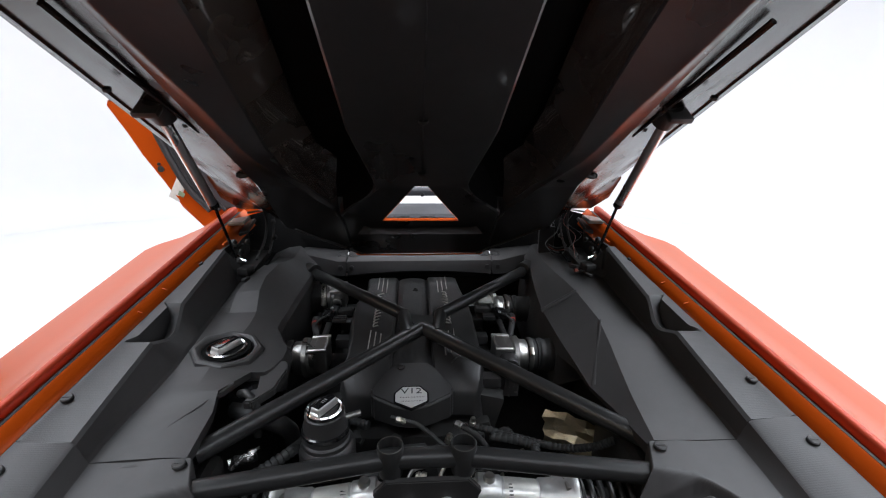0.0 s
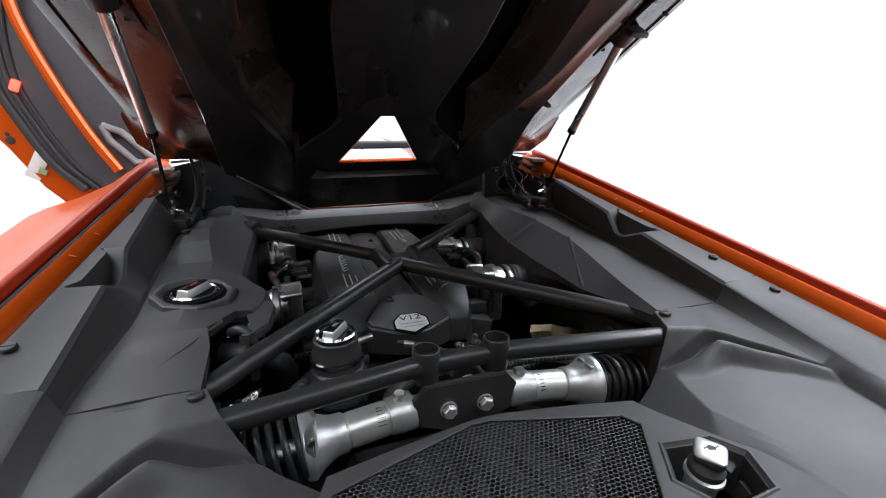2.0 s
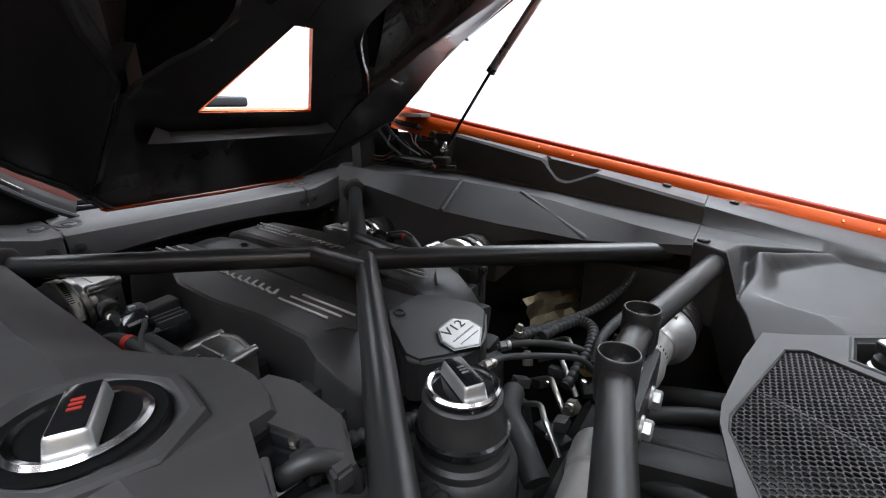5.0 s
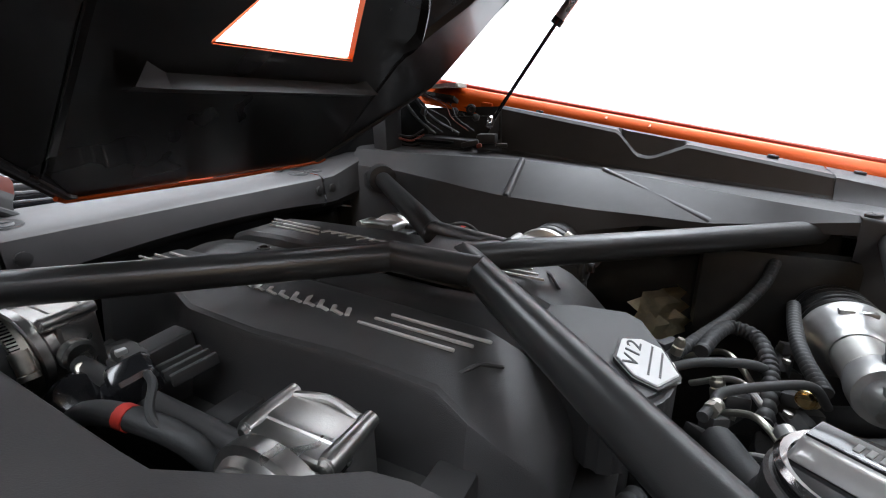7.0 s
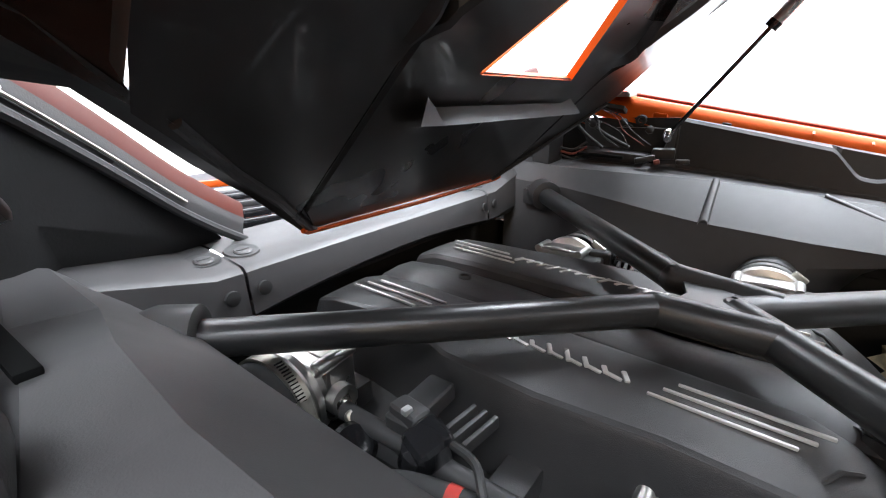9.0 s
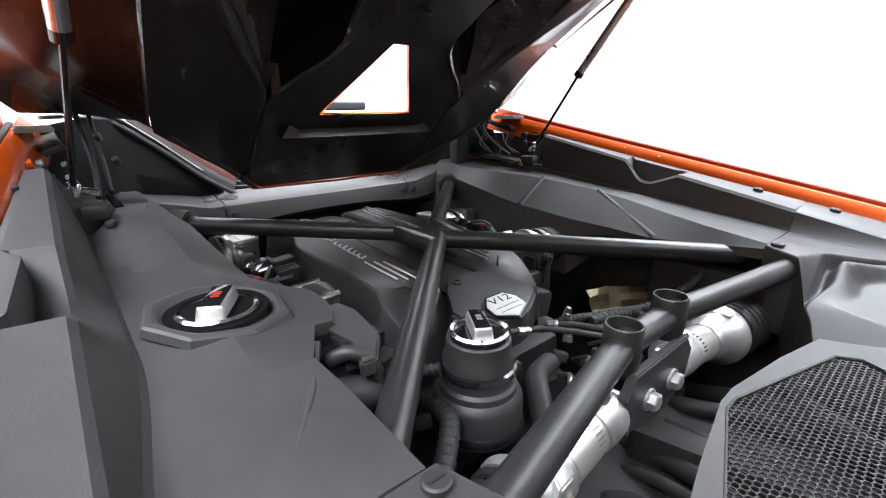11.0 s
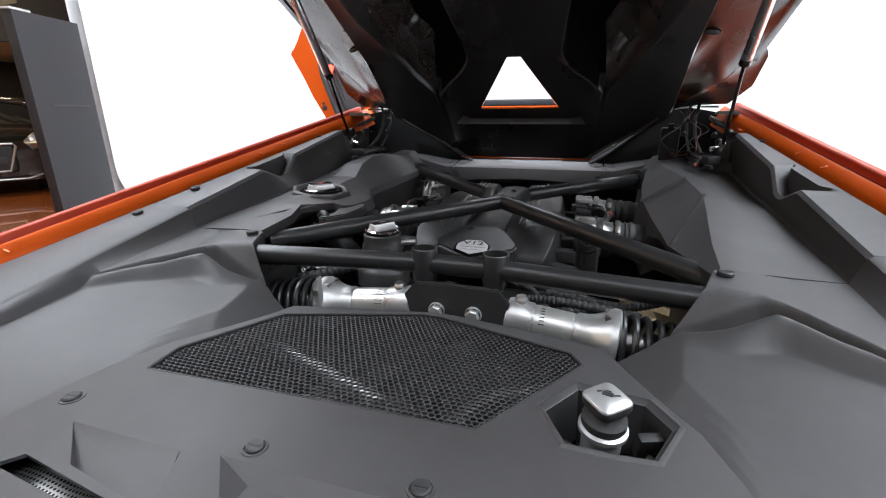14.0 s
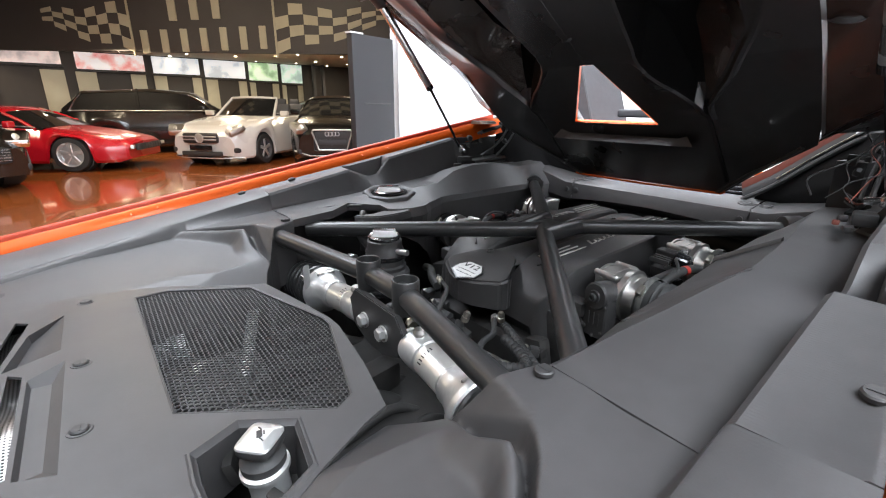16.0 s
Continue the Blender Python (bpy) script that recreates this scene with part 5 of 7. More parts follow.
lettering("V12", 0.026, pose(-0.030, 0.8765, nose_z(-0.028, 0.8765) + 0.0034, tilt, 0, 0) @ Matrix.Diagonal((1.2, 0.80, 1, 1)), INK, badge, "lettering", "black engine lettering")
for y, w, n in ((0.8605, 0.058, 16), (0.8505, 0.050, 14)):
    for k in range(n):
        part("print_bar", block((-0.028 + (k - (n - 1) / 2) * w / n, y, nose_z(-0.028, y) + 0.0033), (w / n * 0.40, 0.0022, 0.0006), 0, (tilt, 0, 0)), INK, badge)

# throttle bodies, hoses and clamps
def throttle(x0, y0, s, port=False, lift=0.0):
    tb = part("throttle_body", join(block((x0 - s * 0.018, y0, 0.869), (0.036, 0.080, 0.072), 0.007, (0, 0, 0), 3), turned([(0.036, -0.02), (0.0365, 0.012), (0.040, 0.016), (0.0405, 0.038), (0.037, 0.042)], (x0, y0, 0.866), (s, 0, -0.05), 36),
                                    turned([(0.018, 0.0), (0.0185, 0.02), (0.0185, 0.062), (0.014, 0.066), (0, 0.066)], (x0 + s * 0.006, y0 + 0.034, 0.842), (0, -1, 0), 24)), ALU, engine, "cast aluminium throttle body")
    part("cast_top", block((x0 - s * 0.010, y0, 0.8985), (0.046, 0.066, 0.010), 0.004, (0, s * 3, 0), 3), ALU, tb)
    part("cast_rim", tube(curve_points([(x0 - s * 0.030, y0 - 0.030, 0.9035), (x0 - s * 0.034, y0, 0.9065), (x0 - s * 0.030, y0 + 0.030, 0.9035)], 6), 0.0036, 10), ALU, tb)
    for dy in (-0.036, 0.036):
        part("throttle_ridge", tube([(x0 - s * 0.036, y0 + dy, 0.9025), (x0 + s * 0.004, y0 + dy, 0.8995), (x0 + s * 0.010, y0 + dy, 0.8990), (x0 + s * 0.013, y0 + dy, 0.8988)], [0.0062, 0.0080, 0.0074, 0.004], 14), ALU, tb)
    for dy in (-0.033, 0.033):
        part("throttle_bolt", turned([(0.0065, 0), (0.0065, 0.006), (0.004, 0.008), (0, 0.008)], (x0 + s * 0.006, y0 + dy * 1.09, 0.8988), (s, 0, 0), 12), ALU, tb)
    if port:
        part("port", turned([(0.016, 0.0), (0.016, 0.012), (0.012, 0.013), (0.0115, 0.003), (0, 0.003)], (x0 - s * 0.008, y0 - 0.041, 0.862), (0, -1, 0), 22), ALU, tb)
    if port:
        ring = part("throttle_ring", turned([(0.040, -0.010), (0.0465, -0.006), (0.0475, 0.002), (0.0455, 0.004)], (x0 + s * 0.022, y0 - 0.002, 0.866), (s, -0.10, -0.05), 44), ALU, tb)
        clamp = part("hose_clamp", turned([(0.0485, 0.006), (0.0505, 0.007), (0.0508, 0.020), (0.0485, 0.021)], (x0 + s * 0.022, y0 - 0.002, 0.866), (s, -0.10, -0.05), 44), STEEL, tb, "bright steel hose clamp")
        # black slivers on the solid band imitate the dark of its slots
        for k in range(16):
            a = 0.2 + 0.07 * k
            part("clamp_slot_shade", block((x0 + s * 0.036, y0 - 0.003 - 0.0512 * math.cos(a), 0.866 + 0.0512 * math.sin(a)), (0.008, 0.0012, 0.0012), 0, (-math.degrees(a), 0, 0)), HOLE_SHADE, clamp)
        part("clamp_screw", turned([(0.0075, -0.016), (0.0075, 0.006), (0.0085, 0.007), (0.0085, 0.012), (0.005, 0.013), (0, 0.013)], (x0 + s * 0.034, y0 - 0.052, 0.872), (0, -0.35, -1), 18), STEEL, clamp)
        part("intake_hose", tube(curve_points([(x0 + s * 0.026, y0, 0.865), (x0 + s * 0.06, y0 - 0.002, 0.862), (x0 + s * 0.12, y0 - 0.006, 0.855), (x0 + s * 0.20, y0 - 0.01, 0.845)], 8), 0.0475, 30), RUBBER, tb, "black intake hose")
        tb.location.z = lift
        return
    ring = part("throttle_ring", turned([(0.038, -0.022), (0.052, -0.018), (0.053, -0.006), (0.047, -0.004), (0.044, 0.004), (0.044, 0.018), (0.040, 0.020), (0.040, 0.03)], (x0 + s * 0.034, y0, 0.860), (s, 0, -0.05), 32), ALU, tb)
    part("hose_clamp", turned([(0.0455, 0.022), (0.0462, 0.024), (0.0462, 0.033), (0.0455, 0.035)], (x0 + s * 0.034, y0, 0.864), (s, 0, -0.05), 32), DULL, tb, "dull steel hose clamp")
    part("clamp_screw", block((x0 + s * 0.062, y0 - 0.038, 0.893), (0.01, 0.022, 0.012), 0.002, (35, 0, 0)), STEEL, tb)
    hose = [(x0 + s * 0.055, y0, 0.863), (x0 + s * 0.075, y0, 0.862), (x0 + s * 0.10, y0, 0.861), (x0 + s * 0.15, y0 - 0.003, 0.856), (x0 + s * 0.20, y0 - 0.01, 0.845)]
    pts = curve_points(hose, 7)
    part("intake_hose", tube(pts, [0.042 + (0.0028 if k % 4 < 2 and k > 8 else 0) for k in range(len(pts))], 26), RUBBER, tb, "ribbed black intake hose")


throttle(-0.288, 1.061, -1)
throttle(-0.290, 1.414, -1, True, 0.016)
throttle(0.228, 1.048, 1)
throttle(0.222, 1.345, 1)
# injector rail, plugs and leads between the throttle bodies
for s, x in ((-1, -0.285), (1, 0.245)):
    rail = part("fuel_rail", tube([(x, 1.12, 0.865), (x, 1.36, 0.870)], 0.009, 22), BLACK, engine)
    coil = part("ignition_coil", join(block((x - s * 0.034, 1.291, 0.884), (0.070, 0.030, 0.020), 0.005, (0, s * 4, 0), 3), block((x - s * 0.012, 1.286, 0.889), (0.022, 0.036, 0.024), 0.006, (0, 0, s * 8), 3)), BLACK, rail)
    part("coil_plug", block((x - s * 0.004, 1.282, 0.902), (0.009, 0.007, 0.006), 0.0015, (0, 0, s * 8)), SATIN, coil)
    part("sensor", join(block((x + s * 0.004, 1.252, 0.888), (0.036, 0.034, 0.030), 0.009, (12, s * 14, s * 20), 3), turned([(0.014, 0), (0.015, 0.004), (0.015, 0.020), (0.011, 0.024), (0, 0.024)], (x + s * 0.012, 1.262, 0.868), (0, -0.3, 0.9), 20)), GLOSS, rail)
    part("sensor", turned([(0.020, 0), (0.022, 0.003), (0.022, 0.010), (0.017, 0.016), (0.008, 0.018), (0, 0.018)], (x + s * 0.018, 1.332, 0.852), (s * 0.2, -0.6, 0.8), 26), GLOSS, rail)
    for k in range(3):
        part("bracket_rib", block((x - s * 0.034, 1.226 + 0.011 * k, 0.884 + 0.001 * k), (0.042, 0.005, 0.012), 0.0015, (0, s * 6, s * 10)), BLACK, rail)
    part("sensor_stud", turned([(0.0060, 0), (0.0060, 0.010), (0.0045, 0.012), (0, 0.012)], (x + s * 0.002, 1.352, 0.868), (s * 0.3, -0.7, 0.5), 14), STEEL, rail)
    part("sensor_lead", tube(curve_points([(x + s * 0.004, 1.228, 0.90), (x + s * 0.015, 1.20, 0.905), (x + s * 0.03, 1.18, 0.89), (x + s * 0.02, 1.15, 0.86)], 6), 0.0035, 8), RUBBER, rail)
    part("vacuum_hose", tube(curve_points([(x + s * 0.045, 1.300, 0.845), (x + s * 0.042, 1.255, 0.878), (x + s * 0.034, 1.205, 0.886), (x + s * 0.022, 1.165, 0.874), (x + s * 0.010, 1.140, 0.845)], 6), 0.0098, 12), RUBBER, rail)
    part("hose_mark", tube([(x + s * 0.0352, 1.211, 0.8862), (x + s * 0.0335, 1.201, 0.8858)], 0.0104, 12), REDINK, rail, "red marking band")

# ---------------------------------------------------------------- filler caps
def handle_cap(at, r, mark, turn, tall, ob):
    c = Vector(at)
    part("cap_disc", turned([(r * 1.0, -0.004), (r, 0.0), (r * 0.98, 0.003), (r * 0.86, 0.0035), (r * 0.85, 0.001), (0, 0.001)], c, seg=40), GLOSS, ob, "black cap disc", 12)
    part("cap_ring", turned([(r * 1.0, 0.0015), (r * 1.03, 0.004), (r * 0.96, 0.0068), (r * 0.86, 0.0052), (r * 0.85, 0.002)], c, seg=40), CHROME, ob, "polished chrome ring", 20)
    rot = Matrix.Rotation(radians(turn), 3, "Z")
    g = part("grip", block(c + Vector((0, 0, tall / 2 + 0.001)), (r * 0.70, r * 1.66, tall), 0.004, (0, 0, turn), 3, 0.84), SATIN, ob, "chrome grip bar")
    part("grip_inlay", block(c + Vector((0, 0, tall + 0.0012)), (r * 0.50, r * 1.34, 0.0014), 0.0004, (0, 0, turn)), GLOSS, g)
    for k in range(3):
        part("symbol", block(c + Vector((0, 0, tall + 0.0022)) + rot @ Vector((0, r * (0.16 - 0.14 * k), 0)), (r * 0.2, r * 0.07, 0.0006), 0, (0, 0, turn)), mark, g)
    return ob


coolant = thing("coolant_filler", "chrome and black coolant filler in a recess of the liner", "coolant filler", (-0.453, 0.919, 0.972))
handle_cap((-0.453, 0.919, 0.972), 0.0425, REDINK, -30, 0.018, coolant)
# soft raised collar round the coolant cap; a black disc imitates the well's shade
C = Vector((-0.453, 0.919, 0.9725))
rows = []
for r, lift, eight in ((0.076, -0.006, 1.0), (0.0735, 0.0022, 1.0), (0.0700, 0.0045, 1.0), (0.0640, 0.0052, 0.8), (0.0595, 0.0032, 0.4), (0.0540, -0.0020, 0.0)):
    row = []
    for k in range(64):
        a = math.tau * k / 64
        flat = math.cos(math.pi / 8) / math.cos((a + math.pi / 8 + 0.2) % (math.pi / 4) - math.pi / 8)
        q = r * between(1.0, 1.04 * flat, eight)
        row.append(C + Vector((q * math.cos(a), q * math.sin(a), lift - 0.10 * q * math.cos(a) + 0.05 * q * math.sin(a))))
    rows.append(row)
part("filler_collar", grid(rows, closed=True), LINER, liners[1], "soft eight-sided raised collar", angle=14)
part("filler_well", turned([(0.0535, 0.0010), (0.052, 0.0022), (0.050, 0.0016), (0.0, 0.0012)], (-0.453, 0.919, 0.9735), (0, -0.03, 1), 36), HOLE_SHADE, liners[1], "flat black disc painted as the shade of the filler well")

tank = thing("oil_tank_neck", "black plastic oil tank neck with a chrome grip cap", "filler neck", (-0.205, 0.757, 0.80))
part("neck", turned([(0.058, -0.13), (0.058, -0.085), (0.056, -0.080), (0.050, -0.074), (0.0495, -0.066), (0.0455, -0.062), (0.0450, -0.030), (0.0415, -0.024), (0.0405, -0.006), (0.038, -0.004), (0, -0.004)], (-0.205, 0.757, 0.922), seg=40), COVER, tank)
part("neck_ring", turned([(0.0455, -0.050), (0.0485, -0.048), (0.0485, -0.041), (0.0455, -0.039)], (-0.205, 0.757, 0.922), seg=40), GLOSS, tank)
part("neck_ring", turned([(0.0585, -0.128), (0.061, -0.124), (0.061, -0.118), (0.0585, -0.114)], (-0.205, 0.757, 0.922), seg=40), GLOSS, tank)
part("spigot", tube([(-0.17, 0.765, 0.895), (-0.135, 0.775, 0.898)], 0.0065, 12), ALU, tank)
handle_cap((-0.205, 0.757, 0.922), 0.0365, SEAL, -33, 0.018, tank)

dip = thing("oil_filler", "chrome-topped black oil cap on a silver filler pipe", "oil filler", (0.246, 0.340, 0.76))
part("pipe", turned([(0.0215, -0.12), (0.0215, -0.045), (0.0235, -0.043), (0.0265, -0.041), (0.0265, -0.036), (0.0225, -0.034), (0.021, -0.030), (0, -0.030)], (0.246, 0.340, 0.877), (0.02, -0.10, 1), 30), SATIN, dip)
part("seal_ring", turned([(0.0215, -0.036), (0.0240, -0.032), (0.0240, -0.024), (0.0185, -0.019), (0.0165, -0.014)], (0.246, 0.340, 0.877), (0.02, -0.10, 1), 30), RUBBER, dip)
def cap_ring(r, z, square):
    """One ring of the cap, from round to rounded square."""
    row = []
    for k in range(48):
        a = math.tau * k / 48
        c, q = abs(math.cos(a)), abs(math.sin(a))
        p = between(2.0, 5.5, square)
        rr = r / (c ** p + q ** p) ** (1 / p)
        flat = Matrix.Rotation(radians(40), 3, "Z") @ Vector((rr * math.cos(a), rr * math.sin(a), z))
        row.append(Vector((0.246, 0.342, 0.875)) + Matrix.Rotation(radians(6), 3, "X") @ (flat * 0.84))
    return row


capb = part("cap", grid([cap_ring(*r) for r in ((0.0165, -0.020, 0), (0.0180, -0.017, 0), (0.0235, -0.011, 0.6), (0.0248, -0.006, 0.9), (0.0244, 0.000, 1), (0.0236, 0.002, 1))], closed=True), BLACK, dip, "black rounded square cap", 30)
part("cap_top", grid([cap_ring(*r) for r in ((0.0242, 0.0008, 1), (0.0246, 0.0020, 1), (0.0236, 0.0042, 1), (0.0205, 0.0062, 0.9), (0.0120, 0.0080, 0.6), (0.001, 0.0086, 0))], closed=True), SATIN, capb, "domed chrome cap top", 30)
Z = 0.8826
part("oil_can_symbol", join(block((0.246, 0.342, Z), (0.011, 0.006, 0.0006), 0, (6, 0, -14)), block((0.2545, 0.341, Z), (0.009, 0.0014, 0.0006), 0, (6, 0, 14)), block((0.2375, 0.345, Z), (0.005, 0.0016, 0.0006), 0, (6, 0, 18)), block((0.247, 0.3468, Z + 0.0004), (0.006, 0.0014, 0.0006), 0, (6, 0, -14))), INK, capb, "black oil can symbol")

# ---------------------------------------------------------------- hoses and fittings in the depth of the bay
random.seed(11)


def hose(name, label, pts, r, mat=None, rib=False, category="hose"):
    ob = thing(name, label, category, pts[0])
    p = curve_points(pts, 8)
    if rib:                                            # closely set rings
        run = sum((b - a).length for a, b in zip(p, p[1:]))
        p = curve_points(pts, max(8, int(run / (len(pts) - 1) / (r * 0.28))))
    part("hose_run", tube(p, [r * (1.0, 1.12, 1.12, 0.92)[k % 4] if rib else r for k in range(len(p))], 12), mat or RUBBER, ob)
    return ob


hose("coolant_hose", "thin black coolant hose with a bright clamp", [(-0.075, 0.815, 0.853), (-0.045, 0.805, 0.850), (-0.015, 0.795, 0.846), (0.022, 0.755, 0.842), (0.058, 0.713, 0.832), (0.08, 0.69, 0.80)], 0.0048)
hose("vacuum_hose", "thin black vacuum hose with a bright end fitting", [(0.072, 0.855, 0.80), (0.100, 0.825, 0.803), (0.124, 0.80, 0.80), (0.142, 0.753, 0.80), (0.17, 0.72, 0.78)], 0.0060)
hose("corrugated_conduit", "black corrugated cable conduit across the bay", [(0.085, 0.850, 0.795), (0.121, 0.838, 0.80), (0.203, 0.801, 0.80), (0.290, 0.758, 0.805), (0.345, 0.722, 0.835), (0.385, 0.705, 0.865)], 0.0078, None, True)
hose("corrugated_conduit", "black corrugated conduit looped beside the cross bar", [(0.150, 0.805, 0.800), (0.205, 0.787, 0.802), (0.240, 0.766, 0.802), (0.226, 0.738, 0.800), (0.180, 0.728, 0.792), (0.137, 0.729, 0.780), (0.085, 0.738, 0.76)], 0.0092, None, True)
hose("corrugated_conduit", "black corrugated cable conduit beside the engine", [(-0.13, 0.855, 0.80), (-0.183, 0.879, 0.80), (-0.234, 0.911, 0.80), (-0.29, 0.935, 0.785)], 0.0095, None, True)
hose("corrugated_conduit", "black corrugated cable conduit beside the brace", [(-0.36, 0.66, 0.83), (-0.31, 0.70, 0.835), (-0.27, 0.74, 0.84), (-0.25, 0.80, 0.82)], 0.011, None, True)
hose("breather_hose", "thick black breather hose under the liner", [(-0.40, 0.80, 0.90), (-0.35, 0.775, 0.895), (-0.31, 0.775, 0.88), (-0.295, 0.80, 0.84), (-0.30, 0.84, 0.78)], 0.019)
hose("breather_hose", "thick black breather hose beside the filler neck", [(-0.13, 0.70, 0.77), (-0.10, 0.735, 0.79), (-0.06, 0.77, 0.79), (0.0, 0.79, 0.78)], 0.017)
hose("corrugated_conduit", "black corrugated cable conduit below the cross bar", [(0.08, 0.695, 0.815), (0.14, 0.705, 0.825), (0.22, 0.700, 0.825), (0.32, 0.685, 0.82)], 0.008, None, True)
for at, d, mat, r in (((-0.062, 0.809, 0.852), (0.9, -0.35, -0.1), STEEL, 0.75), ((0.076, 0.851, 0.80), (0.8, -0.8, 0.1), ALU, 1.0), ((0.094, 0.700, 0.80), (-0.8, 0.5, 0.2), BRASS, 1.2), ((0.0, 0.699, 0.795), (-1, 0.2, 0.1), STEEL, 1.1), ((0.110, 0.835, 0.810), (0.1, -0.2, 1), STEEL, 0.8), ((0.05, 0.79, 0.80), (0.3, 0.2, 1), STEEL, 0.9)):
    fit_ob = thing("hose_fitting", "bright metal hose fitting in the engine bay", "fitting", at, "hose fittings")
    part("nut", turned([(0.0, 0.0), (0.0095 * r, 0.0), (0.0095 * r, 0.010), (0.007 * r, 0.011), (0.006 * r, 0.022), (0, 0.022)], at, d, 6), mat, fit_ob)
    part("collar", turned([(0.0080 * r, 0.012), (0.0085 * r, 0.013), (0.0085 * r, 0.018), (0.0080 * r, 0.019)], at, d, 18), mat, fit_ob)
# small brackets, plugs and pipes crowding the space behind the cross bar
random.seed(23)
for k, (x, y, z, a) in enumerate(((0.02, 0.80, 0.765, 20), (0.10, 0.77, 0.75, -30), (0.18, 0.85, 0.765, 10), (-0.08, 0.82, 0.775, 40), (0.24, 0.70, 0.765, -15), (-0.02, 0.72, 0.75, 65), (0.12, 0.715, 0.758, 35), (-0.17, 0.86, 0.76, -20))):
    br = thing("cable_bracket", "small black cable bracket deep in the bay", "bracket", (x, y, z - 0.02), "cable brackets")
    part("plate", block((x, y, z), (0.055, 0.022, 0.014), 0.003, (random.uniform(-25, 25), random.uniform(-25, 25), a)), DEEP, br)
    part("plug", block((x + 0.012, y - 0.008, z + 0.014), (0.018, 0.026, 0.016), 0.003, (random.uniform(-20, 20), 10, a + 30)), BLACK, br)
    part("screw", turned([(0.0055, 0), (0.0055, 0.005), (0.003, 0.006), (0, 0.006)], (x - 0.016, y, z + 0.006), (0.1, -0.2, 1), 6), STEEL, br)
for k in range(4):
    a = Vector((-0.05 + 0.07 * k, 0.70 + 0.01 * k, 0.745))
    pipe = thing("fluid_pipe", "thin bare metal fluid pipe deep in the bay", "pipe", a, "fluid pipes")
    part("pipe_run", tube(curve_points([a, a + Vector((0.02, 0.03, 0.035)), a + Vector((0.05, 0.05, 0.03)), a + Vector((0.07, 0.09, 0.0))], 6), 0.0042, 10), STEEL if k % 2 else ALU, pipe)
# throttle motor housing on the rear face of the right throttle
motor = thing("throttle_motor", "black ribbed throttle motor housing beside the engine cover", "throttle motor", (0.225, 0.985, 0.78))
part("housing", block((0.225, 0.990, 0.828), (0.056, 0.036, 0.095), 0.008, (0, 0, -6), 3), BLACK, motor)
part("drum", turned([(0.0, 0.024), (0.012, 0.024), (0.013, 0.020), (0.024, 0.020), (0.027, 0.016), (0.028, -0.018), (0, -0.018)], (0.226, 0.988, 0.868), (-0.1, -1, 0.05), 28), BLACK, motor)
part("hub", turned([(0.008, 0.0), (0.008, 0.006), (0.005, 0.007), (0.0045, 0.003), (0, 0.003)], (0.2235, 0.964, 0.868), (-0.1, -1, 0.05), 18), RUBBER, motor)
for x, z in ((0.207, 0.852), (0.246, 0.852), (0.207, 0.800), (0.243, 0.797), (0.225, 0.786)):
    part("screw", turned([(0.0035, 0), (0.0035, 0.002), (0, 0.003)], (x, 0.9715, z), (0, -1, 0), 10), DULL, motor)
for k in range(3):
    part("rib", block((0.214 + 0.011 * k, 0.971, 0.822), (0.002, 0.003, 0.026), 0.0005, (0, 0, -6)), BLACK, motor)
# black connector box under the coolant filler, with its lead
junction = thing("junction_box", "gloss black connector box under the edge of the liner", "connector box", (-0.378, 0.835, 0.86))
part("box", block((-0.378, 0.838, 0.893), (0.058, 0.090, 0.078), 0.008, (0, 0, -8), 3), GLOSS, junction)
part("socket", block((-0.358, 0.800, 0.928), (0.022, 0.030, 0.014), 0.004, (0, 0, -8)), BLACK, junction)
part("lead", tube(curve_points([(-0.385, 0.800, 0.935), (-0.366, 0.786, 0.944), (-0.348, 0.775, 0.930), (-0.343, 0.770, 0.895), (-0.350, 0.775, 0.85)], 6), 0.0085, 12), BLACK, junction, "black cable lead")
part("clip", turned([(0.005, 0), (0.005, 0.004), (0, 0.005)], (-0.352, 0.826, 0.931), (0, 0, 1), 10), STEEL, junction)
# gold foil heat wrap
wrap = thing("heat_wrap", "crumpled gold foil heat wrap behind the cross brace", "heat wrap", (0.37, 0.87, 0.70))
rows = []
for i in range(7):
    u = i / 6
    row = []
    for j in range(7):
        v = j / 6
        p = Vector((between(0.300, 0.440, u), between(0.905, 0.835, u) - 0.03 * (1 - v), between(0.700, 0.795 - 0.018 * abs(u - 0.3), v)))
        fold = (0.010 if (i + j) % 2 else -0.008) + random.uniform(-0.008, 0.008)
        row.append(p + Vector((-0.6, -0.6, 0.3)) * fold)
    rows.append(row)
part("foil_sheet", grid(rows), FOIL, wrap, angle=5)
wrap2 = thing("heat_wrap", "crumpled silver heat wrap in the corner of the bay", "heat wrap", (-0.33, 0.70, 0.80))
rows = []
for i in range(9):
    rows.append([(-0.388 + 0.006 * i + random.uniform(-0.004, 0.004), 0.712 + 0.004 * i + (0.012 + random.uniform(-0.004, 0.004)) * math.cos(a), 0.832 + (0.012 + random.uniform(-0.004, 0.004)) * math.sin(a)) for a in [k * 0.6 for k in range(8)]])
part("foil_sheet", grid(rows), SILVERFOIL, wrap2, angle=12)
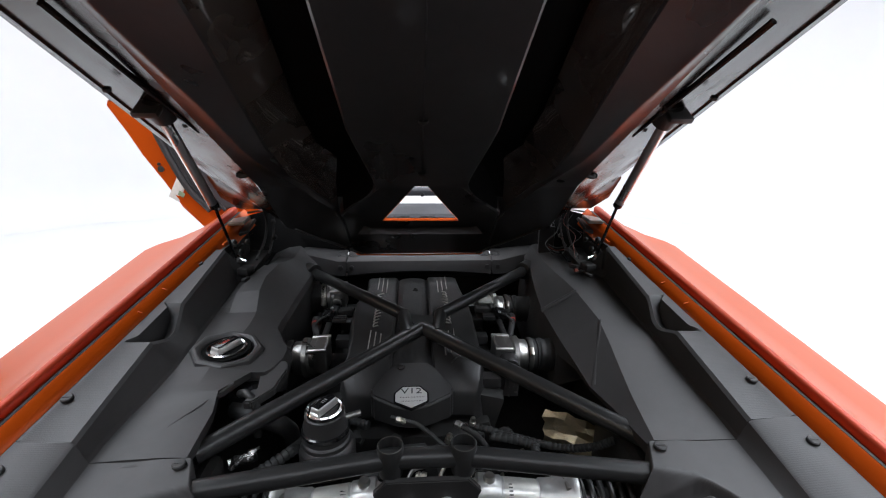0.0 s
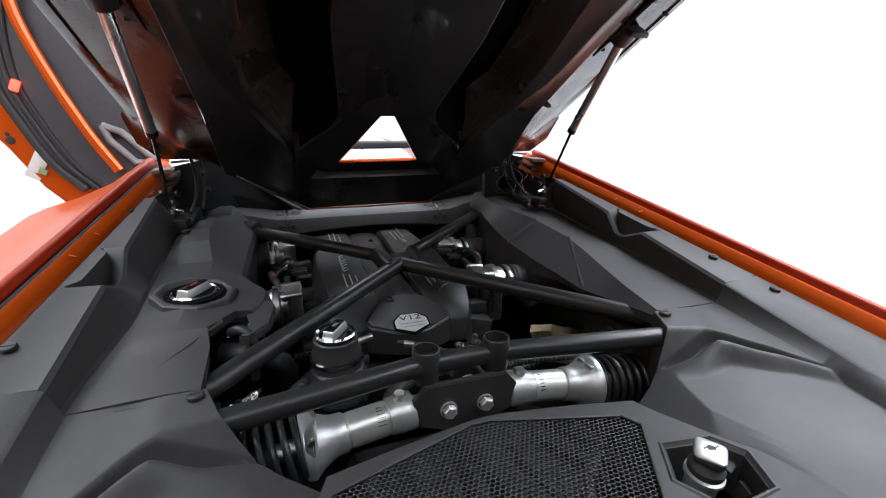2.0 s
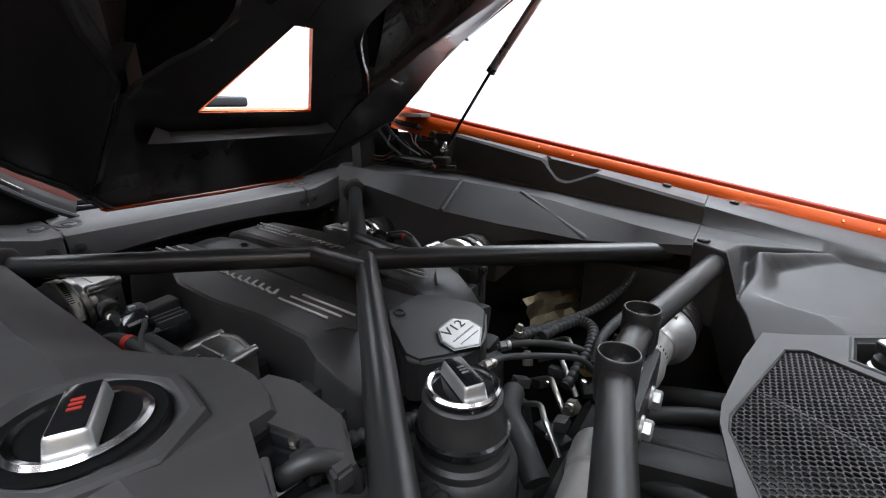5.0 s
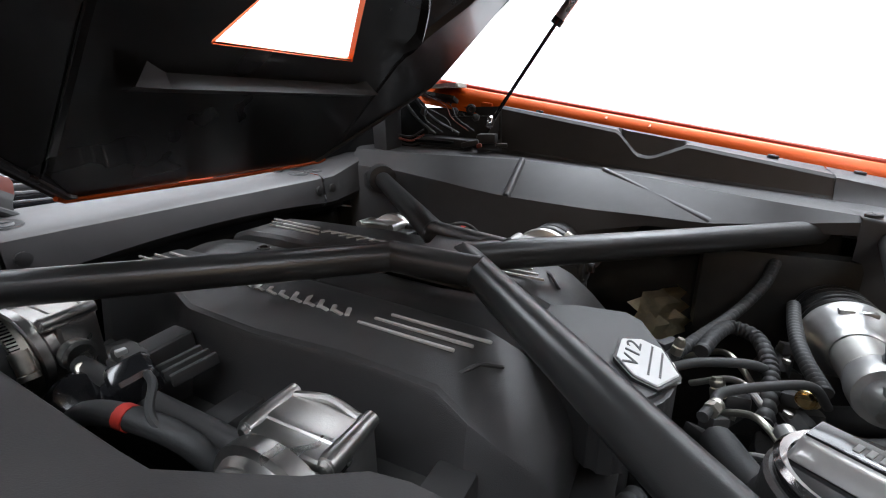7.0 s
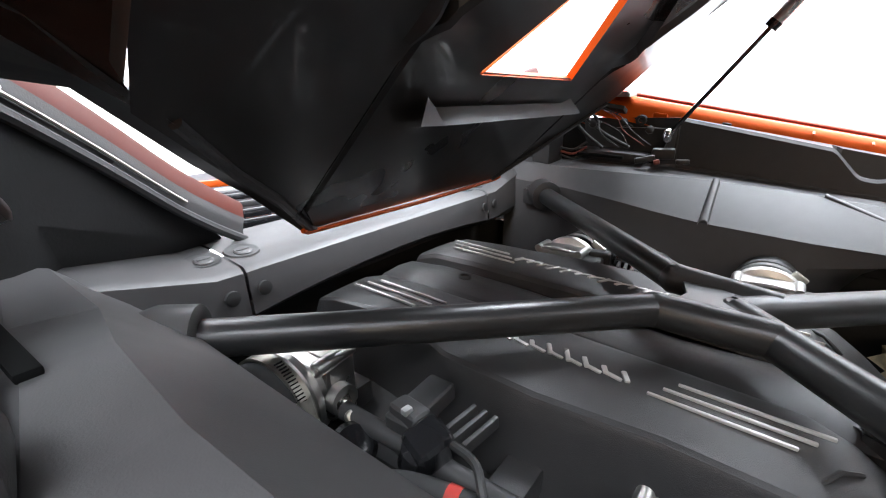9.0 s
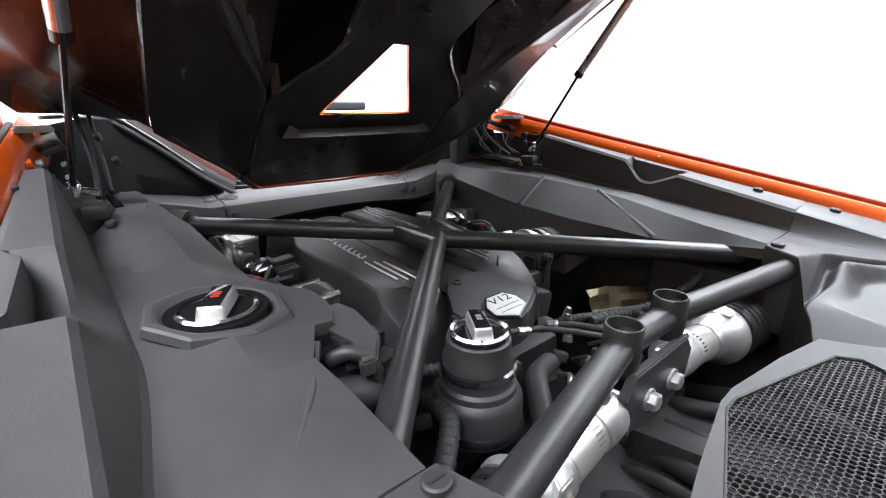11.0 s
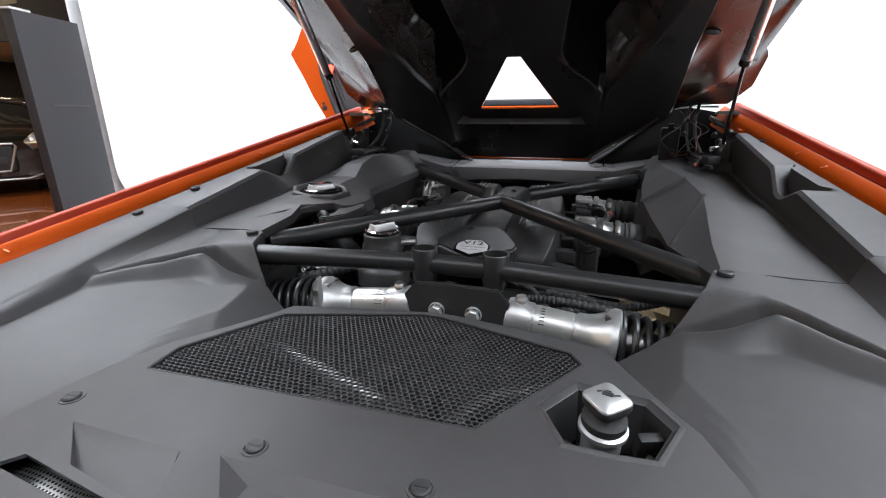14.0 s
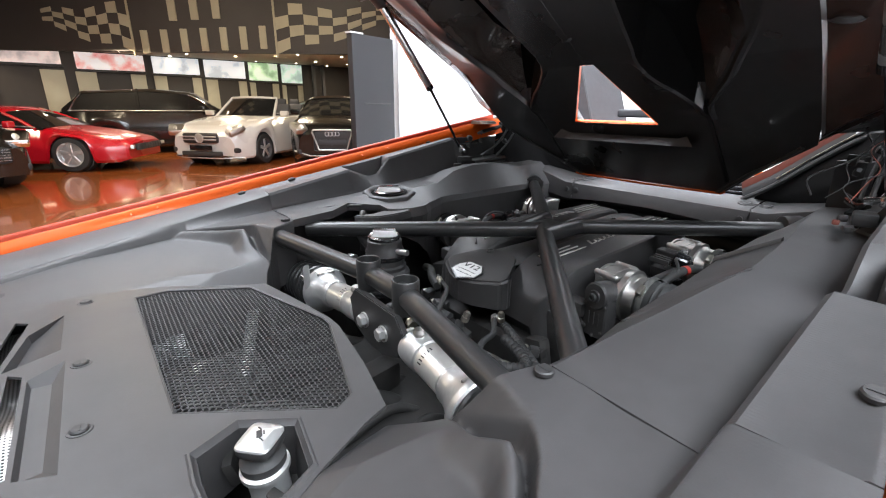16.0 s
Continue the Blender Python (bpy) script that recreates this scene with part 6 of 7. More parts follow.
# exhaust pipes and a pale tube seen through the mesh
exhaust = thing("exhaust_pipe", "dull silver exhaust pipe under the mesh window", "exhaust pipe", (-0.10, 0.30, 0.66), "exhaust pipes")
part("pipe_run", tube(curve_points([(-0.26, 0.20, 0.70), (-0.20, 0.30, 0.735), (-0.10, 0.37, 0.74), (0.0, 0.36, 0.73), (0.08, 0.26, 0.70)], 8), 0.030, 18), DULL, exhaust)
part("pipe_band", tube([(-0.155, 0.333, 0.738), (-0.135, 0.346, 0.739)], 0.033, 18), STEEL, exhaust)
# dark lumps of the gearbox and brackets under everything
gear = thing("gearbox", "grimy dark gearbox casting low in the bay", "gearbox", (0, 0.45, 0.5))
part("casing", block((0, 0.42, 0.60), (0.42, 0.62, 0.20), 0.05, (0, 0, 0), 3), DEEP, gear)
part("casing_rib", block((0.05, 0.45, 0.72), (0.05, 0.4, 0.06), 0.012, (0, 0, 12)), DEEP, gear)
part("casing_rib", block((-0.12, 0.36, 0.72), (0.12, 0.16, 0.08), 0.02, (0, 10, 0)), DULL, gear)
part("canister", turned([(0, 0.0), (0.05, 0.0), (0.055, 0.01), (0.055, 0.09), (0.03, 0.10), (0, 0.10)], (-0.02, 0.33, 0.70), (0, 0.1, 1), 28), DULL, gear)
part("selector_rod", tube([(-0.345, 0.490, 0.787), (-0.15, 0.425, 0.781), (0.03, 0.362, 0.774)], 0.011, 12), ALU, gear, "bright steel rod")
part("pipe", tube(curve_points([(0.18, 0.48, 0.78), (0.10, 0.40, 0.80), (0.06, 0.30, 0.79), (0.09, 0.24, 0.77)], 6), 0.011, 12), DULL, gear, "dull metal pipe")
part("foil_lagging", grid([[(-0.30 + 0.03 * i, 0.27 + 0.03 * j, 0.77 + random.uniform(-0.01, 0.01)) for i in range(5)] for j in range(3)]), SILVERFOIL, gear, "crumpled silver lagging", angle=12)
for k in range(9):
    x, y = -0.26 + 0.065 * k, 0.56 + 0.03 * math.sin(2.1 * k)
    part("hose_run", tube(curve_points([(x, y - 0.16, 0.68), (x + 0.02 * math.sin(3 * k), y - 0.07, 0.712 + 0.012 * math.sin(5 * k)), (x + 0.035 * math.sin(7 * k), y + 0.04, 0.706), (x + 0.02, y + 0.12, 0.66)], 6), 0.009 + 0.005 * (k % 3), 14), DEEP, gear)
for k in range(14):
    x, y = random.uniform(-0.34, 0.34), random.uniform(0.66, 0.92)
    if abs(x + 0.03) < 0.13 and y > 0.80:
        continue
    part("ancillary", block((x, y, random.uniform(0.66, 0.74)), (random.uniform(0.03, 0.06), random.uniform(0.03, 0.06), random.uniform(0.05, 0.10)), 0.012, (random.uniform(-20, 20), random.uniform(-20, 20), random.uniform(0, 90))), DEEP, gear)
tub = thing("bay_tub", "black lower walls and floor of the engine bay", "bay tub", (0, 0.8, 0.4))
part("tub_floor", block((0, 0.70, 0.47), (1.05, 1.95, 0.02), 0), DEEP, tub)
for s in (1, -1):
    part("tub_side", block((s * 0.47, 0.70, 0.66), (0.02, 1.95, 0.40), 0), DEEP, tub)
for s in (1, -1):
    part("tub_side", block((s * 0.472, 0.91, 0.87), (0.02, 0.60, 0.09), 0), DEEP, tub)
for s in (1, -1):
    part("wheel_arch", block((s * 0.56, 1.02, 0.66), (0.012, 1.50, 0.43), 0.004), DEEP, tub)
part("tub_end", block((0, 1.69, 0.70), (1.05, 0.02, 0.48), 0), DEEP, tub)
part("tub_end", block((0, -0.27, 0.66), (1.05, 0.02, 0.36), 0), DEEP, tub)
for s in (1, -1):
    part("inner_wall", block((s * 0.575, 1.42, 1.0), (0.008, 0.36, 0.22), 0), DEEP, tub)
    part("corner_floor", block((s * 0.54, 1.42, 0.97), (0.10, 0.36, 0.01), 0), DEEP, tub)
part("strut_tower", block((0.405, 0.70, 0.80), (0.04, 0.22, 0.16), 0.02), DEEP, tub)
part("strut_tower", block((-0.415, 0.66, 0.78), (0.04, 0.12, 0.16), 0.02), DEEP, tub)
# ---------------------------------------------------------------- showroom: sign, panels, cars
A0, UX, NX = Vector((-14.2, -0.6, 0)), Vector((0.5718, 0.8204, 0)), Vector((0.8204, -0.5718, 0))
YAW = math.degrees(math.atan2(UX.y, UX.x))


def on_wall(s, z, off):
    """s metres along the sign's wall, z up, off in front of it."""
    return A0 + UX * s + NX * off + Vector((0, 0, z))


CREAM = material("cream_paint", (0.30, 0.28, 0.20), 0.6, 0, 0.05, 4)
tagged(part("wall_sign", block(on_wall(2.5, 3.55, -0.15), (26.0, 0.2, 2.3), 0, (0, 0, YAW)), WALLDARK), "dark fascia wall above the showroom opening", "wall", kind="structure")
sign = thing("fascia_sign", "dealer's sign with cream lettering bars between two chequered flags", "sign", on_wall(4.0, 2.4, -0.04))
# the dealer's name stands as plain bars of its size
for row, (s0, s1, z0, z1, n) in enumerate(((3.15, 4.65, 3.10, 3.55, 3), (2.45, 5.65, 2.42, 2.92, 7))):
    for k in range(n):
        a = between(s0, s1, (k + 0.5) / n)
        zz = between(z0, z1, 0.5) + (0.05 * (a - 4) if row else 0.06 * (a - 4))
        part("letter_bar", block(on_wall(a, zz, -0.035), ((s1 - s0) / n * 0.36, 0.03, z1 - z0), 0.01, (0, 0, YAW)), CREAM, sign)
for flag, (s0, s1) in enumerate(((2.40, 0.45), (5.72, 8.45))):
    n = 8
    part("flag_pole", block(on_wall(s0, 2.95, -0.03), (0.05, 0.03, 1.3), 0.01, (0, 0, YAW)), CREAM, sign)
    for i in range(n):
        for j in range(4):
            if (i + j) % 2:
                continue
            t0, t1 = i / n, (i + 0.96) / n
            bm = bmesh.new()
            q = []
            for t, jj in ((t0, j), (t1, j), (t1, j + 1), (t0, j + 1)):
                h = between(1.05, 0.32, t)
                zc = 2.90 + 0.18 * t + 0.06 * math.sin(9 * t) + (0.15 * t if flag else 0)
                q.append(on_wall(between(s0, s1, t), zc + h * (jj / 4 - 0.5), -0.045))
            vs = [bm.verts.new(p) for p in q]
            ws = [bm.verts.new(p + NX * 0.012) for p in q]
            bm.faces.new(vs)
            bm.faces.new(ws)
            for k in range(4):
                bm.faces.new((vs[k], vs[(k + 1) % 4], ws[(k + 1) % 4], ws[k]))
            part("flag_check", bm, CREAM, sign)

# light boxes and pale panels on the wall behind the cars
BACK = -15.5
tagged(part("wall_back", block((BACK - 0.1, 2.5, 2.3), (0.2, 21.0, 4.6), 0), WALLDARK), "dark back wall of the showroom", "wall", kind="structure")
PALE = material("pale_wall_panel", (0.42, 0.40, 0.31), 0.6, 0, 0.10, 2, stains=0.2)
BOXES = [(-2.4, -0.05, 2.17, (0.75, 0.62, 0.58), (0.40, 0.34, 0.33)), (0.19, 1.80, 2.08, (0.84, 0.80, 0.78), (0.66, 0.24, 0.22)), (1.94, 3.21, 2.05, (0.84, 0.87, 0.90), (0.42, 0.46, 0.52)),
         (3.29, 4.53, 2.00, (0.90, 0.92, 0.94), (0.50, 0.54, 0.58)), (4.59, 5.57, 1.96, (0.72, 0.86, 0.66), (0.28, 0.44, 0.24)), (5.64, 6.40, 1.92, (0.70, 0.84, 0.74), (0.34, 0.46, 0.42))]
for y0, y1, z0, paper, ink in BOXES:
    box = thing("light_box", "glowing pale poster light box on the back wall", "light box", (BACK, (y0 + y1) / 2, z0), "light boxes")
    mat = bpy.data.materials.new("poster")
    mat.use_nodes = True
    nt = mat.node_tree
    noise, ramp = nt.nodes.new("ShaderNodeTexNoise"), nt.nodes.new("ShaderNodeValToRGB")
    noise.inputs["Scale"].default_value, noise.inputs["Detail"].default_value = 2.6, 5
    where = nt.nodes.new("ShaderNodeNewGeometry")
    nt.links.new(where.outputs["Position"], noise.inputs["Vector"])
    ramp.color_ramp.elements[0].position, ramp.color_ramp.elements[0].color = 0.36, (*ink, 1)
    ramp.color_ramp.elements[1].position, ramp.color_ramp.elements[1].color = 0.56, (*paper, 1)
    bs = nt.nodes["Principled BSDF"]
    nt.links.new(noise.outputs["Fac"], ramp.inputs[0])
    for socket in ("Base Color", "Emission Color"):
        nt.links.new(ramp.outputs[0], bs.inputs[socket])
    bs.inputs["Emission Strength"].default_value = 0.42
    bs.inputs["Roughness"].default_value = 0.4
    part("poster", block((BACK + 0.05, (y0 + y1) / 2, (z0 + 2.54) / 2), (0.06, y1 - y0 - 0.06, 2.54 - z0 - 0.04), 0.01), mat, box)
    part("box_frame", block((BACK + 0.04, (y0 + y1) / 2, z0 - 0.02), (0.08, y1 - y0, 0.05), 0.01), BLACK, box)
for y0, y1 in ((-2.3, -1.5), (-0.55, -0.06), (0.17, 0.62), (1.40, 1.76), (1.96, 2.28), (2.95, 3.20), (3.32, 3.66), (4.28, 4.52), (4.62, 4.80), (5.34, 5.55), (5.66, 5.8), (6.2, 6.38)):
    zt = lookup([(-2.4, 2.10), (0.2, 2.03), (3.0, 1.99), (6.4, 1.86)], y0)
    tagged(part("trim", block((BACK + 0.03, (y0 + y1) / 2, (zt + 0.5) / 2), (0.06, y1 - y0, zt - 0.5), 0.01), PALE), "pale panel on the back wall", "wall panel", kind="structure")
for y in (6.62, 6.95):
    tagged(part("pillar", block((BACK + 0.5, y, 1.27), (0.10, 0.10, 2.54), 0.01), GREY_TRIM), "slim dark pillar in front of the back wall", "pillar", kind="structure")
BULB = glowing("downlight_glow", (1.0, 0.88, 0.66), 40.0)
for i in range(5):
    for j in range(9):
        p = Vector((-14.9 + 0.95 * i - 0.25 * (j % 2), -1.2 + 1.2 * j + 0.3 * (i % 2), 2.545))
        if (p - A0).dot(NX) > -0.6 or (i * 3 + j) % 4 == 0:
            continue
        dl = thing("downlight", "small round lit ceiling downlight", "downlight", p, "downlights")
        part("bezel", turned([(0.055, 0.0), (0.06, -0.010), (0.045, -0.012), (0.04, 0.0)], p, (0, 0, 1), 14), PLATE, dl)
        part("bulb", turned([(0.04, -0.006), (0.024, -0.014), (0, -0.016)], p, (0, 0, 1), 12), BULB, dl)
tagged(part("ceiling_low", block(on_wall(1.0, 2.60, -4.8), (30.0, 9.1, 0.1), 0, (0, 0, YAW)), WALLTAN), "low beige showroom ceiling", "ceiling", kind="structure")

# end panel of the studio wall
PANELGREY = material("grey_partition", (0.013, 0.013, 0.015), 0.6, 0, 0.1, 3)
a, b = Vector((-5.03, 3.08, 0)), Vector((-5.23, 3.81, 0))
mid, turn = (a + b) / 2, math.degrees(math.atan2(b.y - a.y, b.x - a.x))
pil = thing("partition_panel", "tall dark grey partition panel at the end of the white wall", "partition", mid)
part("panel", block((mid.x, mid.y, 1.05), ((b - a).length, 0.10, 2.10), 0.008, (0, 0, turn)), PANELGREY, pil)
part("cap_strip", block((*a.lerp(b, 0.12).xy, 2.108), (0.22, 0.11, 0.02), 0.004, (0, 0, turn)), PLATE, pil, "pale top strip")
part("joint_strip", block((*a.lerp(b, 0.56).xy, 1.245), (0.50, 0.112, 0.016), 0.002, (0, 0, turn)), BLACK, pil)


def interp(tab, t):
    for (a, va), (b, vb) in zip(tab, tab[1:]):
        if t <= b:
            return between(va, vb, (t - a) / (b - a))
    return tab[-1][1]


def parked_car(name, label, at, heading, L, W, hood, cabin, paint, low=0.16, wheel=0.32, axles=(0.19, 0.80), open_top=False, dark_lamps=False, lean=0.20, lamps=True):
    """hood: (place along the car 0 front to 1 rear, height of the deck); cabin: (place, roof height)."""
    ob = thing(name, label, "car", (at[0], at[1], 0), "showroom cars")
    m = Matrix.Translation((at[0], at[1], 0)) @ Matrix.Rotation(heading, 4, "Z")

    def put(nm, bm, mat, par=ob, lab="", angle=35):
        bm.transform(m)
        return part(nm, bm, mat, par, lab, angle)

    def half(t):
        nose, tail = max(0.0, 1 - t / 0.16), max(0.0, 1 - (1 - t) / 0.14)
        return W / 2 * (1 - 0.24 * nose ** 2.2 - 0.20 * tail ** 2.2)

    arch = wheel * 1.10
    rows = []
    n = 84
    for i in range(n + 1):
        t = i / n
        x = L * (0.5 - t)
        z = interp(hood, t)
        w = half(t)
        lo = low + 0.06 * max(0, 1 - t / 0.05) + 0.12 * max(0, 1 - (1 - t) / 0.08)
        flare = 0.0
        for ta in axles:
            dx = x - L * (0.5 - ta)
            if abs(dx) < arch:
                lo = max(lo, wheel + math.sqrt(arch * arch - dx * dx) * 0.98)
            flare = max(flare, 0.018 * max(0, 1 - abs(dx) / (arch * 1.5)))
        lo = min(lo, z - 0.10)
        w += flare
        knee = between(lo, z, 0.62)
        prof = [(-w * 0.93, lo), (-w * 0.985, lo + 0.05), (-w, between(lo, knee, 0.6)), (-w * 0.985, knee), (-w * 0.955, between(knee, z, 0.35)), (-w * 0.90, z - 0.035), (-w * 0.80, z - 0.004), (-w * 0.5, z + 0.018), (0, z + 0.028)]
        prof = prof + [(-p, q) for p, q in reversed(prof[:-1])]
        rows.append([(x - 0.10 * (abs(p) / w) ** 3 * max(0, 1 - t / 0.1), p, q) for p, q in prof])
    width = len(rows[0])
    body_bm = grid(rows)
    body_bm.verts.ensure_lookup_table()
    body_bm.faces.new([body_bm.verts[k] for k in range(width)])
    body_bm.faces.new([body_bm.verts[n * width + k] for k in range(width)])
    shell = put("body", body_bm, paint, ob, "", 30)
    put("underbody", block((0, 0, low + 0.16), (L * 0.93, W * 0.60, 0.22), 0.02), RUBBER, ob)
    c0, c1 = cabin[0][0], cabin[-1][0]
    if open_top:
        base, top = interp(hood, c0), cabin[1][1]
        x0, x1 = L * (0.5 - c0), L * (0.5 - cabin[1][0])
        wl, wh = W / 2 * 0.82, W / 2 * 0.64
        arcs = []
        for k in range(6):
            u = k / 5
            arcs.append([(between(x0, x1, u) - 0.30 * (1 - u * 0.6) * (q * q), q * between(wl, wh, u), between(base - 0.02, top, u) - 0.015 * q * q) for q in (-1, -0.6, -0.2, 0.2, 0.6, 1)])
        put("windscreen", grid(arcs, 0.008), GLASS_DARK, ob, "dark glass windscreen", 50)
        frame_pts = [r[0] for r in arcs] + arcs[-1][1:-1] + [r[-1] for r in reversed(arcs)]
        put("windscreen_frame", tube(frame_pts, 0.032, 8), paint)
        t_in0, t_in1 = cabin[1][0] + 0.01, 0.74
        put("cabin_tub", block((L * (0.5 - (t_in0 + t_in1) / 2), 0, interp(hood, 0.5) - 0.02), (L * (t_in1 - t_in0), W * 0.76, 0.14), 0.05), RUBBER, ob, "dark open cabin")
        for sy in (1, -1):
            for t in (0.56, 0.70):
                seat = put("seat", block((L * (0.5 - t), sy * W * 0.2, interp(hood, t) + 0.10), (0.14, 0.46, 0.34), 0.06, (0, -14, 0)), GREY_TRIM, ob, "dark seat back")
                put("headrest", block((L * (0.5 - t) - 0.05, sy * W * 0.2, interp(hood, t) + 0.32), (0.09, 0.24, 0.14), 0.04, (0, -14, 0)), GREY_TRIM, seat)
    else:
        crown = []
        k = 24
        for i in range(k + 1):
            t = between(c0, c1, i / k)
            x = L * (0.5 - t)
            base = interp(hood, t) - 0.03
            top = max(interp(cabin, t), base + 0.02)
            f = (top - base) / 0.5
            wl, wh = half(t) * 0.90, half(t) * between(0.90, 0.90 - lean, min(1.2, f))
            crown.append([(x, -wl, base), (x, -between(wl, wh, 0.55), between(base, top, 0.5)), (x, -between(wl, wh, 0.92), between(base, top, 0.88)), (x, -wh * 0.86, top - 0.006), (x, -wh * 0.4, top + 0.014), (x, wh * 0.4, top + 0.014), (x, wh * 0.86, top - 0.006), (x, between(wl, wh, 0.92), between(base, top, 0.88)), (x, between(wl, wh, 0.55), between(base, top, 0.5)), (x, wl, base)])
        put("glasshouse", grid(crown), GLASS_DARK, ob, "dark glass cabin", 40)
        high = max(z for _, z in cabin)
        span = [i for i in range(k + 1) if interp(cabin, between(c0, c1, i / k)) > high - 0.10]
        i0, i1 = span[0], span[-1]
        put("roof", grid([[(p[0], p[1] * 1.012, p[2] + 0.010) for p in r[2:8]] for r in crown[i0:i1 + 1]], 0.01), paint)
        for q in (slice(0, 4), slice(6, 10)):
            for lo_i, hi_i in ((1, i0), (k - 1, i1)):
                foot_p, head_p = crown[lo_i][q], crown[hi_i][q]
                put("pillar", tube([(between(f[0], h[0], u), between(f[1], h[1], u) * 1.01, between(f[2], h[2], u)) for u, f, h in ((0, *(2 * (foot_p[0 if q.start == 0 else -1],))), *((u, foot_p[1 if q.start == 0 else 2], head_p[2 if q.start == 0 else 1]) for u in (0.5, 1.0)))], 0.030, 8), paint)
            mid_i = (i0 + i1) // 2
            put("pillar", tube([(p[0], p[1] * 1.012, p[2]) for p in (crown[mid_i][0:4] if q.start == 0 else crown[mid_i][6:10])], 0.034, 8), GLASS_DARK, ob)
            sill = [(r[0 if q.start == 0 else -1][0], r[0 if q.start == 0 else -1][1] * 1.02, r[0][2] + 0.035) for r in crown[1:-1]]
            put("window_trim", tube(sill, 0.010, 6), SATIN, ob)
    for sy in (1, -1):
        for ta in axles:
            hub = (L * (0.5 - ta), sy * (half(ta) - 0.115), wheel)
            tyre = put("wheel", turned([(wheel * 0.68, -0.10), (wheel * 0.95, -0.10), (wheel, -0.06), (wheel, 0.06), (wheel * 0.95, 0.10), (wheel * 0.70, 0.105)], hub, (0, sy, 0), 32), RUBBER, ob, "black tyre on a grey alloy rim")
            put("rim", turned([(wheel * 0.72, 0.095), (wheel * 0.69, 0.105), (wheel * 0.64, 0.09), (wheel * 0.60, 0.03), (0, 0.02)], hub, (0, sy, 0), 32), SATIN if not dark_lamps else GREY_TRIM, tyre)
            for j in range(5):
                g = j * math.tau / 5 + 0.3
                put("spoke", block((hub[0] + math.cos(g) * wheel * 0.36, hub[1] + sy * 0.075, wheel + math.sin(g) * wheel * 0.36), (wheel * 0.64, 0.02, 0.07), 0.012, (0, -math.degrees(g), 0), 1), SATIN, tyre)
            put("wheel_well", turned([(arch, -0.22), (arch, 0.02), (arch * 0.98, 0.02), (arch * 0.98, -0.21), (0, -0.21)], hub, (0, sy, 0), 28), RUBBER, ob)
        put("mirror", block((L * (0.5 - c0) - 0.42, sy * (W / 2 + 0.05), interp(hood, c0) + 0.08), (0.10, 0.20, 0.12), 0.04, segs=3), paint)
        zf = interp(hood, 0.06)
        lamp_x = L * 0.5 - 0.10 - 0.2 * 0.5
        if not lamps:
            continue
        put("headlight", block((lamp_x, sy * W * 0.365, zf - 0.06), (0.34, 0.30, 0.12), 0.045, (0, 24, -sy * 34), segs=3), ALU if dark_lamps else CHROME, ob, "clear headlamp")
        put("lamp_lens", turned([(0.05, 0), (0.055, 0.012), (0.04, 0.02), (0, 0.024)], (lamp_x + 0.10, sy * W * 0.335, zf - 0.03), (0.9, sy * 0.25, 0.4), 16), SATIN)
        put("air_intake", block((L * 0.5 - 0.20, sy * W * 0.325, low + 0.17), (0.16, 0.32, 0.11), 0.04, (0, 0, -sy * 20), segs=3), BLACK)
    return ob, put


WHITECAR = material("white_car_paint", (0.60, 0.58, 0.54), 0.22, 0, 0.03, 5, coat=0.8)
BLACKCAR = material("black_car_paint", (0.009, 0.008, 0.007), 0.16, 0, 0.05, 5, coat=0.6)
REDCAR = material("red_car_paint", (0.42, 0.006, 0.014), 0.25, 0, 0.04, 5, coat=0.7)

HOOD = [(0, 0.60), (0.02, 0.70), (0.06, 0.78), (0.14, 0.87), (0.28, 0.96), (0.36, 0.98), (0.85, 0.98), (0.95, 0.95), (1.0, 0.82)]
CAB = [(0.27, 0.97), (0.42, 1.38), (0.60, 1.42), (0.78, 1.28), (0.90, 1.0)]
ob, put = parked_car("convertible_car", "white open convertible car with dark cabin and a wide grille", (-11.15, 3.66), radians(-48), 4.60, 1.82, HOOD, CAB, WHITECAR, open_top=True, dark_lamps=True)
grille = put("grille", block((2.28, 0, 0.57), (0.08, 0.78, 0.20), 0.06, segs=3), BLACK, ob)
for z in (0.54, 0.60):
    put("grille_bar", block((2.322, 0, z), (0.02, 0.74, 0.022), 0.006), SATIN, grille)
put("grille_emblem", turned([(0.095, 0), (0.095, 0.014), (0.078, 0.018), (0.074, 0.004), (0, 0.004)], (2.325, 0, 0.57), (1, 0, 0), 24), SATIN, ob, "round chrome emblem")
put("lower_intake", block((2.29, 0, 0.26), (0.06, 0.92, 0.10), 0.04), BLACK, ob)
put("number_plate", block((2.312, 0, 0.38), (0.02, 0.5, 0.10), 0.005), GLOSS, ob, "black plate panel")
put("lip_trim", tube([(2.07, -0.80, 0.19), (2.28, -0.45, 0.175), (2.295, 0.45, 0.175), (2.07, 0.80, 0.19)], 0.012, 6), SATIN, ob)

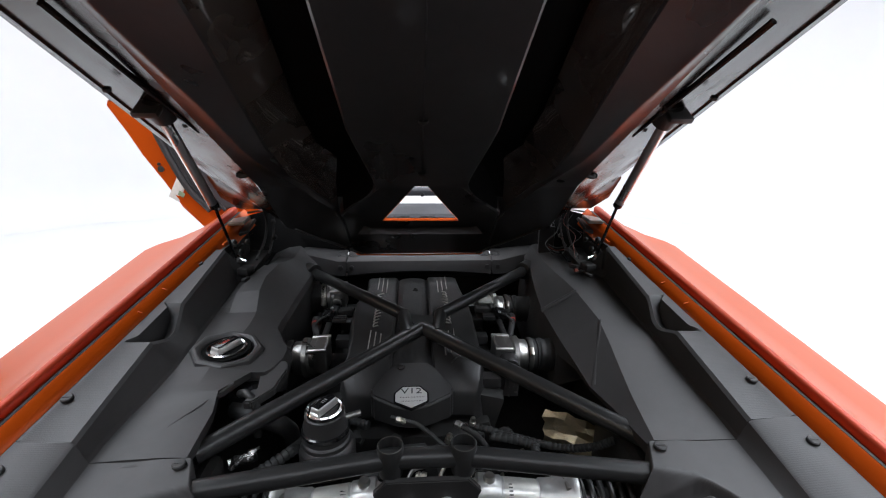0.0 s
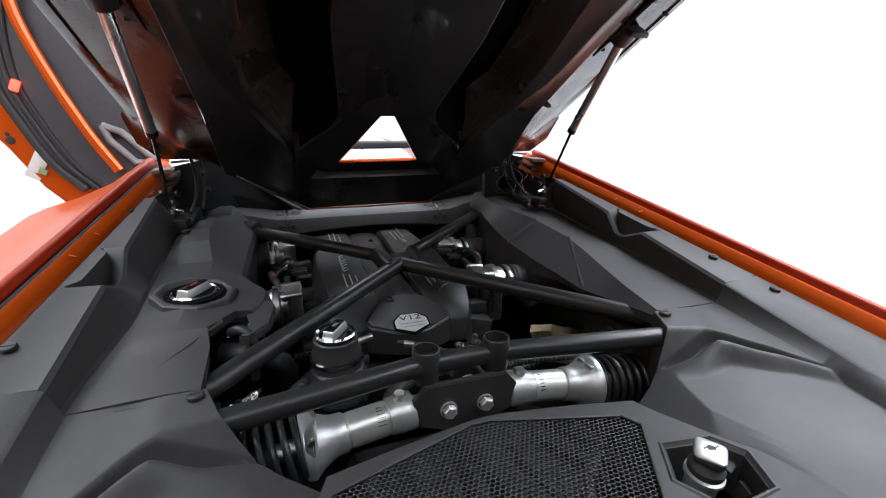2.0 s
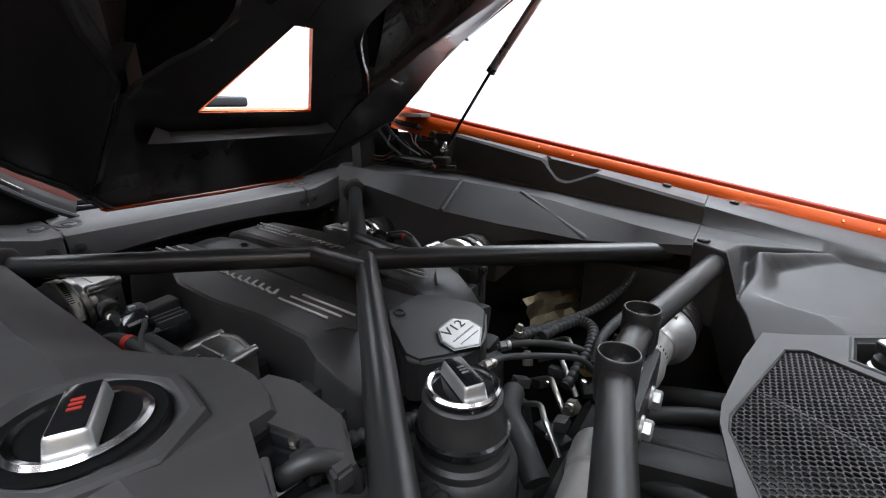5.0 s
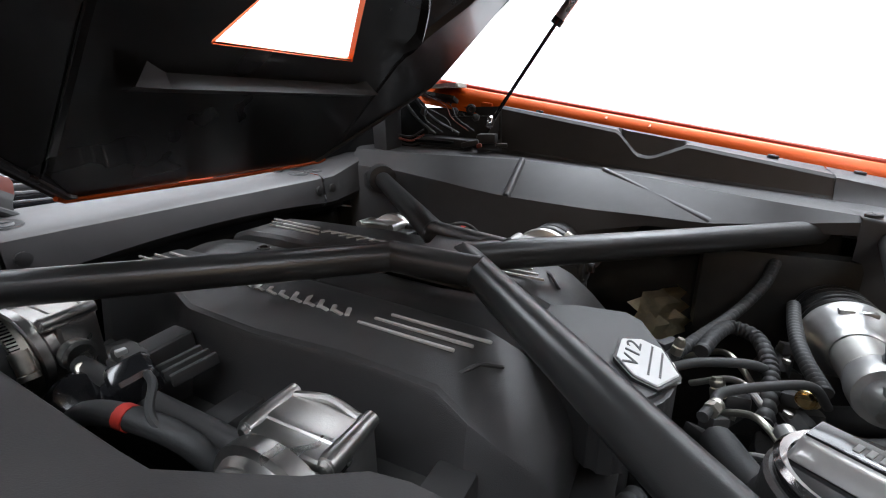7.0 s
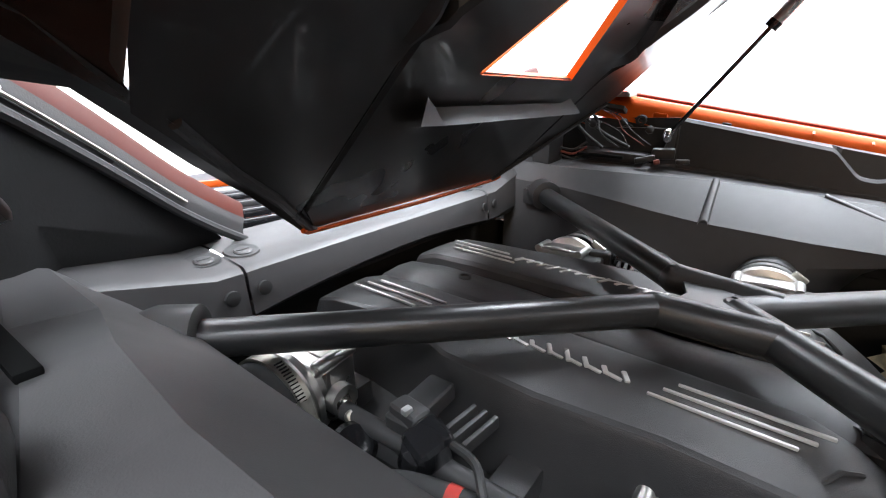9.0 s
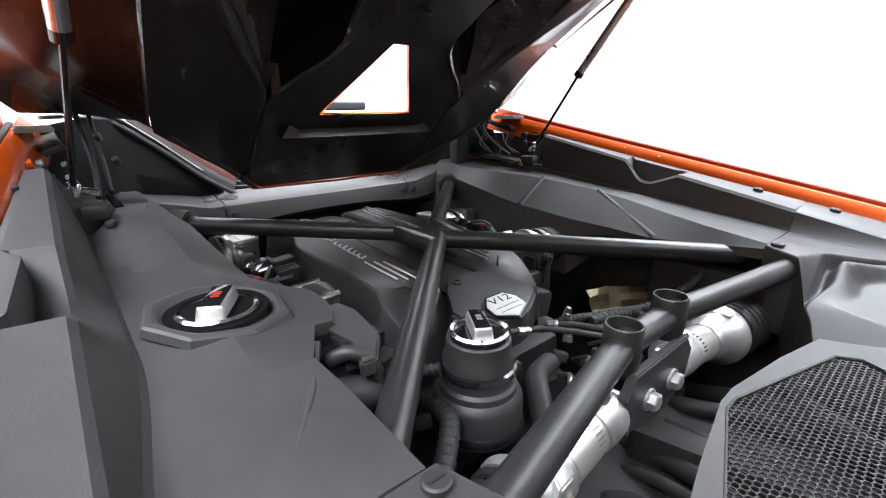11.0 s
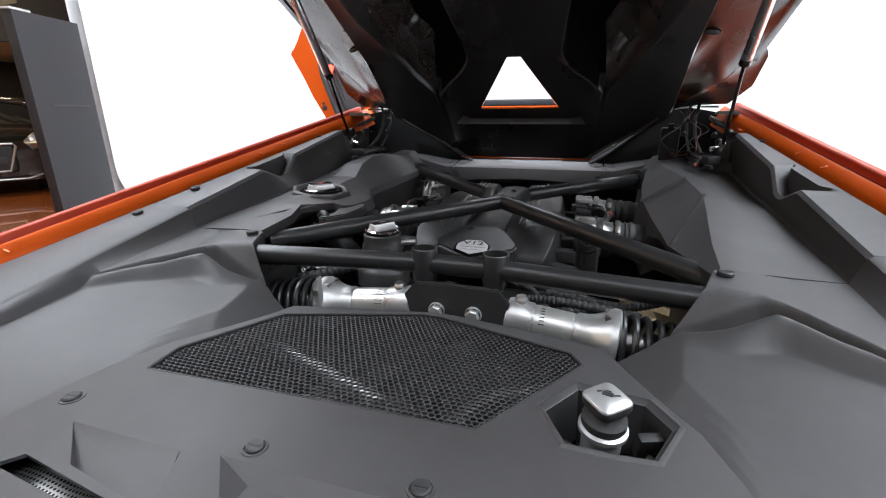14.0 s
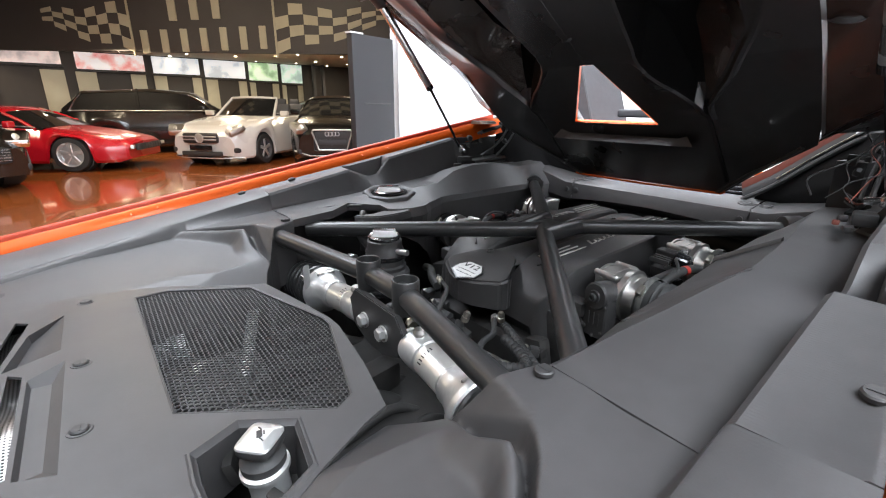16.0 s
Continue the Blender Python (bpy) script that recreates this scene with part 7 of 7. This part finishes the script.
ob, put = parked_car("hatchback_car", "black hatchback car with a chrome-framed grille", (-9.75, 5.10), math.atan2(-0.50, 0.865), 4.3, 1.80, [(0, 0.66), (0.02, 0.76), (0.06, 0.84), (0.15, 0.93), (0.26, 1.0), (0.95, 1.02), (1.0, 0.9)], [(0.25, 1.0), (0.42, 1.40), (0.65, 1.44), (0.88, 1.34), (0.98, 1.02)], BLACKCAR, dark_lamps=True)
put("grille", block((2.13, 0, 0.55), (0.06, 0.74, 0.40), 0.06, segs=3), BLACK, ob)
gp = [(2.165, -0.36, 0.755), (2.165, 0.36, 0.755), (2.165, 0.39, 0.72), (2.165, 0.27, 0.37), (2.165, -0.27, 0.37), (2.165, -0.39, 0.72), (2.165, -0.36, 0.755)]
put("grille_frame", tube(gp, 0.017, 8), SATIN, ob, "chrome grille frame")
for k in range(4):
    put("grille_ring", turned([(0.040, 0), (0.044, 0.008), (0.034, 0.008)], (2.17, -0.099 + 0.066 * k, 0.68), (1, 0, 0), 18), SATIN, ob)
put("number_plate", block((2.165, 0, 0.52), (0.02, 0.52, 0.10), 0.005), GREY_TRIM, ob, "dark plate panel")
put("bumper_trim", tube([(1.98, -0.78, 0.34), (2.12, -0.45, 0.25), (2.14, 0.45, 0.25), (1.98, 0.78, 0.34)], 0.013, 6), SATIN, ob)

ob, put = parked_car("red_sports_car", "red low wedge-shaped sports car with silver wheels", (-11.37, -0.77), math.atan2(0.89, 0.45), 4.3, 1.84, [(0, 0.50), (0.03, 0.56), (0.2, 0.70), (0.36, 0.80), (0.6, 0.86), (0.9, 0.88), (1.0, 0.76)], [(0.32, 0.79), (0.49, 1.12), (0.60, 1.15), (0.68, 1.12), (0.90, 0.88)], REDCAR, axles=(0.23, 0.80), wheel=0.315, lean=0.26, lamps=False)
put("front_grille", block((2.13, 0, 0.42), (0.06, 1.05, 0.12), 0.02), BLACK, ob)
for k in range(9):
    put("grille_slat", block((2.162, -0.48 + 0.12 * k, 0.42), (0.01, 0.012, 0.11), 0), GREY_TRIM, ob)
for sy in (1, -1):
    put("indicator_lamp", block((2.10, sy * 0.63, 0.43), (0.06, 0.20, 0.07), 0.015, (0, 0, -sy * 16)), SATIN, ob, "clear indicator lamp")

parked_car("estate_car", "black estate car parked in the second row", (-14.0, 2.15), math.atan2(0.97, 0.22), 4.7, 1.88, [(0, 0.65), (0.03, 0.82), (0.15, 0.95), (0.26, 1.05), (1.0, 1.05)], [(0.25, 1.05), (0.38, 1.50), (0.6, 1.58), (0.9, 1.50), (0.99, 1.1)], BLACKCAR)
parked_car("saloon_car", "black low saloon car parked behind the convertible", (-14.3, 7.0), math.atan2(0.97, 0.10), 4.6, 1.80, HOOD, CAB, BLACKCAR)
ob, put = parked_car("coupe_car", "black coupe car with a slatted grille in the hall", (-9.70, -2.35), math.atan2(0.55, 0.85), 4.6, 1.86, HOOD, [(0.27, 0.97), (0.42, 1.32), (0.60, 1.36), (0.78, 1.22), (0.90, 1.0)], BLACKCAR)
put("front_grille", block((2.28, 0, 0.52), (0.05, 0.95, 0.22), 0.05), BLACK, ob)
for k in range(5):
    put("grille_slat", block((2.31, 0, 0.45 + 0.036 * k), (0.012, 0.92, 0.009), 0), CHROME, ob)
put("number_plate", block((2.32, 0.0, 0.36), (0.02, 0.5, 0.11), 0.005), SEAL, ob, "pale plate panel")
parked_car("silver_car", "dark silver car parked far back in the hall", (-14.2, -2.9), math.atan2(0.97, 0.2), 4.4, 1.8, HOOD, CAB, material("silver_car_paint", (0.10, 0.10, 0.10), 0.25, 0.5, 0.03, 5, coat=1.0))
